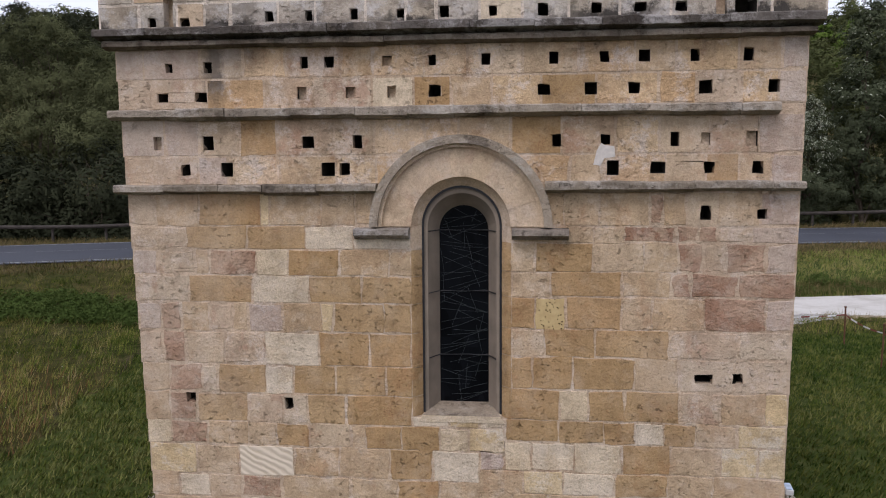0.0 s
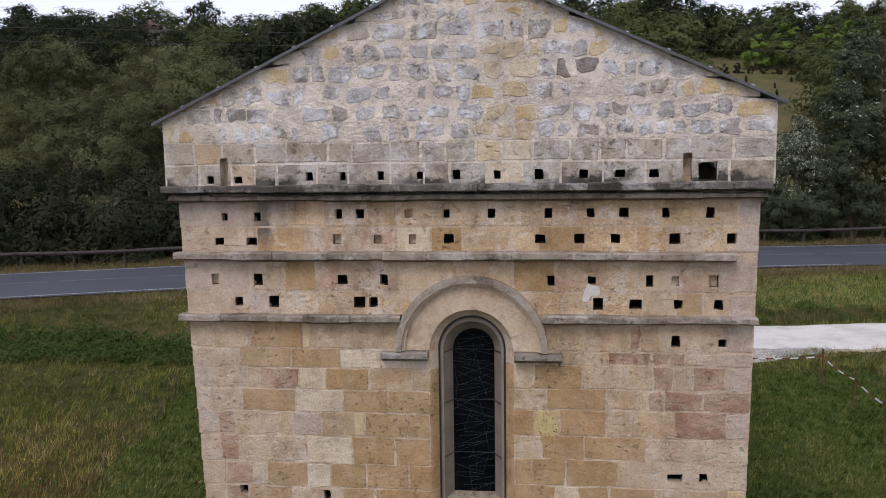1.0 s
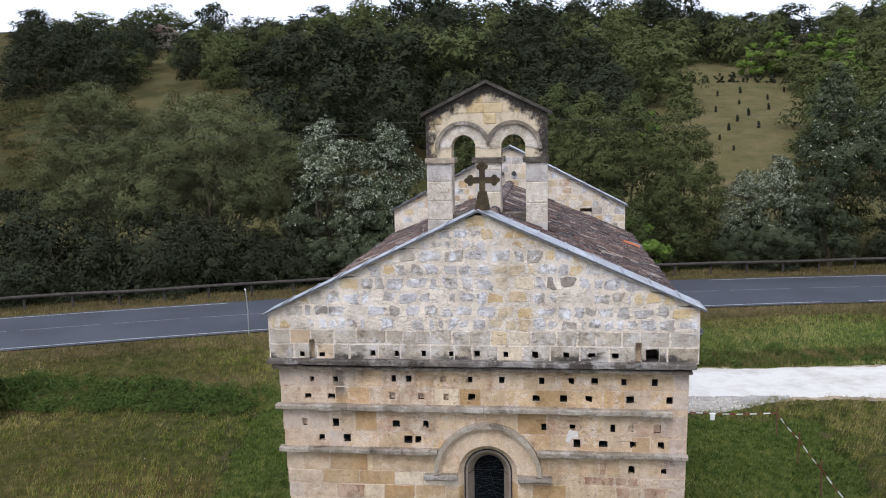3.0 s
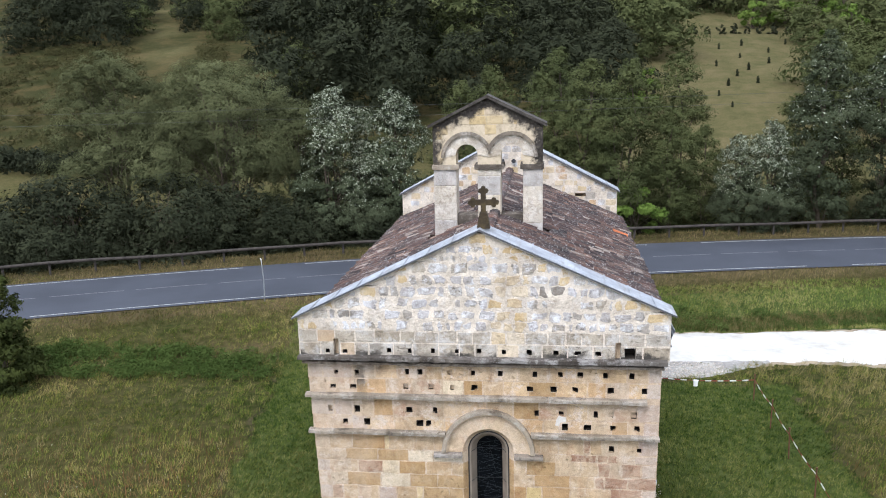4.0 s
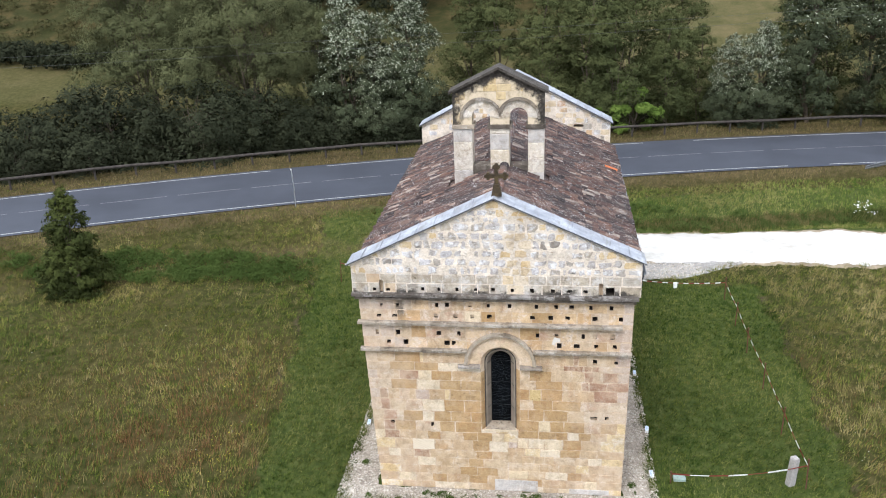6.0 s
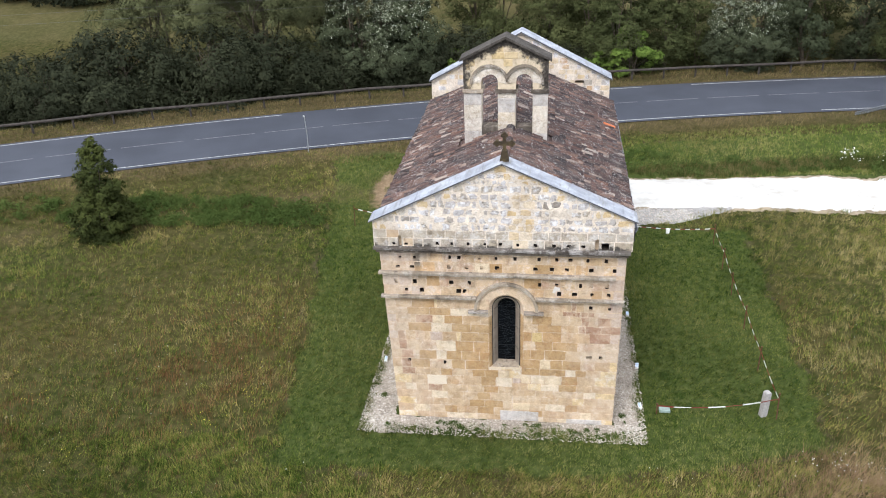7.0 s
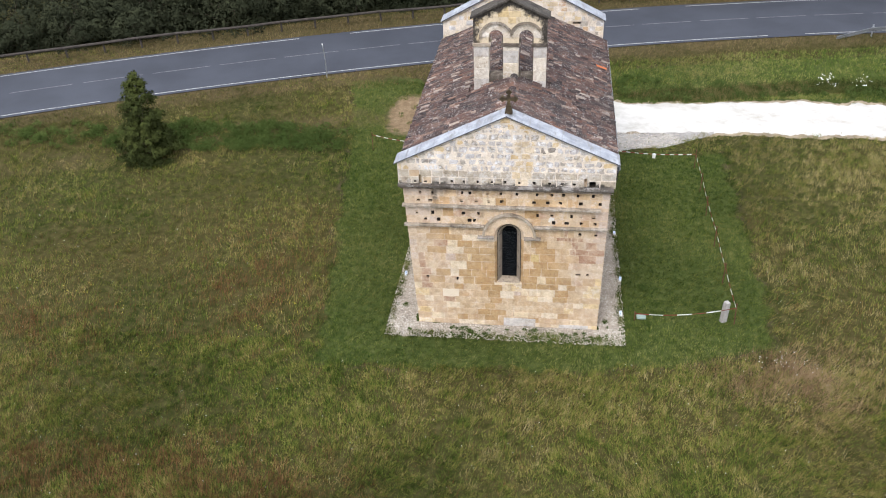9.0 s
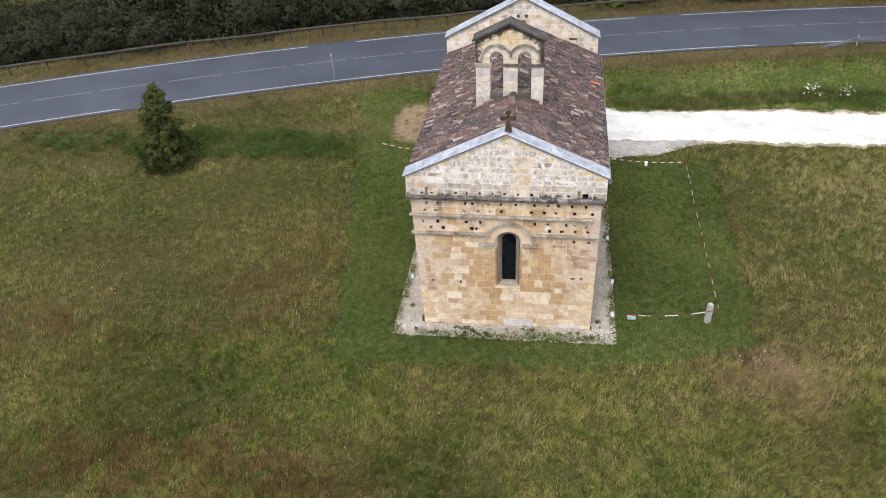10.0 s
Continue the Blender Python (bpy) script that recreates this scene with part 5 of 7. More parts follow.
# belfry
def crust_mat():
    """Belfry limestone under a ragged black lichen crust that creeps in from the weather edges."""
    k = Mat("black_crusted_limestone", 0.93, 0, 0.15)
    base = k.ramp(k.rand(), [(0, (0.54, 0.44, 0.31)), (0.4, (0.58, 0.49, 0.36)), (0.7, (0.53, 0.40, 0.21)), (1, (0.57, 0.50, 0.41))])
    base = k.mix(1.0, base, k.ramp(k.noise(6, 8, 0.72), [(0.3, (0.65, 0.62, 0.58)), (0.5, (1, 1, 1)), (0.72, (1.15, 1.15, 1.15))]), "MULTIPLY")
    xyz = k.n("ShaderNodeSeparateXYZ")
    k.nt.links.new(k.geo.outputs["Position"], xyz.inputs[0])
    ax = k.math("ABSOLUTE", k.math("ADD", xyz.outputs[0], 0.23))
    u = k.math("ADD", k.math("MULTIPLY", ax, 0.49), xyz.outputs[2])
    ragged = k.math("MULTIPLY", k.math("SUBTRACT", k.noise(4.5, 7, 0.7), 0.5), 0.75)
    m1 = k.step(k.math("ADD", u, ragged), 9.80, 9.94)
    m2 = k.math("MULTIPLY", k.step(k.math("ADD", ax, ragged), 1.03, 1.14), k.step(xyz.outputs[2], 8.2, 8.7))
    crust = k.ramp(k.noise(14, 5), [(0.3, (0.03, 0.026, 0.022)), (0.6, (0.07, 0.06, 0.05)), (0.8, (0.17, 0.15, 0.125))])
    k.color(k.mix(k.math("MAXIMUM", m1, m2), base, crust))
    return k.bump(k.noise(15, 7, 0.75), 0.9, 0.025).m


CRUST = crust_mat()
BY0, BY1 = 4.32, 4.82
BX0, BX1, M0, M1 = -1.46, 1.0, -0.46, 0.06
O1, O2 = (-0.94, M0), (M1, 0.56)
IMP = 8.62
piers = {}
for a, b, z0 in ((BX0, O1[0], 6.85), (M0, M1, 7.35), (O2[1], BX1, 6.85)):
    piers[a] = part("belfry_pier", box_bm((a, BY0, z0), (b, BY1, IMP), 0.012), BELFRY, chapel, "pale limestone bell gable pier")
pts = [(BX0, IMP), (O1[0], IMP)]
for o in (O1, O2):
    c, r = (o[0] + o[1]) / 2, 0.245
    pts += [(c - r, IMP), (c - r, 8.84)] + arc(c, 8.84, r, 180, 0, 12)[1:-1] + [(c + r, 8.84), (c + r, IMP)]
    if o is O1:
        pts += [(M0, IMP), (M1, IMP)]
pts += [(BX1, IMP), (BX1, 9.5), (-0.23, 10.1), (BX0, 9.5)]
seen_p, clean = set(), []
for p in pts:
    k = (round(p[0], 3), round(p[1], 3))
    if k not in seen_p:
        seen_p.add(k), clean.append(p)
bm = bmesh.new()
prism(bm, clean, BY0, BY1)
bhead = part("belfry_head", bm, CRUST, chapel, "bell gable head with two round arches")
for o in (O1, O2):
    c = (o[0] + o[1]) / 2
    bm = bmesh.new()
    meet = math.degrees(math.acos(0.505 / 0.58))
    (a0, a1), (b0, b1) = ((meet, 180), (8, 180)) if o is O1 else ((0, 180 - meet), (0, 172))
    prism(bm, arc(c, 8.79, 0.58, a0, a1, 20) + arc(c, 8.79, 0.505, b1, b0, 20), BY0 - 0.07, BY0 + 0.02)
    part("hood_mould", bm, STRING, bhead, "weathered grey hood mould")
    va = 0
    vr2 = random.Random(int(c * 100))
    while va < 179:
        w = min(vr2.uniform(20, 30), 180 - va)
        bm = bmesh.new()
        prism(bm, arc(c, 8.79, 0.497, va + 0.5, va + w - 0.5, 4) + arc(c, 8.84, 0.247, va + w - 0.8, va + 0.8, 4), BY0 - 0.014, BY0 + 0.01)
        part("voussoir", bm, BELFRY, bhead)
        va += w
for a, b in ((BX0 - 0.03, O1[0] + 0.06), (M0 - 0.07, M1 + 0.07), (O2[1] - 0.06, BX1 + 0.03)):
    bm = bmesh.new()
    add_box(bm, (a, BY0 - 0.06, IMP - 0.10), (b, BY1 + 0.05, IMP + 0.01), 0.012)
    part("impost", bm, STAINED if a > -1 else MOULD, bhead, "weathered impost block")
bq = random.Random(13)
for z0, z1 in ((9.3, 9.52), (9.52, 9.72), (9.72, 9.9)):
    half = 1.15 if z1 < 9.53 else (10.05 - z1) / 0.5
    x = -0.23 - half
    while x < -0.23 + half - 0.05:
        e = min(x + bq.uniform(0.22, 0.4), -0.23 + half)
        cell = (x, z0, e, z1)
        if z0 > 9.4 or abs(x + 0.23) > 0.9 or abs((x + e) / 2 + 0.2) < 0.2:
            v, f, c = stone_geo(cell, [cell], 0.005, 0.01, 0.004, 0.004, bq, BY0 - 0.004)
            me = bpy.data.meshes.new("stone")
            me.from_pydata(v, [], f)
            ob = link("stone", me, CRUST, bhead)
            ob.location = c
        x = e
for a, b in ((BX0 - 0.004, BX0 + 0.2), (BX1 - 0.17, BX1 + 0.004)):
    for z0, z1 in ((8.64, 8.95), (8.95, 9.2), (9.2, 9.44)):
        part("corner_stone", box_bm((a, BY0 - 0.012, z0 + 0.003), (b, BY1 + 0.004, z1 - 0.003), 0.008), CRUST, bhead, "dark stained corner block")
for a, b, z0 in ((BX0, O1[0], 6.95), (M0, M1, 7.5), (O2[1], BX1, 6.95)):
    z = z0
    while z < IMP - 0.15:
        h = min(bq.uniform(0.3, 0.45), IMP - 0.1 - z)
        cell = (a, z, b, z + h)
        v, f, c = stone_geo(cell, [cell], 0.004, 0.012, 0.004, 0.003, bq, BY0 - 0.004)
        me = bpy.data.meshes.new("stone")
        me.from_pydata(v, [], f)
        ob = link("stone", me, CEMENT if bq.random() < 0.3 else BELFRY, piers[a])
        ob.location = c
        z += h
for xe in (BX0 - 0.1, BX1 + 0.1):
    bm = bmesh.new()
    ze = 10.13 - 0.49 * abs(xe + 0.23)
    sloped_slab(bm, -0.23, 10.11, xe, ze - 0.02, BY0 - 0.1, BY1 + 0.1, 0.07)
    part("coping_slab", bm, BLACKCAP, bhead, "black stained stone coping slab")
part("belfry_sill", box_bm((O1[0] - 0.02, BY0 + 0.03, 7.0), (O2[1] + 0.02, BY1 - 0.03, 7.48), 0.02), STAINED, chapel, "dark stone sill between the bell gable piers")


# cross on the front gable
def stone_cross():
    bm = bmesh.new()
    prism(bm, [(-0.12, -0.02), (0.12, -0.02), (0.10, 0.1), (0.065, 0.28), (-0.065, 0.28), (-0.10, 0.1)], -0.09, 0.09)
    prism(bm, [(-0.045, 0.2), (0.045, 0.2), (0.045, 0.7), (-0.045, 0.7)], -0.05, 0.05)
    prism(bm, [(-0.2, 0.42), (0.2, 0.42), (0.2, 0.52), (-0.2, 0.52)], -0.048, 0.048)
    for x, z in ((-0.19, 0.47), (0.19, 0.47), (0, 0.69)):
        for dx, dz in ((0, 0.05), (0.05, 0), (-0.05, 0), (0, -0.05)):
            bmesh.ops.create_cone(bm, cap_ends=True, segments=8, radius1=0.045, radius2=0.045, depth=0.09, matrix=pose(x + dx, 0, z + dz, 90, 0, 0))
    ob = part("stone_cross", bm, MOSS, None)
    return tagged(ob, "mossy brown stone cross with trefoil ends on the gable apex", "cross")


cross_ob = stone_cross()
cross_ob.location, cross_ob.scale = (XC + 0.06, 0.17, APEX + 0.015), (0.98, 1, 0.94)

# ---- gravel round the chapel ----
def strip(name, x0, x1, y0, y1, label):
    nxs, nys = max(6, int((x1 - x0) / 0.07)), max(6, int((y1 - y0) / 0.09))
    X, Y = np.meshgrid(np.linspace(x0, x1, nxs), np.linspace(y0, y1, nys))
    w = 0.06 * np.sin(X * 7 + Y * 5) * np.sin(X * 3.1 - Y * 4.4)
    rim = np.minimum(np.minimum(X - x0 if x0 < XL else 9 + 0 * X, x1 - X if x1 > XR else 9 + 0 * X), Y - y0)
    rag = 0.06 * np.sin(X * 3.7 + Y * 2.9) + 0.05 * np.sin(X * 8.3 - Y * 9.7) + 0.04 * np.sin(Y * 17 + X * 13)
    Z = height(X, Y) + 0.02 + 0.012 * np.sin(X * 11) * np.sin(Y * 9) - 0.3 * np.maximum(0.14 + rag - rim, 0)
    i = np.arange(X.size).reshape(X.shape)
    q = np.stack([i[:-1, :-1], i[:-1, 1:], i[1:, 1:], i[1:, :-1]], -1).reshape(-1, 4)
    me = mesh_np(name, np.stack([X + w, Y + w, Z], -1).reshape(-1, 3), q)
    return tagged(link(name, me, PEBBED), label, "gravel", kind="structure")


strip("gravel_strip", -4.2, XL, -0.85, 11.5, "pale limestone gravel strip beside the chapel wall")
strip("gravel_strip", XR, 3.95, -0.35, 11.5, "pale limestone gravel strip beside the chapel wall")
strip("gravel_strip", XL, XR, -0.62, -0.01, "weedy gravel strip at the foot of the wall")
npr = np.random.RandomState(4)


def scatter_pebbles(n):
    """Small uneven stones lying over the gravel strips."""
    oct_v = np.array([(1, 0, 0), (-1, 0, 0), (0, 1, 0), (0, -1, 0), (0, 0, 1), (0, 0, -1)], float)
    oct_f = np.array([(0, 2, 4), (2, 1, 4), (1, 3, 4), (3, 0, 4), (2, 0, 5), (1, 2, 5), (3, 1, 5), (0, 3, 5)])
    sel = npr.rand(n)
    apron = npr.rand(n) < 0.12
    x = np.where(sel < 0.45, npr.uniform(-4.25, XL, n), np.where(sel < 0.8, npr.uniform(XR, 4.0, n), npr.uniform(-4.1, 3.9, n)))
    y = np.where(sel < 0.8, np.where(npr.rand(n) < 0.6, npr.uniform(-0.8, 5, n), npr.uniform(4, 11.3, n)), npr.uniform(-0.85, -0.05, n))
    x, y = np.where(apron, npr.uniform(3.5, 7.4, n), x), np.where(apron, npr.uniform(13.9, 15.6, n), y)
    low = 13.7 + 0.33 * np.maximum(x - 5.1, 0) ** 1.3
    y = np.where(apron, np.maximum(y, np.minimum(low + 0.1, 15.6)), y)
    s = npr.uniform(0.012, 0.036, n)
    a = npr.uniform(0, 6.28, n)
    V = oct_v[None] * s[:, None, None] * npr.uniform(0.6, 1.3, (n, 6, 3)) * np.array([1, 1, 0.7])
    c, sn = np.cos(a)[:, None], np.sin(a)[:, None]
    V = np.stack([V[..., 0] * c - V[..., 1] * sn, V[..., 0] * sn + V[..., 1] * c, V[..., 2]], -1)
    V += np.stack([x, y, height(x, y) + 0.03], -1)[:, None]
    F = oct_f[None] + 6 * np.arange(n)[:, None, None]
    return mesh_np("pebbles", V.reshape(-1, 3), F.reshape(-1, 3))


tagged(link("pebbles", scatter_pebbles(17000), PEBBLE), "pale loose limestone pebbles round the chapel", "pebbles", kind="stuff")


# ---- grass ----
def blades(name, x, y, h, w, lean, mat, label, cat="grass"):
    n = len(x)
    a = npr.uniform(0, 6.28, n)
    b = 0.6 + 1.1 * np.sin(x * 0.55 + 1.3 * np.sin(y * 0.4)) + 0.7 * np.sin(y * 0.9 + x * 0.3) + npr.normal(0, 1.15, n)
    z = height(x, y) - 0.01
    base = np.stack([x, y, z], -1)
    side = np.stack([np.cos(a), np.sin(a), 0 * a], -1) * w[:, None] / 2
    tip = base + np.stack([np.cos(b) * lean * h, np.sin(b) * lean * h, h], -1)
    V = np.stack([base - side, base + side, tip], 1).reshape(-1, 3)
    F = np.arange(3 * n).reshape(n, 3)
    return tagged(link(name, mesh_np(name, V, F), mat), label, cat, kind="stuff")


def clear(x, y):
    """Where grass may grow: off the chapel, gravel, track and road."""
    d = road_off(x, y)
    rag = 0.13 * np.sin(x * 3.7 + y * 2.9) + 0.1 * np.sin(x * 8.3 - y * 9.7) + 0.1 * np.sin(x * 1.3 + y * 15)
    front = np.where((x > XL) & (x < XR), -0.42, -0.7)
    ch = (x > -4.12 + rag) & (x < 3.86 + rag) & (y > front + rag) & (y < 13)
    tk = (x > 3.2) & (y > 15.45 + 0.01 * (x - 8) + 1.6 * rag) & (y < 19.65 + 1.3 * rag)
    ap = (x > 3.3) & (x < 7.7 + 2 * rag) & (y > 13.8 + 0.33 * np.maximum(x - 5.1, 0) ** 1.3 + 1.3 * rag) & (y < 15.9)
    bp = (((x + 6.0) / 1.4) ** 2 + ((y - 16.6) / 2.0) ** 2 < 1) & (np.sin(x * 5) * np.sin(y * 4) < 0.6)
    rd = (d > -0.5) & (d < ROAD_W + 0.5)
    return ~(ch | tk | ap | bp | rd)


def seed(n, x0, x1, y0, y1, clump, spread):
    c = n // clump
    cx, cy = npr.uniform(x0, x1, c), npr.uniform(y0, y1, c)
    x = np.repeat(cx, clump) + npr.normal(0, spread, c * clump)
    y = np.repeat(cy, clump) + npr.normal(0, spread, c * clump)
    return x, y


x, y = seed(680000, -34, 34, -11, 24, 9, 0.10)
xn, yn = seed(270000, -17, 17, -11.5, -1.4, 9, 0.08)
x, y = np.concatenate([x, xn]), np.concatenate([y, yn])
def tuft(x, y):
    """0 in the hollows between tufts, 1 on them."""
    q = np.sin(x * 2.7 + 1.9 * np.sin(y * 1.9 + 0.4)) * np.sin(y * 3.1 + 1.7 * np.sin(x * 2.1)) + 0.6 * np.sin(x * 6.3 + 2 * np.sin(y * 4.7)) * np.sin(y * 5.9 + x)
    return smooth((q + 0.75) / 1.1)


k = clear(x, y) & (lawn_zone(x, y) < 0.45) & (npr.rand(len(x)) < 0.42 + 0.58 * tuft(x, y))
x, y = x[k], y[k]
tall = 0.1 * tuft(x, y) + 0.075 + 0.14 * npr.rand(len(x)) ** 2 + 0.05 * np.sin(x * 0.9 + np.sin(y * 0.7)) * np.sin(y * 1.1)
edge_ = np.abs(lawn_zone(x, y) - 0.38) < 0.1
tall += 0.12 * edge_ * npr.rand(len(x))
tall *= np.where(road_off(x, y) > -3, 0.45, 1)
blades("meadow_grass", x, y, np.maximum(0.8 * tall, 0.06), npr.uniform(0.008, 0.017, len(x)), npr.uniform(0.2, 1.0, len(x)), MEADOW, "tall olive and straw coloured meadow grass")
def patchy(x, y, s, shift):
    return 0.5 + 0.25 * np.sin(x * 1.7 * s + 2.1 * np.sin(y * 0.9 * s + shift)) + 0.25 * np.sin(y * 1.3 * s - x * 0.6 * s + shift * 2 + 1.5 * np.sin(x * 0.7 * s))


STRAW = blade_mat("straw_grass_blades", [(0.25, (0.14, 0.125, 0.042)), (0.5, (0.22, 0.185, 0.07)), (0.72, (0.30, 0.245, 0.11)), (0.92, (0.36, 0.30, 0.155))])
VERGE = blade_mat("verge_grass_blades", [(0.3, (0.055, 0.056, 0.019)), (0.55, (0.105, 0.09, 0.035)), (0.75, (0.155, 0.118, 0.053)), (0.95, (0.21, 0.16, 0.08))])
SORREL = blade_mat("brown_sorrel_stalks", [(0.3, (0.085, 0.046, 0.020)), (0.6, (0.15, 0.078, 0.034)), (0.9, (0.20, 0.115, 0.055))])
x, y = seed(300000, -30, 32, -11, 22, 22, 0.085)
near = smooth((-2.2 - y) / 1.5) * smooth((9 - np.abs(x - 1)) / 4)
odds = 0.06 + 0.6 * smooth((patchy(x, y, 0.9, 1.0) - 0.5) / 0.3) * (0.12 + 0.68 * smooth((x + 6) / 8)) + 0.42 * smooth((x - 9) / 1.5) * smooth((y - 0.5) / 4) + 1.0 * np.exp(-(((x - 13) / 3.6) ** 2 + ((y - 11.5) / 3.2) ** 2)) + 0.45 * near * patchy(x, y, 2.2, 0.4)
k = clear(x, y) & (lawn_zone(x, y) < 0.45) & (np.repeat(npr.rand(len(x) // 22), 22) < odds)
x, y = x[k], y[k]
blades("straw_grass", x, y, npr.uniform(0.14, 0.34, len(x)), npr.uniform(0.006, 0.013, len(x)), npr.uniform(0.2, 0.8, len(x)), STRAW, "bleached straw coloured grass bending in the meadow")
x, y = seed(300000, -30, 14, -11, 8, 11, 0.12)
br_ = 0.5 * np.exp(-(((x + 9.5) / 2.6) ** 2 + ((y - 1.5) / 3.2) ** 2)) + 3.2 * np.exp(-(((x + 9.8) / 4.5) ** 2 + ((y + 7.9) / 1.3) ** 2)) + 0.5 * np.exp(-(((x + 17) / 3) ** 2 + ((y + 2) / 2) ** 2))
k = clear(x, y) & (lawn_zone(x, y) < 0.45) & (npr.rand(len(x)) < 1.5 * br_ * patchy(x, y, 1.5, 3.0) + 0.03)
x, y = x[k], y[k]
blades("brown_sorrel", x, y, npr.uniform(0.18, 0.36, len(x)), npr.uniform(0.010, 0.02, len(x)), npr.uniform(0.2, 0.7, len(x)), SORREL, "reddish brown dried sorrel stalks among the grass")
x, y = seed(110000, 4.5, 15.5, -7, 0.8, 14, 0.1)
k = clear(x, y) & (lawn_zone(x, y) < 0.4) & (npr.rand(len(x)) < 0.75 * patchy(x, y, 1.3, 2.0) * np.exp(-(((x - 9.3) / 2.0) ** 2 + ((y + 2.2) / 1.5) ** 2)))
x, y = x[k], y[k]
blades("dry_grass", x, y, npr.uniform(0.22, 0.5, len(x)), npr.uniform(0.006, 0.014, len(x)), npr.uniform(0.2, 0.9, len(x)), DRYGRASS, "bleached dry grass stalks")
x, y = seed(290000, -10, 9.6, -2.9, 20, 4, 0.05)
k = clear(x, y) & (lawn_zone(x, y) > 0.4)
x, y = x[k], y[k]
blades("lawn_grass", x, y, npr.uniform(0.03, 0.12, len(x)), npr.uniform(0.014, 0.03, len(x)), npr.uniform(0.2, 1.2, len(x)), LAWNB, "short mown green lawn")


EDGEG = blade_mat("dark_edge_blades", [(0.3, (0.012, 0.022, 0.005)), (0.6, (0.035, 0.052, 0.012)), (0.9, (0.09, 0.10, 0.03))])
x, y = seed(90000, -9, 10, -3, 14, 7, 0.06)
lz = lawn_zone(x, y)
k = clear(x, y) & (lz > 0.34) & (lz < 0.5) & (npr.rand(len(x)) < 0.85 * patchy(x, y, 2.0, 0.7))
x, y = x[k], y[k]
blades("edge_grass", x, y, npr.uniform(0.08, 0.26, len(x)), npr.uniform(0.012, 0.022, len(x)), npr.uniform(0.1, 0.7, len(x)), EDGEG, "dark ragged grass along the mown edge")


def fringe(n):
    """Short tufts that creep over the gravel's border."""
    pts = []
    fr = random.Random(31)
    for i in range(n):
        e = fr.random()
        if e < 0.4:
            p = (-4.16 + fr.gauss(0, 0.07), fr.uniform(-0.8, 11))
        elif e < 0.7:
            p = (3.9 + fr.gauss(0, 0.07), fr.uniform(-0.4, 11))
        else:
            p = (fr.uniform(-4.2, 4.0), -0.72 + abs(fr.gauss(0, 0.14)) * (1 if fr.random() < 0.6 else -1))
        if math.sin(p[0] * 3.1 + p[1] * 4.3) + math.sin(p[0] * 7.7 - p[1] * 1.9) > -0.5:
            pts += [(p[0] + fr.gauss(0, 0.035), p[1] + fr.gauss(0, 0.035)) for _ in range(9)]
    return np.array(pts)


fg = fringe(1900)
blades("fringe_grass", fg[:, 0], fg[:, 1], npr.uniform(0.05, 0.16, len(fg)), npr.uniform(0.012, 0.024, len(fg)), npr.uniform(0.3, 1.1, len(fg)), LAWNB, "short grass tufts creeping over the gravel edge")


# ---- trees ----
def leaf_cloud(rs, blobs, n, size, flat=0.3, squash=0.85, tight=0.2, per=40, core=0.14, inner=1.7, form=0.0, narrow=0.55):
    """Leaves in clumps on the outer skin of the blobs (x, y, z, radius), with large dark ones inside."""
    B = np.asarray(blobs, float)
    p = B[:, 3] ** 2
    nc = len(B) * per
    wc = rs.choice(len(B), nc, p=p / p.sum())
    dc = rs.normal(0, 1, (nc, 3))
    dc[:, 2] = np.abs(dc[:, 2]) * 1.1 - 0.4
    dc /= np.linalg.norm(dc, axis=1)[:, None]
    C = B[wc, :3] + dc * (B[wc, 3] * (0.80 + 0.24 * rs.rand(nc)))[:, None] * np.array([1, 1, squash])
    if len(B) < 200:
        gap = np.linalg.norm(C[:, None] - B[None, :, :3], axis=2) / B[None, :, 3]
        gap[np.arange(nc), wc] = 9
        k = gap.min(1) > 0.72
        C, dc, wc = C[k], dc[k], wc[k]
    w = rs.randint(0, len(C), n)
    u = rs.normal(0, 1, (n, 3))
    u /= np.linalg.norm(u, axis=1)[:, None]
    c = C[w] + u * (B[wc[w], 3] * tight * (0.7 + 0.9 * rs.rand(n)))[:, None] * np.array([1, 1, 0.75])
    nrm = dc[w] * 0.7 + u * 0.45 + rs.normal(0, flat, (n, 3)) + np.array([0, 0, 0.3])
    if form:
        lo, hi = (B[:, :3] - B[:, 3:]).min(0), (B[:, :3] + B[:, 3:]).max(0)
        mid = lo + (hi - lo) * np.array([0.5, 0.5, 0.5])
        out = (c - mid) / ((hi - lo) * 0.5)
        out /= np.linalg.norm(out, axis=1)[:, None] + 1e-6
        nrm += out * form
    nrm /= np.linalg.norm(nrm, axis=1)[:, None]
    t = np.cross(nrm, rs.normal(0, 1, (n, 3)))
    t /= np.linalg.norm(t, axis=1)[:, None]
    b = np.cross(nrm, t)
    s = size * rs.uniform(0.6, 1.4, n)[:, None]
    m = int(n * core)
    if m:
        w2 = rs.choice(len(B), m, p=p / p.sum())
        d2 = rs.normal(0, 1, (m, 3))
        d2 /= np.linalg.norm(d2, axis=1)[:, None]
        c[:m] = B[w2, :3] + d2 * (B[w2, 3] * 0.6 * rs.rand(m) ** 0.5)[:, None]
        s[:m] *= inner
    V = np.stack([c - t * s - b * s * narrow, c - t * s + b * s * narrow, c + t * s * 1.3], 1)
    return V.reshape(-1, 3), np.arange(3 * n).reshape(n, 3)


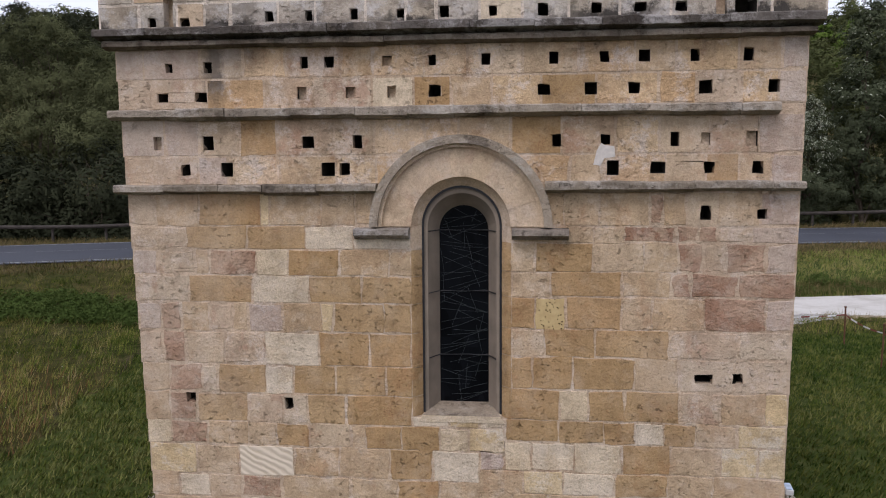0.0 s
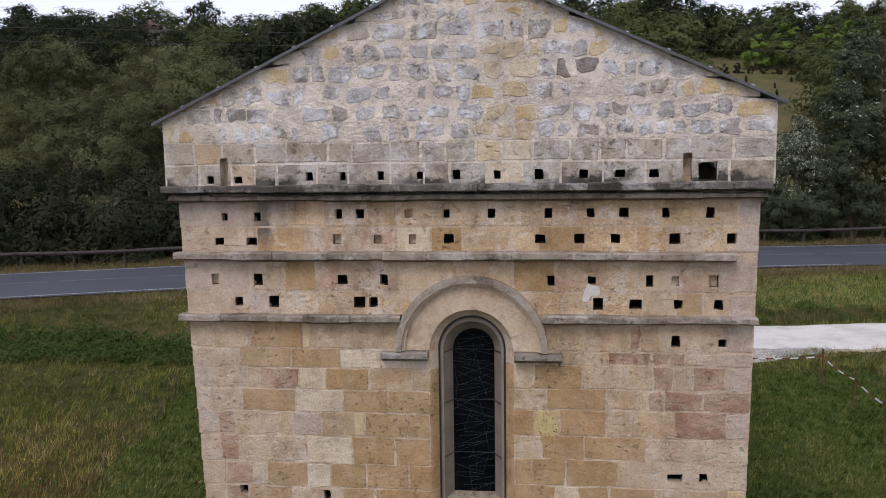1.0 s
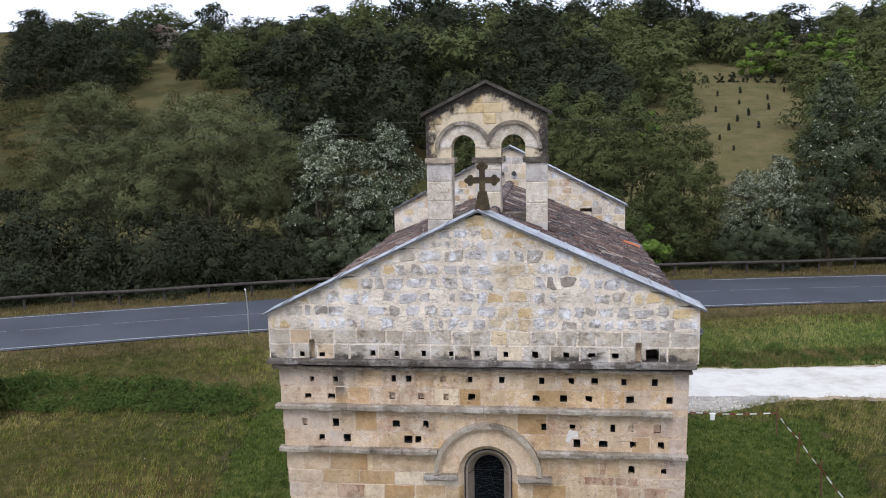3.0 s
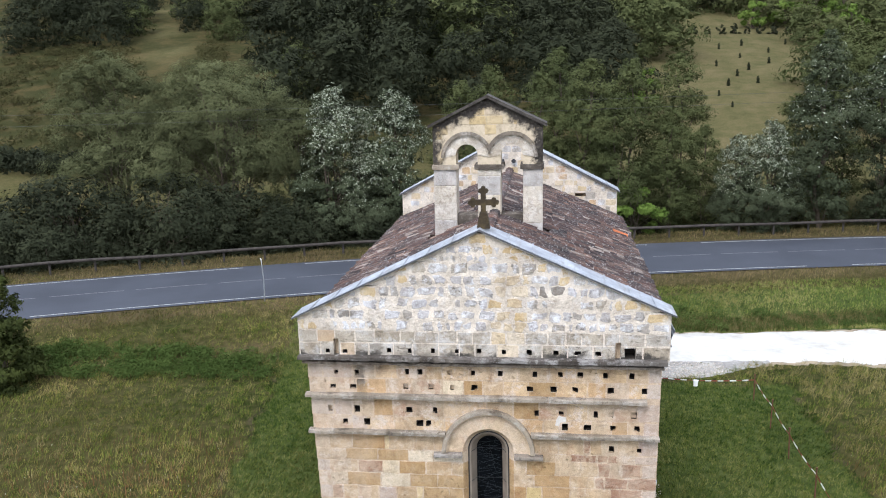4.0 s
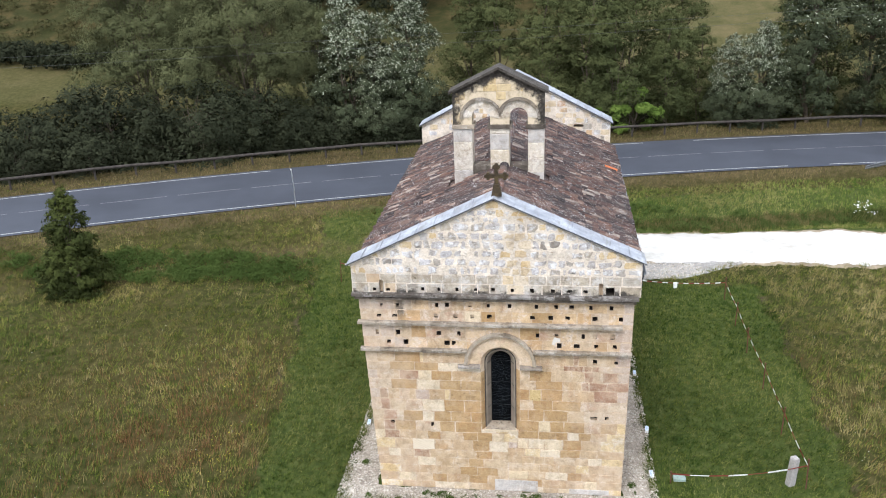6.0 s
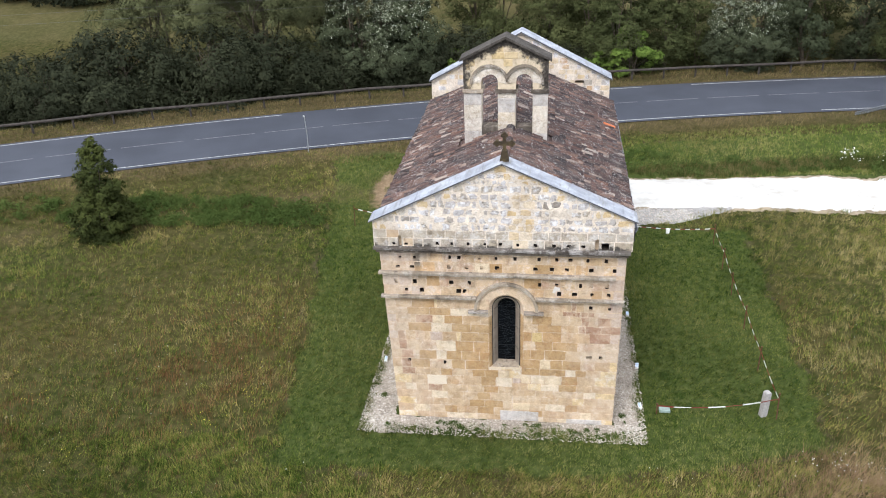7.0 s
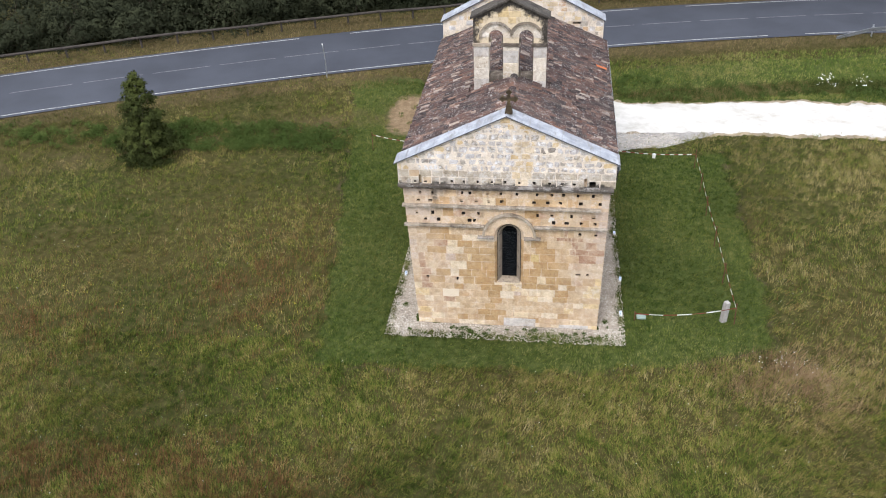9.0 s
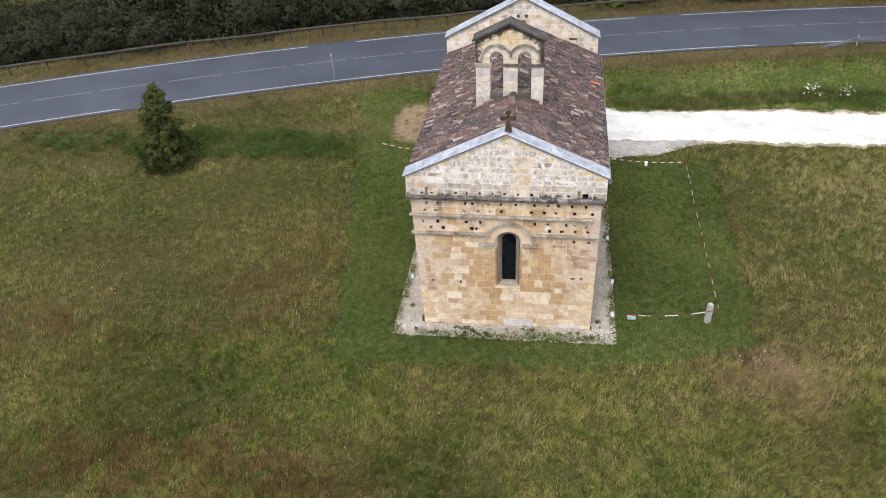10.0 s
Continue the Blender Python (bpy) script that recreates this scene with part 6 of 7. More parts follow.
def crown_blobs(rs, h0, h1, rx_, n, rr=(0.14, 0.3), shape="round"):
    out = []
    for i in range(n):
        f = rs.rand()
        a = rs.uniform(0, 6.28)
        if shape == "cone":
            f = f ** 1.3
            prof = 0.95 * (1 - f) ** 0.75 * min(1, 0.6 + 3 * f) + 0.05
        elif shape == "egg":
            prof = (1 - f) ** 0.62 * min(1, 0.55 + 1.6 * f) + 0.06
        elif shape == "spire":
            prof = math.sin(math.pi * min(1, 0.12 + f * 0.9)) ** 0.6
        else:
            prof = math.sin(math.pi * min(1, 0.26 + 0.70 * f)) ** 0.6
        q = rs.uniform(0.35, 1.0) * prof * rx_
        r = rx_ * rs.uniform(*rr) * (0.55 + 0.45 * prof)
        out.append((q * math.cos(a), q * math.sin(a), h0 + (h1 - h0 - r * 0.6) * f, r))
    return out


def make_tree(name, h, rx_, leaves, size, mat, seed_, label, cat="tree", h0=0.18, shape="round", blobs=34, stems=1, trunk_r=None, rr=(0.14, 0.3), flat=0.2, per=26, form=0.55, tight=0.2, narrow=0.55, pale_leaf=0.0):
    rs = np.random.RandomState(seed_)
    tree = tagged(empty(name), label, cat)
    B = crown_blobs(rs, h * h0, h, rx_, blobs, rr, shape)
    tr_ = trunk_r or 0.028 * h
    lb = bmesh.new()
    for s in range(stems):
        bm = bmesh.new()
        ox, oy = (rs.uniform(-0.25, 0.25) * rx_, rs.uniform(-0.25, 0.25) * rx_) if stems > 1 else (0, 0)
        pts = [(ox * f * 1.5, oy * f * 1.5, f * h * 0.85) if stems == 1 else (ox * (0.4 + 1.4 * f), oy * (0.4 + 1.4 * f), f * h * 0.8) for f in (0, 0.25, 0.5, 0.75, 1)]
        pts = [(a + rs.normal(0, 0.02) * h * (k > 0), b + rs.normal(0, 0.02) * h * (k > 0), z) for k, (a, b, z) in enumerate(pts)]
        tube(bm, pts, [tr_ * f for f in (1.15, 0.85, 0.6, 0.35, 0.1)], 7)
        for b_ in B[s::stems][: 9 if stems > 1 else 14]:
            k = min(3, max(0, int(4 * (b_[2] / h - 0.12))))
            st = Vector(pts[k])
            en = Vector(b_[:3])
            mid = st.lerp(en, 0.5) + Vector((0, 0, 0.06 * h))
            tube(lb, [st, mid, en], [tr_ * 0.35, tr_ * 0.22, tr_ * 0.06], 5)
        part("trunk", bm, BARK, tree)
    part("branchwork", lb, BARK, tree)["kind"] = "stuff"
    V, F = leaf_cloud(rs, B, leaves, size, flat, form=form, per=per, tight=tight, narrow=narrow)
    me = mesh_np("crown", V, F)
    if pale_leaf:      # paler leaves, more of them towards the crown's top
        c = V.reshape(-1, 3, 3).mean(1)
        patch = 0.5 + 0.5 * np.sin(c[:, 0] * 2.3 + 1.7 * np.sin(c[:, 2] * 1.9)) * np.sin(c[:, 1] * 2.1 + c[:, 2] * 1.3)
        odds = pale_leaf * smooth((c[:, 2] / h - 0.28) / 0.6) * (0.35 + patch)
        me.attributes.new("pale_leaf", "FLOAT", "POINT").data.foreach_set("value", np.repeat((rs.rand(leaves) < odds).astype(np.float32), 3))
    link("crown", me, mat, tree)
    return tree


def place(tree, x, y, turn=0.0, scale=1.0, sink=0.1):
    m = Matrix.Translation((x, y, float(height(x, y)) - sink)) @ Matrix.Rotation(turn, 4, "Z") @ Matrix.Scale(scale, 4)
    return m


def stand(tree, spots):
    """The tree at the first spot, copies at the others: (x, y, turn, scale)."""
    x, y, a, s = spots[0]
    for x2, y2, a2, s2 in spots[1:]:
        c = copy_thing(tree, Matrix.Identity(4))
        c.matrix_basis = place(c, x2, y2, a2, s2)
    tree.matrix_basis = place(tree, x, y, a, s)


willow = make_tree("willow", 11.0, 4.8, 76000, 0.058, WILLOW, 1, "broad olive green willow with many stems beside the road", stems=6, h0=0.34, blobs=60, trunk_r=0.10, rr=(0.26, 0.40), flat=0.25, tight=0.2, narrow=0.36)
stand(willow, [(-18.4, 35.6, 0.3, 1.03)])
willow = make_tree("willow", 11.2, 3.3, 50000, 0.058, WILLOW, 21, "tall olive green willow with an open foot beside the road", stems=5, h0=0.28, blobs=50, trunk_r=0.09, rr=(0.28, 0.44), flat=0.25, tight=0.2, narrow=0.36)
stand(willow, [(-25.6, 35.6, 0.9, 1.07), (-14.4, 36.2, 5.0, 0.80), (-22.4, 37.6, 3.2, 0.9)])
silver = make_tree("silver_poplar", 10.0, 2.5, 38000, 0.058, SILVER, 2, "silver-leaved white poplar with paler leaves towards its top", stems=3, h0=0.0, blobs=80, shape="spire", trunk_r=0.11, rr=(0.28, 0.48), tight=0.18, flat=0.3, pale_leaf=0.38)
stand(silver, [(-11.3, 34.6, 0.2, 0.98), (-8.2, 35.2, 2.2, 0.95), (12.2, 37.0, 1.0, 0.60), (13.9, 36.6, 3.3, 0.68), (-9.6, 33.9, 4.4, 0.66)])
grey_poplar = make_tree("grey_poplar", 12.0, 1.9, 22000, 0.062, SILVER, 7, "tall grey-green poplar with a few pale leaves", stems=1, h0=0.06, blobs=64, shape="spire", trunk_r=0.13, rr=(0.3, 0.52), flat=0.3, pale_leaf=0.07)
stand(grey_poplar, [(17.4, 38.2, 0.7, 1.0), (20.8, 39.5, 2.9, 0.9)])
poplar = make_tree("poplar", 11.0, 2.3, 19000, 0.062, POPLAR, 3, "slender green poplar with an uneven crown", h0=0.02, blobs=80, shape="spire", trunk_r=0.10, rr=(0.26, 0.46), flat=0.3)
stand(poplar, [(-2.5, 40, 0, 0.98), (0.7, 38.5, 1, 0.93), (3.6, 37.8, 2, 1.0), (6.2, 39.5, 3, 1.0), (9.4, 42, 4, 0.98), (23.8, 38.5, 1.5, 1.05), (27.5, 39.5, 2.5, 1.0), (5.0, 36.0, 5.5, 0.8), (8.4, 37.5, 0.7, 0.72), (31.5, 38, 3.9, 1.05), (-4.6, 42, 3.4, 0.85), (10.6, 39, 2.2, 0.62), (22.5, 36.5, 4.6, 0.62), (26, 43, 1.1, 1.05), (30, 44, 2.9, 1.0), (35, 40, 0.2, 1.0), (39, 42, 1.7, 1.05), (1.8, 43.5, 2.6, 1.0), (16.4, 40.5, 0.9, 0.78), (19.3, 41.5, 4.1, 0.95)])
bush = make_tree("bush", 3.2, 1.7, 6000, 0.075, BRIGHT, 4, "bright green leafy bush behind the guard rail", "bush", h0=0.02, blobs=22, stems=3, trunk_r=0.04)
stand(bush, [(6.1, 35.3, 0, 1.05), (3.9, 35.0, 2, 0.6), (26, 36, 1, 0.7), (-5.2, 35.6, 3, 0.8)])
hedge = make_tree("shrub", 3.0, 2.4, 5600, 0.058, OAK, 5, "dark green roadside shrub", "bush", h0=0.0, blobs=40, rr=(0.24, 0.40), stems=3, trunk_r=0.04)
sr2 = random.Random(8)
spots = []
for i in range(26):
    x = -40 + i * 3.0 + sr2.uniform(-0.8, 0.8)
    spots.append((x, float(road_near(x)) + (ROAD_W + 4.2 + sr2.uniform(0, 3)) * 1.03, sr2.uniform(0, 6), sr2.uniform(0.5, 0.95) * (0.55 if 4 < x < 24 else 0.85)))
for i in range(34):      # undergrowth between the stems of the roadside trees
    x = -46 + i * 1.5 + sr2.uniform(-0.6, 0.6)
    if x < -3:
        spots.append((x, float(road_near(x)) + ROAD_W + 5.6 + 0.12 * max(0, -18 - x) + sr2.uniform(0, 3.0), sr2.uniform(0, 6), sr2.uniform(0.45, 1.0) * (1.7 if x < -12 else 1.2)))
stand(hedge, spots)
young = make_tree("young_oak", 4.6, 1.6, 15000, 0.055, YOUNGOAK, 6, "small dense dark green tree standing in the meadow", h0=0.02, blobs=190, shape="cone", trunk_r=0.07, rr=(0.14, 0.24), per=14, tight=0.3, form=0.2)
stand(young, [(-18.0, 11.6, 0.4, 1.0)])


def forest(name, spots, mat, n, size, seed_, label):
    """Far woods: many crowns in one mesh."""
    rs = np.random.RandomState(seed_)
    protos = []
    for i in range(5):
        protos.append(leaf_cloud(rs, crown_blobs(rs, 0.02, 1.0, 0.40, 34, (0.30, 0.52)), n, size, 0.3, form=0.8, per=30, tight=0.2, core=0.08, inner=2.4))
    V, F, c = [], [], 0
    for x, y, s, w in spots:
        v, f = protos[rs.randint(5)]
        a = rs.uniform(0, 6.28)
        R = np.array([[math.cos(a), -math.sin(a), 0], [math.sin(a), math.cos(a), 0], [0, 0, 1]])
        k = np.array([w * rs.uniform(0.9, 1.3), w * rs.uniform(0.9, 1.3), s])
        V.append((v * k) @ R.T + np.array([x, y, float(height(x, y)) - 0.4]))
        F.append(f + c)
        c += len(v)
    return tagged(link(name, mesh_np(name, np.concatenate(V), np.concatenate(F)), mat), label, "woods", kind="stuff")


fr2 = random.Random(77)
dark_spots, mid_spots = [], []
yy = 56.0
while yy < 152:
    xx = -130.0
    while xx < 110:
        x, y = xx + fr2.uniform(-2, 2), yy + fr2.uniform(-2.5, 2.5)
        xx += 6.2
        pasture = x < -0.28 * y - 8 and y < min(98, 87 + 0.85 * max(0, x + 67)) and x > -75
        lane = abs(x - (-42 - (y - 80) * 0.42)) < 2.8 and y < 130
        orchard = 11.2 + 0.10 * (y - 60) < x < 21.5 + 0.22 * (y - 60) and y < 98
        if pasture or lane or orchard or (y < 60 and x < 12) or abs(x + 4) > 0.56 * (y + 25):
            continue
        s = fr2.uniform(6.5, 11.5) if y > 75 else fr2.uniform(5.0, 8.5)
        crest = 6.5 + (y - 10) * (0.181 - 0.00012 * x) + fr2.uniform(-2.4, 2.2) + 2.2 * math.sin(x / 9.0 + 0.6) * math.sin(x / 23.0)
        wide = s
        s = min(s, max(3.6, crest - float(height(x, y))))
        (mid_spots if (fr2.random() < 0.3 or (x > 8 and y < 110)) else dark_spots).append((x, y, s, max(s, 0.8 * wide)))
    yy += 7.0
forest("far_woods", dark_spots, OAK, 2900, 0.0185, 1, "dark green wooded hillside")
forest("far_woods_light", mid_spots, POPLAR, 2900, 0.0185, 2, "lighter green trees on the hillside")


# ---- roadside things ----
def guard_rail():
    g = tagged(empty("guard_rail"), "weathered brown timber guard rail on wooden posts", "guard rail")
    xs = np.arange(-70, 70, 2.0)
    f = off(ROAD_W + 1.75)
    P = [(float(x), float(f(x)), float(height(x, f(x)))) for x in xs]
    for a, b in zip(P, P[1:]):
        bm = bmesh.new()
        tube(bm, [(a[0], a[1] - 0.1, a[2] + 0.66), (b[0], b[1] - 0.1, b[2] + 0.66)], 0.08, 8)
        part("rail", bm, WOODRAIL, g)
    for p in P:
        bm = bmesh.new()
        tube(bm, [(p[0], p[1], p[2] - 0.2), (p[0], p[1], p[2] + 0.68)], 0.06, 7)
        part("post", bm, WOODRAIL, g)


guard_rail()


def road_pole(x, y):
    p = tagged(empty("marker_pole", (x, y, float(height(x, y)))), "thin grey metal marker pole on the road verge", "pole")
    bm = bmesh.new()
    tube(bm, [(0, 0, -0.1), (0.02, 0, 1.0), (-0.03, 0, 1.9)], 0.022, 8)
    part("shaft", bm, STEEL, p)
    bm = bmesh.new()
    tube(bm, [(-0.03, 0, 1.9), (-0.05, -0.02, 1.98)], 0.03, 8)
    part("cap", bm, WHITEP, p)


road_pole(-11.25, 20.1)


RAILST = plain("dull_galvanised_steel", (0.20, 0.21, 0.22), 0.75, 0.1)


def crash_barrier():
    b = tagged(empty("crash_barrier"), "ramped galvanised steel crash barrier end", "crash barrier")
    sec = [(0, 0.24), (0.05, 0.20), (0.0, 0.145), (0.05, 0.09), (0.05, 0.045), (0, 0.0)]
    path = [(x, float(off(-0.75)(x)), z) for x, z in ((17.4, -0.12), (19.4, 0.34), (21.4, 0.36), (25.4, 0.36), (29.4, 0.36), (40, 0.36))]
    bm = bmesh.new()
    loops = [[bm.verts.new((x, y - o, float(height(x, y)) + z + q)) for o, q in sec] for x, y, z in path]
    for p, q in zip(loops, loops[1:]):
        for i in range(5):
            bm.faces.new((p[i], p[i + 1], q[i + 1], q[i]))
    bmesh.ops.solidify(bm, geom=bm.faces[:], thickness=0.006)
    part("beam", bm, RAILST, b)
    for x, y, z in path[1:]:
        h = float(height(x, y))
        part("post", box_bm((x - 0.03, y + 0.01, h - 0.2), (x + 0.03, y + 0.09, h + 0.7), 0.005), STEEL, b)


crash_barrier()


def tape_line(a, b, sag, group, each=0.0):
    """Red and white tape between two points; each coloured stretch is a part."""
    t = tagged(empty("barrier_tape"), "red and white barrier tape sagging between stakes", "tape", group)
    A, B = Vector(a), Vector(b)
    n = max(2, round((B - A).length / 0.5)) if (B - A).length > 2.6 else max(2, round((B - A).length / 0.38))
    if each:
        n = round((B - A).length / each)
    for i in range(n):
        f0, f1 = i / n, (i + 1) / n
        p, q = A.lerp(B, f0), A.lerp(B, f1)
        p.z -= sag * 4 * f0 * (1 - f0)
        q.z -= sag * 4 * f1 * (1 - f1)
        bm = bmesh.new()
        d = Vector((0.006, 0.006, 0.014 + 0.005 * math.sin(i * 2.3)))
        vs = [bm.verts.new(v) for v in (p - d, q - d, q + d, p + d)]
        bm.faces.new(vs)
        bmesh.ops.solidify(bm, geom=bm.faces[:], thickness=0.004)
        part("stretch", bm, WHITEP if i % 2 else REDP, t, "white stretch" if i % 2 else "red stretch")


def stake(x, y, h, lean=0.0):
    bm = bmesh.new()
    tube(bm, [(0, 0, -0.1), (lean, 0, h)], 0.018, 6)
    bmesh.ops.create_cone(bm, cap_ends=True, segments=8, radius1=0.03, radius2=0.03, depth=0.03, matrix=pose(lean, 0, h, 0, 0, 0))
    ob = part("fence_stake", bm, IRON)
    ob.location = (x, y, float(height(x, y)))
    return tagged(ob, "thin rusty iron fence stake", "stake", "fence stakes")


STAKES = ((7.73, 12.1), (7.7, 9.86), (7.7, 7.84), (7.72, 5.56), (7.67, 3.05), (7.73, 0.67))
tops = []
for i, (x, y) in enumerate(STAKES):
    stake(x, y, 0.9, 0.03 * math.sin(i * 2.1))
    tops.append((x + 0.03 * math.sin(i * 2.1), y, float(height(x, y)) + 0.72))
for a, b in zip(tops, tops[1:]):
    tape_line(a, b, 0.06, "barrier tapes")
stake(4.36, 0.64, 0.36)
stake(-7.35, 13.1, 0.95, 0.02)
tape_line(tops[-1], (4.36, 0.64, 0.3), 0.17, "barrier tapes")
tape_line(tops[0], (3.5, 12.3, 0.8), 0.14, "barrier tapes", 0.19)
tape_line((-7.33, 13.1, 0.85), (-3.7, 12.4, 0.8), 0.14, "barrier tapes", 0.2)
bm = bmesh.new()
add_box(bm, (-0.07, -0.05, -0.12), (0.07, 0.05, 0.1), 0.03)
tagged(part("paper_tag", bm, WHITEP), "crumpled white tag hanging from the tape", "tag").location = (5.9, 12.2, 0.52)
bm = bmesh.new()
add_box(bm, (-0.16, -0.1, 0), (0.16, 0.1, 0.09), 0.02)
tagged(part("meter_cover", bm, plain("grey_green_plastic", (0.25, 0.32, 0.28), 0.6)), "grey-green plastic cover beside a stake", "cover").location = (4.6, 0.78, 0.02)

bm = bmesh.new()
prism(bm, [(-0.10, 0), (0.10, 0), (0.095, 0.82), (0.07, 0.86), (-0.07, 0.86), (-0.095, 0.82)], -0.085, 0.085)
bmesh.ops.bevel(bm, geom=bm.edges[:], offset=0.012, segments=1, affect="EDGES")
ob = part("stone_post", bm, GRANITE)
ob.matrix_world = pose(7.38, 0.84, -0.03, 2, 2, 25)
tagged(ob, "squat grey granite marker post leaning in the lawn", "stone post")


def ground_spot(x, y, turn):
    s = tagged(empty("ground_spotlight", (x, y, 0.03)), "white and blue ground spotlight set in the gravel", "spotlight", "ground spotlights")
    part("housing", box_bm((-0.05, -0.13, 0), (0.05, 0.13, 0.07), 0.01), WHITEP, s)
    part("lens", box_bm((-0.04, -0.11, 0.071), (0.04, 0.11, 0.08), 0.004), plain("pale_blue_glass", (0.45, 0.55, 0.7), 0.2), s, "pale blue glass")
    s.rotation_euler.z = turn


for x, y, a in ((-4.05, 2.8, 0.1), (3.98, 3.0, -0.1), (3.9, 6.2, 0.0), (3.9, 0.9, 0.05)):
    ground_spot(x, y, a)


# ---- brambles, weeds, flowers ----
def leafy(name, pts, n, size, mat, label, cat, r=(0.18, 0.4)):
    """Low leaf mounds along points on the ground, in one mesh."""
    rs = np.random.RandomState(len(pts) * 7 + n)
    B = [(x, y, float(height(x, y)) + h * 0.45, rs.uniform(*r)) for x, y, h in pts]
    V, F = leaf_cloud(rs, B, n, size, 0.6, 0.7)
    return tagged(link(name, mesh_np(name, V, F), mat), label, cat, kind="stuff")


wr3 = random.Random(19)
band = []
for i in range(210):
    x = -8.6 - 9.5 * wr3.random() ** 0.8
    band.append((x, 13.9 + 0.06 * (x + 13) + wr3.uniform(-1.2, 1.2), wr3.uniform(0.15, 0.5)))
for i in range(70):
    x = wr3.uniform(-27, -17)
    band.append((x, 13.4 + 0.1 * (x + 17) + wr3.uniform(-1.0, 1.0), wr3.uniform(0.1, 0.4)))
leafy("brambles", band, 40000, 0.032, BRAMBLE, "low green bramble thicket along the old ditch", "brambles")
ditch = [(wr3.uniform(4.5, 34), wr3.uniform(20.2, 21.8), wr3.uniform(0.1, 0.4)) for i in range(150)]
leafy("ditch_weeds", ditch, 20000, 0.032, BRAMBLE, "rank green weeds in the ditch beside the track", "weeds", (0.15, 0.35))
foot = []
for i in range(60):
    foot.append((wr3.uniform(-2.4, 3.4), -0.2 - abs(wr3.gauss(0, 0.22)), wr3.uniform(0.02, 0.09)))
foot += [(4.75 + wr3.uniform(-0.15, 0.15), 2.5 + wr3.uniform(-0.15, 0.15), 0.1) for i in range(5)] + [(-3.75, 0.9, 0.1), (3.35, 0.4, 0.15), (3.4, 0.1, 0.1), (-3.4, -0.5, 0.1)]
leafy("wall_weeds", foot, 7000, 0.016, BRAMBLE, "small weeds growing at the foot of the wall", "weeds", (0.04, 0.11))
VERGEG = blade_mat("green_verge_blades", [(0.3, (0.06, 0.095, 0.018)), (0.5, (0.125, 0.165, 0.035)), (0.68, (0.195, 0.205, 0.055)), (0.9, (0.27, 0.235, 0.095))])
x, y = seed(95000, 4.0, 36, 19.9, 27.6, 7, 0.08)
k = (road_off(x, y) < -2.2) & (road_off(x, y) > -5.2) | ((y > 19.9) & (road_off(x, y) < -6.4))
x, y = x[k], y[k]
blades("verge_lawn", x, y, npr.uniform(0.06, 0.2, len(x)), npr.uniform(0.014, 0.03, len(x)), npr.uniform(0.2, 0.9, len(x)), VERGEG, "bright green grass between the ditch and the road")
x, y = seed(40000, 4.5, 34, 20.0, 22.6, 6, 0.08)
k = np.abs(road_off(x, y) + 5.8) < 0.75
x, y = x[k], y[k]
RANK = blade_mat("rank_ditch_blades", [(0.3, (0.028, 0.045, 0.01)), (0.52, (0.07, 0.085, 0.022)), (0.72, (0.12, 0.105, 0.04)), (0.92, (0.19, 0.15, 0.07))])
blades("ditch_grass", x, y, npr.uniform(0.15, 0.42, len(x)), npr.uniform(0.012, 0.026, len(x)), npr.uniform(0.1, 0.5, len(x)), RANK, "tall grass in the ditch beside the track")


def flower_heads(name, x, y, h, s, mat, label):
    n = len(x)
    z = height(x, y) + h
    c = np.stack([x, y, z], -1)
    k = 6
    a = np.arange(k) * 2 * np.pi / k
    ring = np.stack([np.cos(a), np.sin(a), 0.15 * np.cos(3 * a)], -1)
    V = c[:, None] + ring[None] * s[:, None, None]
    F = np.arange(k * n).reshape(n, k)
    return tagged(link(name, mesh_np(name, V.reshape(-1, 3), F), mat), label, "flowers", kind="stuff")


PETAL = plain("white_petals", (0.75, 0.75, 0.70), 0.7, 0, 0.08)
YELP = plain("yellow_petals", (0.55, 0.48, 0.04), 0.7, 0, 0.15)
x, y = npr.uniform(-26, 16, 900), npr.uniform(-9, 9, 900)
k = clear(x, y) & (lawn_zone(x, y) < 0.4)
flower_heads("meadow_flowers", x[k], y[k], npr.uniform(0.2, 0.35, k.sum()), npr.uniform(0.006, 0.012, k.sum()), PETAL, "scattered small white meadow flowers")
cx, cy = npr.uniform(-22, -6, 13), npr.uniform(-5, 7, 13)
x, y = np.repeat(cx, 16) + npr.normal(0, 0.3, 208), np.repeat(cy, 16) + npr.normal(0, 0.3, 208)
flower_heads("yellow_flowers", x, y, npr.uniform(0.2, 0.4, 208), npr.uniform(0.008, 0.016, 208), YELP, "patches of small yellow meadow flowers")
x, y = 8.9 + npr.normal(0, 0.5, 40), -1.7 + npr.normal(0, 0.35, 40)
flower_heads("white_daisies", x, y, npr.uniform(0.3, 0.5, 40), npr.uniform(0.009, 0.016, 40), PETAL, "group of white daisies in the dry grass")
x = np.concatenate([15.5 + npr.normal(0, 0.3, 40), 17.2 + npr.normal(0, 0.3, 22)])
y = np.concatenate([21.1 + npr.normal(0, 0.22, 40), 20.9 + npr.normal(0, 0.2, 22)])
flower_heads("white_umbels", x, y, npr.uniform(0.5, 1.1, 62), npr.uniform(0.022, 0.04, 62), PETAL, "tall white umbel flowers beside the ditch")


# ---- hillside ----
def sapling(x, y, h):
    t = make_tree("cypress_sapling", h * 0.62, h * 0.10, 520, 0.05, OAK, int(x * 10), "small dark columnar sapling in the pasture", h0=0.03, shape="egg", blobs=40, trunk_r=0.03, rr=(0.5, 0.9))
    stand(t, [(x, y, 0, 1)])
    t["group"] = "pasture saplings"
    return t


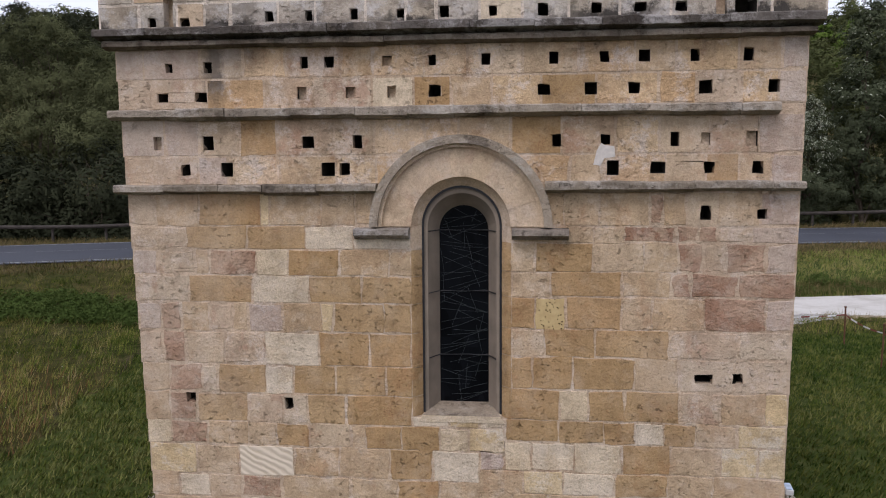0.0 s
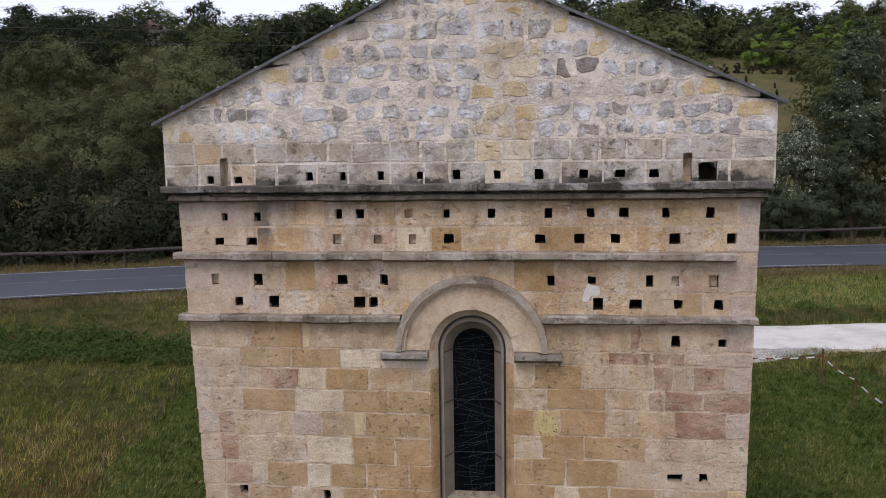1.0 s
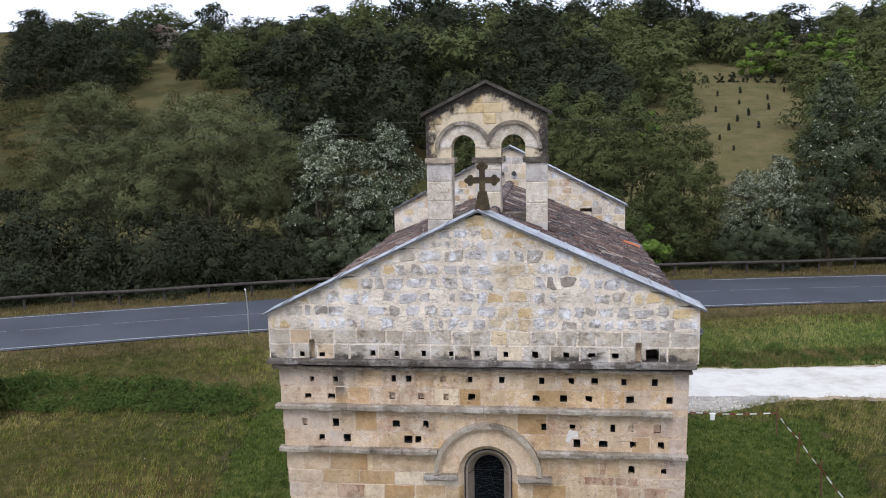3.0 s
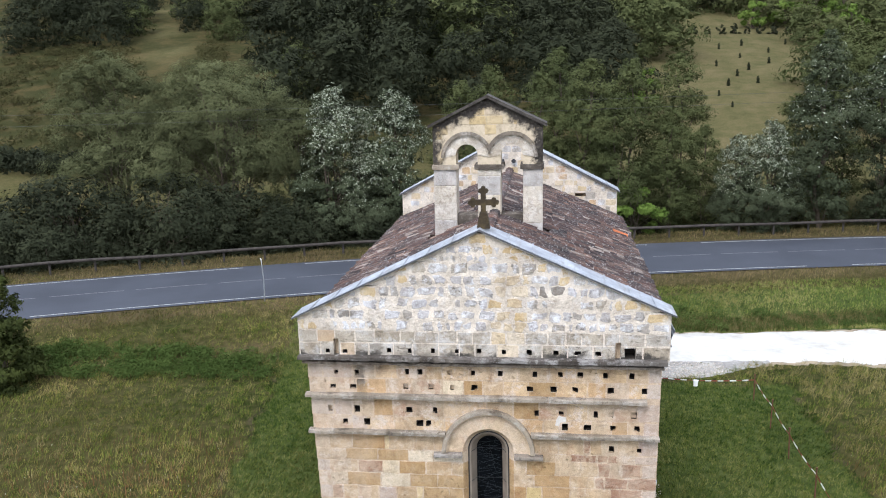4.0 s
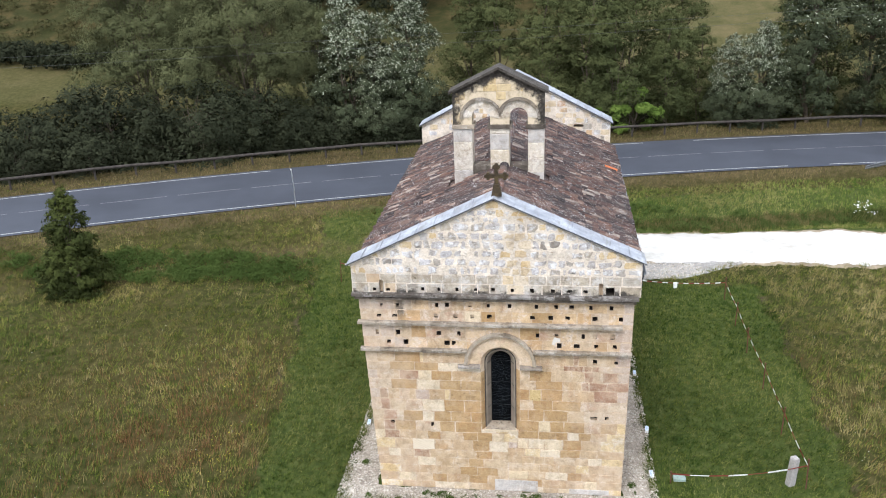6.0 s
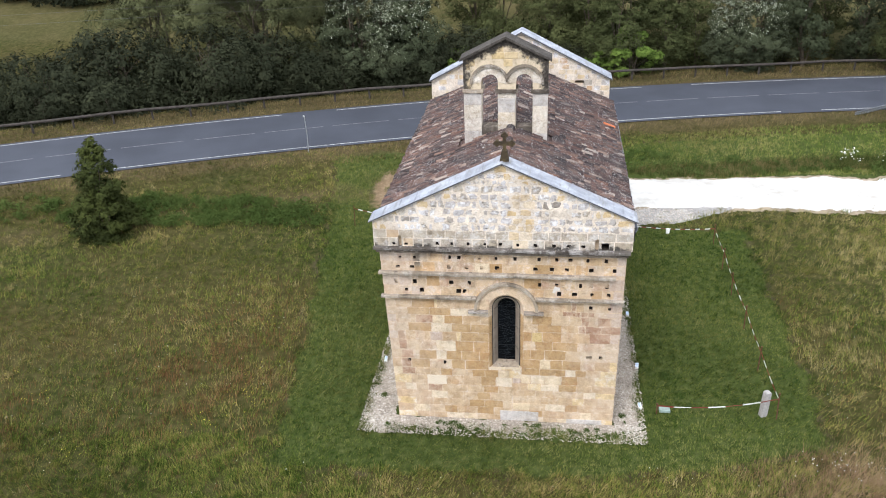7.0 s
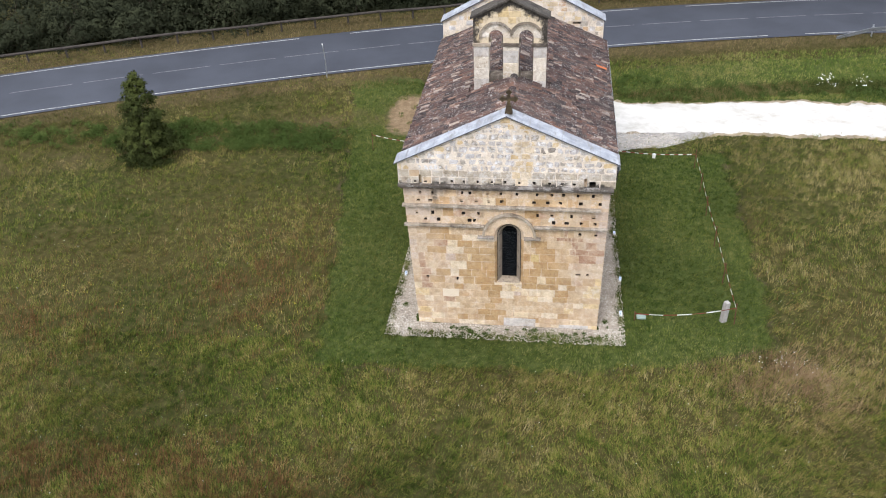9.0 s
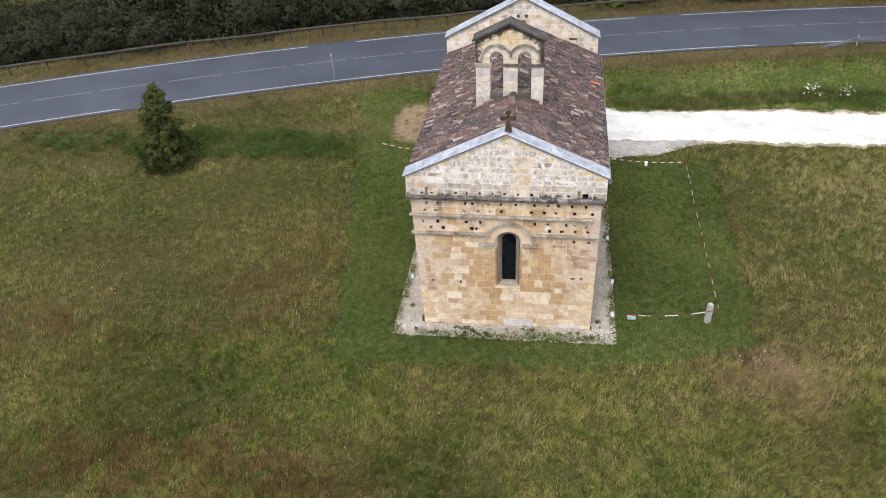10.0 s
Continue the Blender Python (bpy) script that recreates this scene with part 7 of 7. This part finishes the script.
sp0 = sapling(17.9, 69.4, 1.2)
for x, y, s2 in ((18.0, 76.4, 0.9), (19.3, 72.5, 1.0), (20.8, 74.6, 1.1), (21.0, 79.8, 0.8), (16.5, 66.4, 0.8), (20.7, 70.0, 1.0), (17.1, 63.3, 0.7), (23.4, 77.5, 1.0), (24.6, 83.0, 0.9), (22.4, 86, 1.1), (19.6, 84, 0.9), (27.6, 88, 0.9)):
    c = copy_thing(sp0, Matrix.Identity(4))
    c.matrix_basis = place(c, x, y, s2 * 5, s2)
row = [(15 + i * 1.6, 92 + 0.25 * i) for i in range(12)]
hd = make_tree("clipped_shrub", 1.15, 0.7, 500, 0.09, OAK, 15, "dark round shrub in a row across the pasture", "bush", h0=0.0, blobs=10, trunk_r=0.04)
stand(hd, [(x, y, i, 0.8 + 0.3 * (i % 3) / 2) for i, (x, y) in enumerate(row)])
bright = make_tree("young_ash", 6.0, 2.6, 2600, 0.16, BRIGHT, 16, "light green young tree on the hillside", h0=0.1, blobs=30)
stand(bright, [(30, 99, 0, 0.9), (34.5, 101, 1, 0.8), (37.5, 100, 2, 0.9), (26, 97, 3, 0.7), (9.5, 62, 4, 0.7), (33, 84, 5, 0.9)])

rs3 = random.Random(41)
hedge_pts = []
for i in range(160):
    x = rs3.uniform(-62, -33)
    hedge_pts.append((x, 51.5 - 0.12 * (x + 45) + rs3.uniform(-0.7, 0.7), rs3.uniform(0.8, 1.8)))
leafy("field_hedge", hedge_pts, 9000, 0.16, OAK, "dark hedge across the lower pasture", "hedge", (0.45, 1.3))


def far_house():
    h = tagged(empty("house", (-67.5, 138.0, float(height(-67.5, 138.0)))), "small pale house with a tiled roof at the hilltop", "house")
    h.scale = (0.62, 0.62, 0.75)
    part("wall", box_bm((-3.5, -3, -1), (3.5, 3, 3.4)), plain("pale_render", (0.38, 0.33, 0.27)), h)
    bm = bmesh.new()
    prism(bm, [(-3.9, 3.3), (3.9, 3.3), (0, 5.2)], -3.4, 3.4)
    part("roof", bm, TILE, h)
    for x in (-1.8, 1.2):
        w = part("window", box_bm((x, -3.03, 1.0), (x + 0.9, -2.9, 2.3)), DARK, h)
        part("sill", box_bm((x - 0.08, -3.1, 0.9), (x + 0.98, -2.98, 1.0)), WHITEP, w)


far_house()


WIRE = plain("dull_grey_wire", (0.075, 0.078, 0.07), 0.8)


def power_line():
    p = tagged(empty("power_line"), "two thin overhead cables on wooden poles", "power line")
    P = [(-58.0, -1.0), (62.0, 38.5)]
    tops_ = []
    for x, y in P:
        z = float(height(x, y))
        bm = bmesh.new()
        tube(bm, [(x, y, z - 0.3), (x, y, 10.6)], [0.14, 0.09], 8)
        part("pole", bm, WOODRAIL, p)
        tops_.append((x, y))
    for drop in (0.0, 0.38):
        (x0, y0), (x1, y1) = tops_
        pts = [(x0 + (x1 - x0) * f, y0 + (y1 - y0) * f, 10.45 - drop - 4.2 * f * (1 - f)) for f in np.linspace(0, 1, 25)]
        bm = bmesh.new()
        tube(bm, [tuple(map(float, q)) for q in pts], 0.0055, 4)
        part("cable", bm, WIRE, p)


power_line()

scrub = []
for i in range(620):
    y = rs3.uniform(54, 94)
    x = -0.32 * y - 10 - rs3.random() ** 1.5 * 45
    if abs(x - (-42 - (y - 80) * 0.42)) > 4:
        scrub.append((x, y, rs3.uniform(0.1, 1.2)))
SCRUB = leaf_mat("scrub_leaves", (0.035, 0.036, 0.015), (0.06, 0.058, 0.024), (0.10, 0.088, 0.038))
leafy("pasture_scrub", scrub, 80000, 0.08, SCRUB, "low olive green scrub on the old pasture", "scrub", (0.3, 1.2))
x = npr.uniform(-46, 46, 60000)
d = np.where(npr.rand(len(x)) < 0.6, npr.uniform(ROAD_W + 0.5, ROAD_W + 4, len(x)), npr.uniform(-2.5, -0.5, len(x)))
y = road_near(x) + d * 1.03
blades("verge_grass", x, y, npr.uniform(0.06, 0.24, len(x)), npr.uniform(0.014, 0.035, len(x)), npr.uniform(0.2, 0.9, len(x)), VERGE, "short dry grass on the road verges")
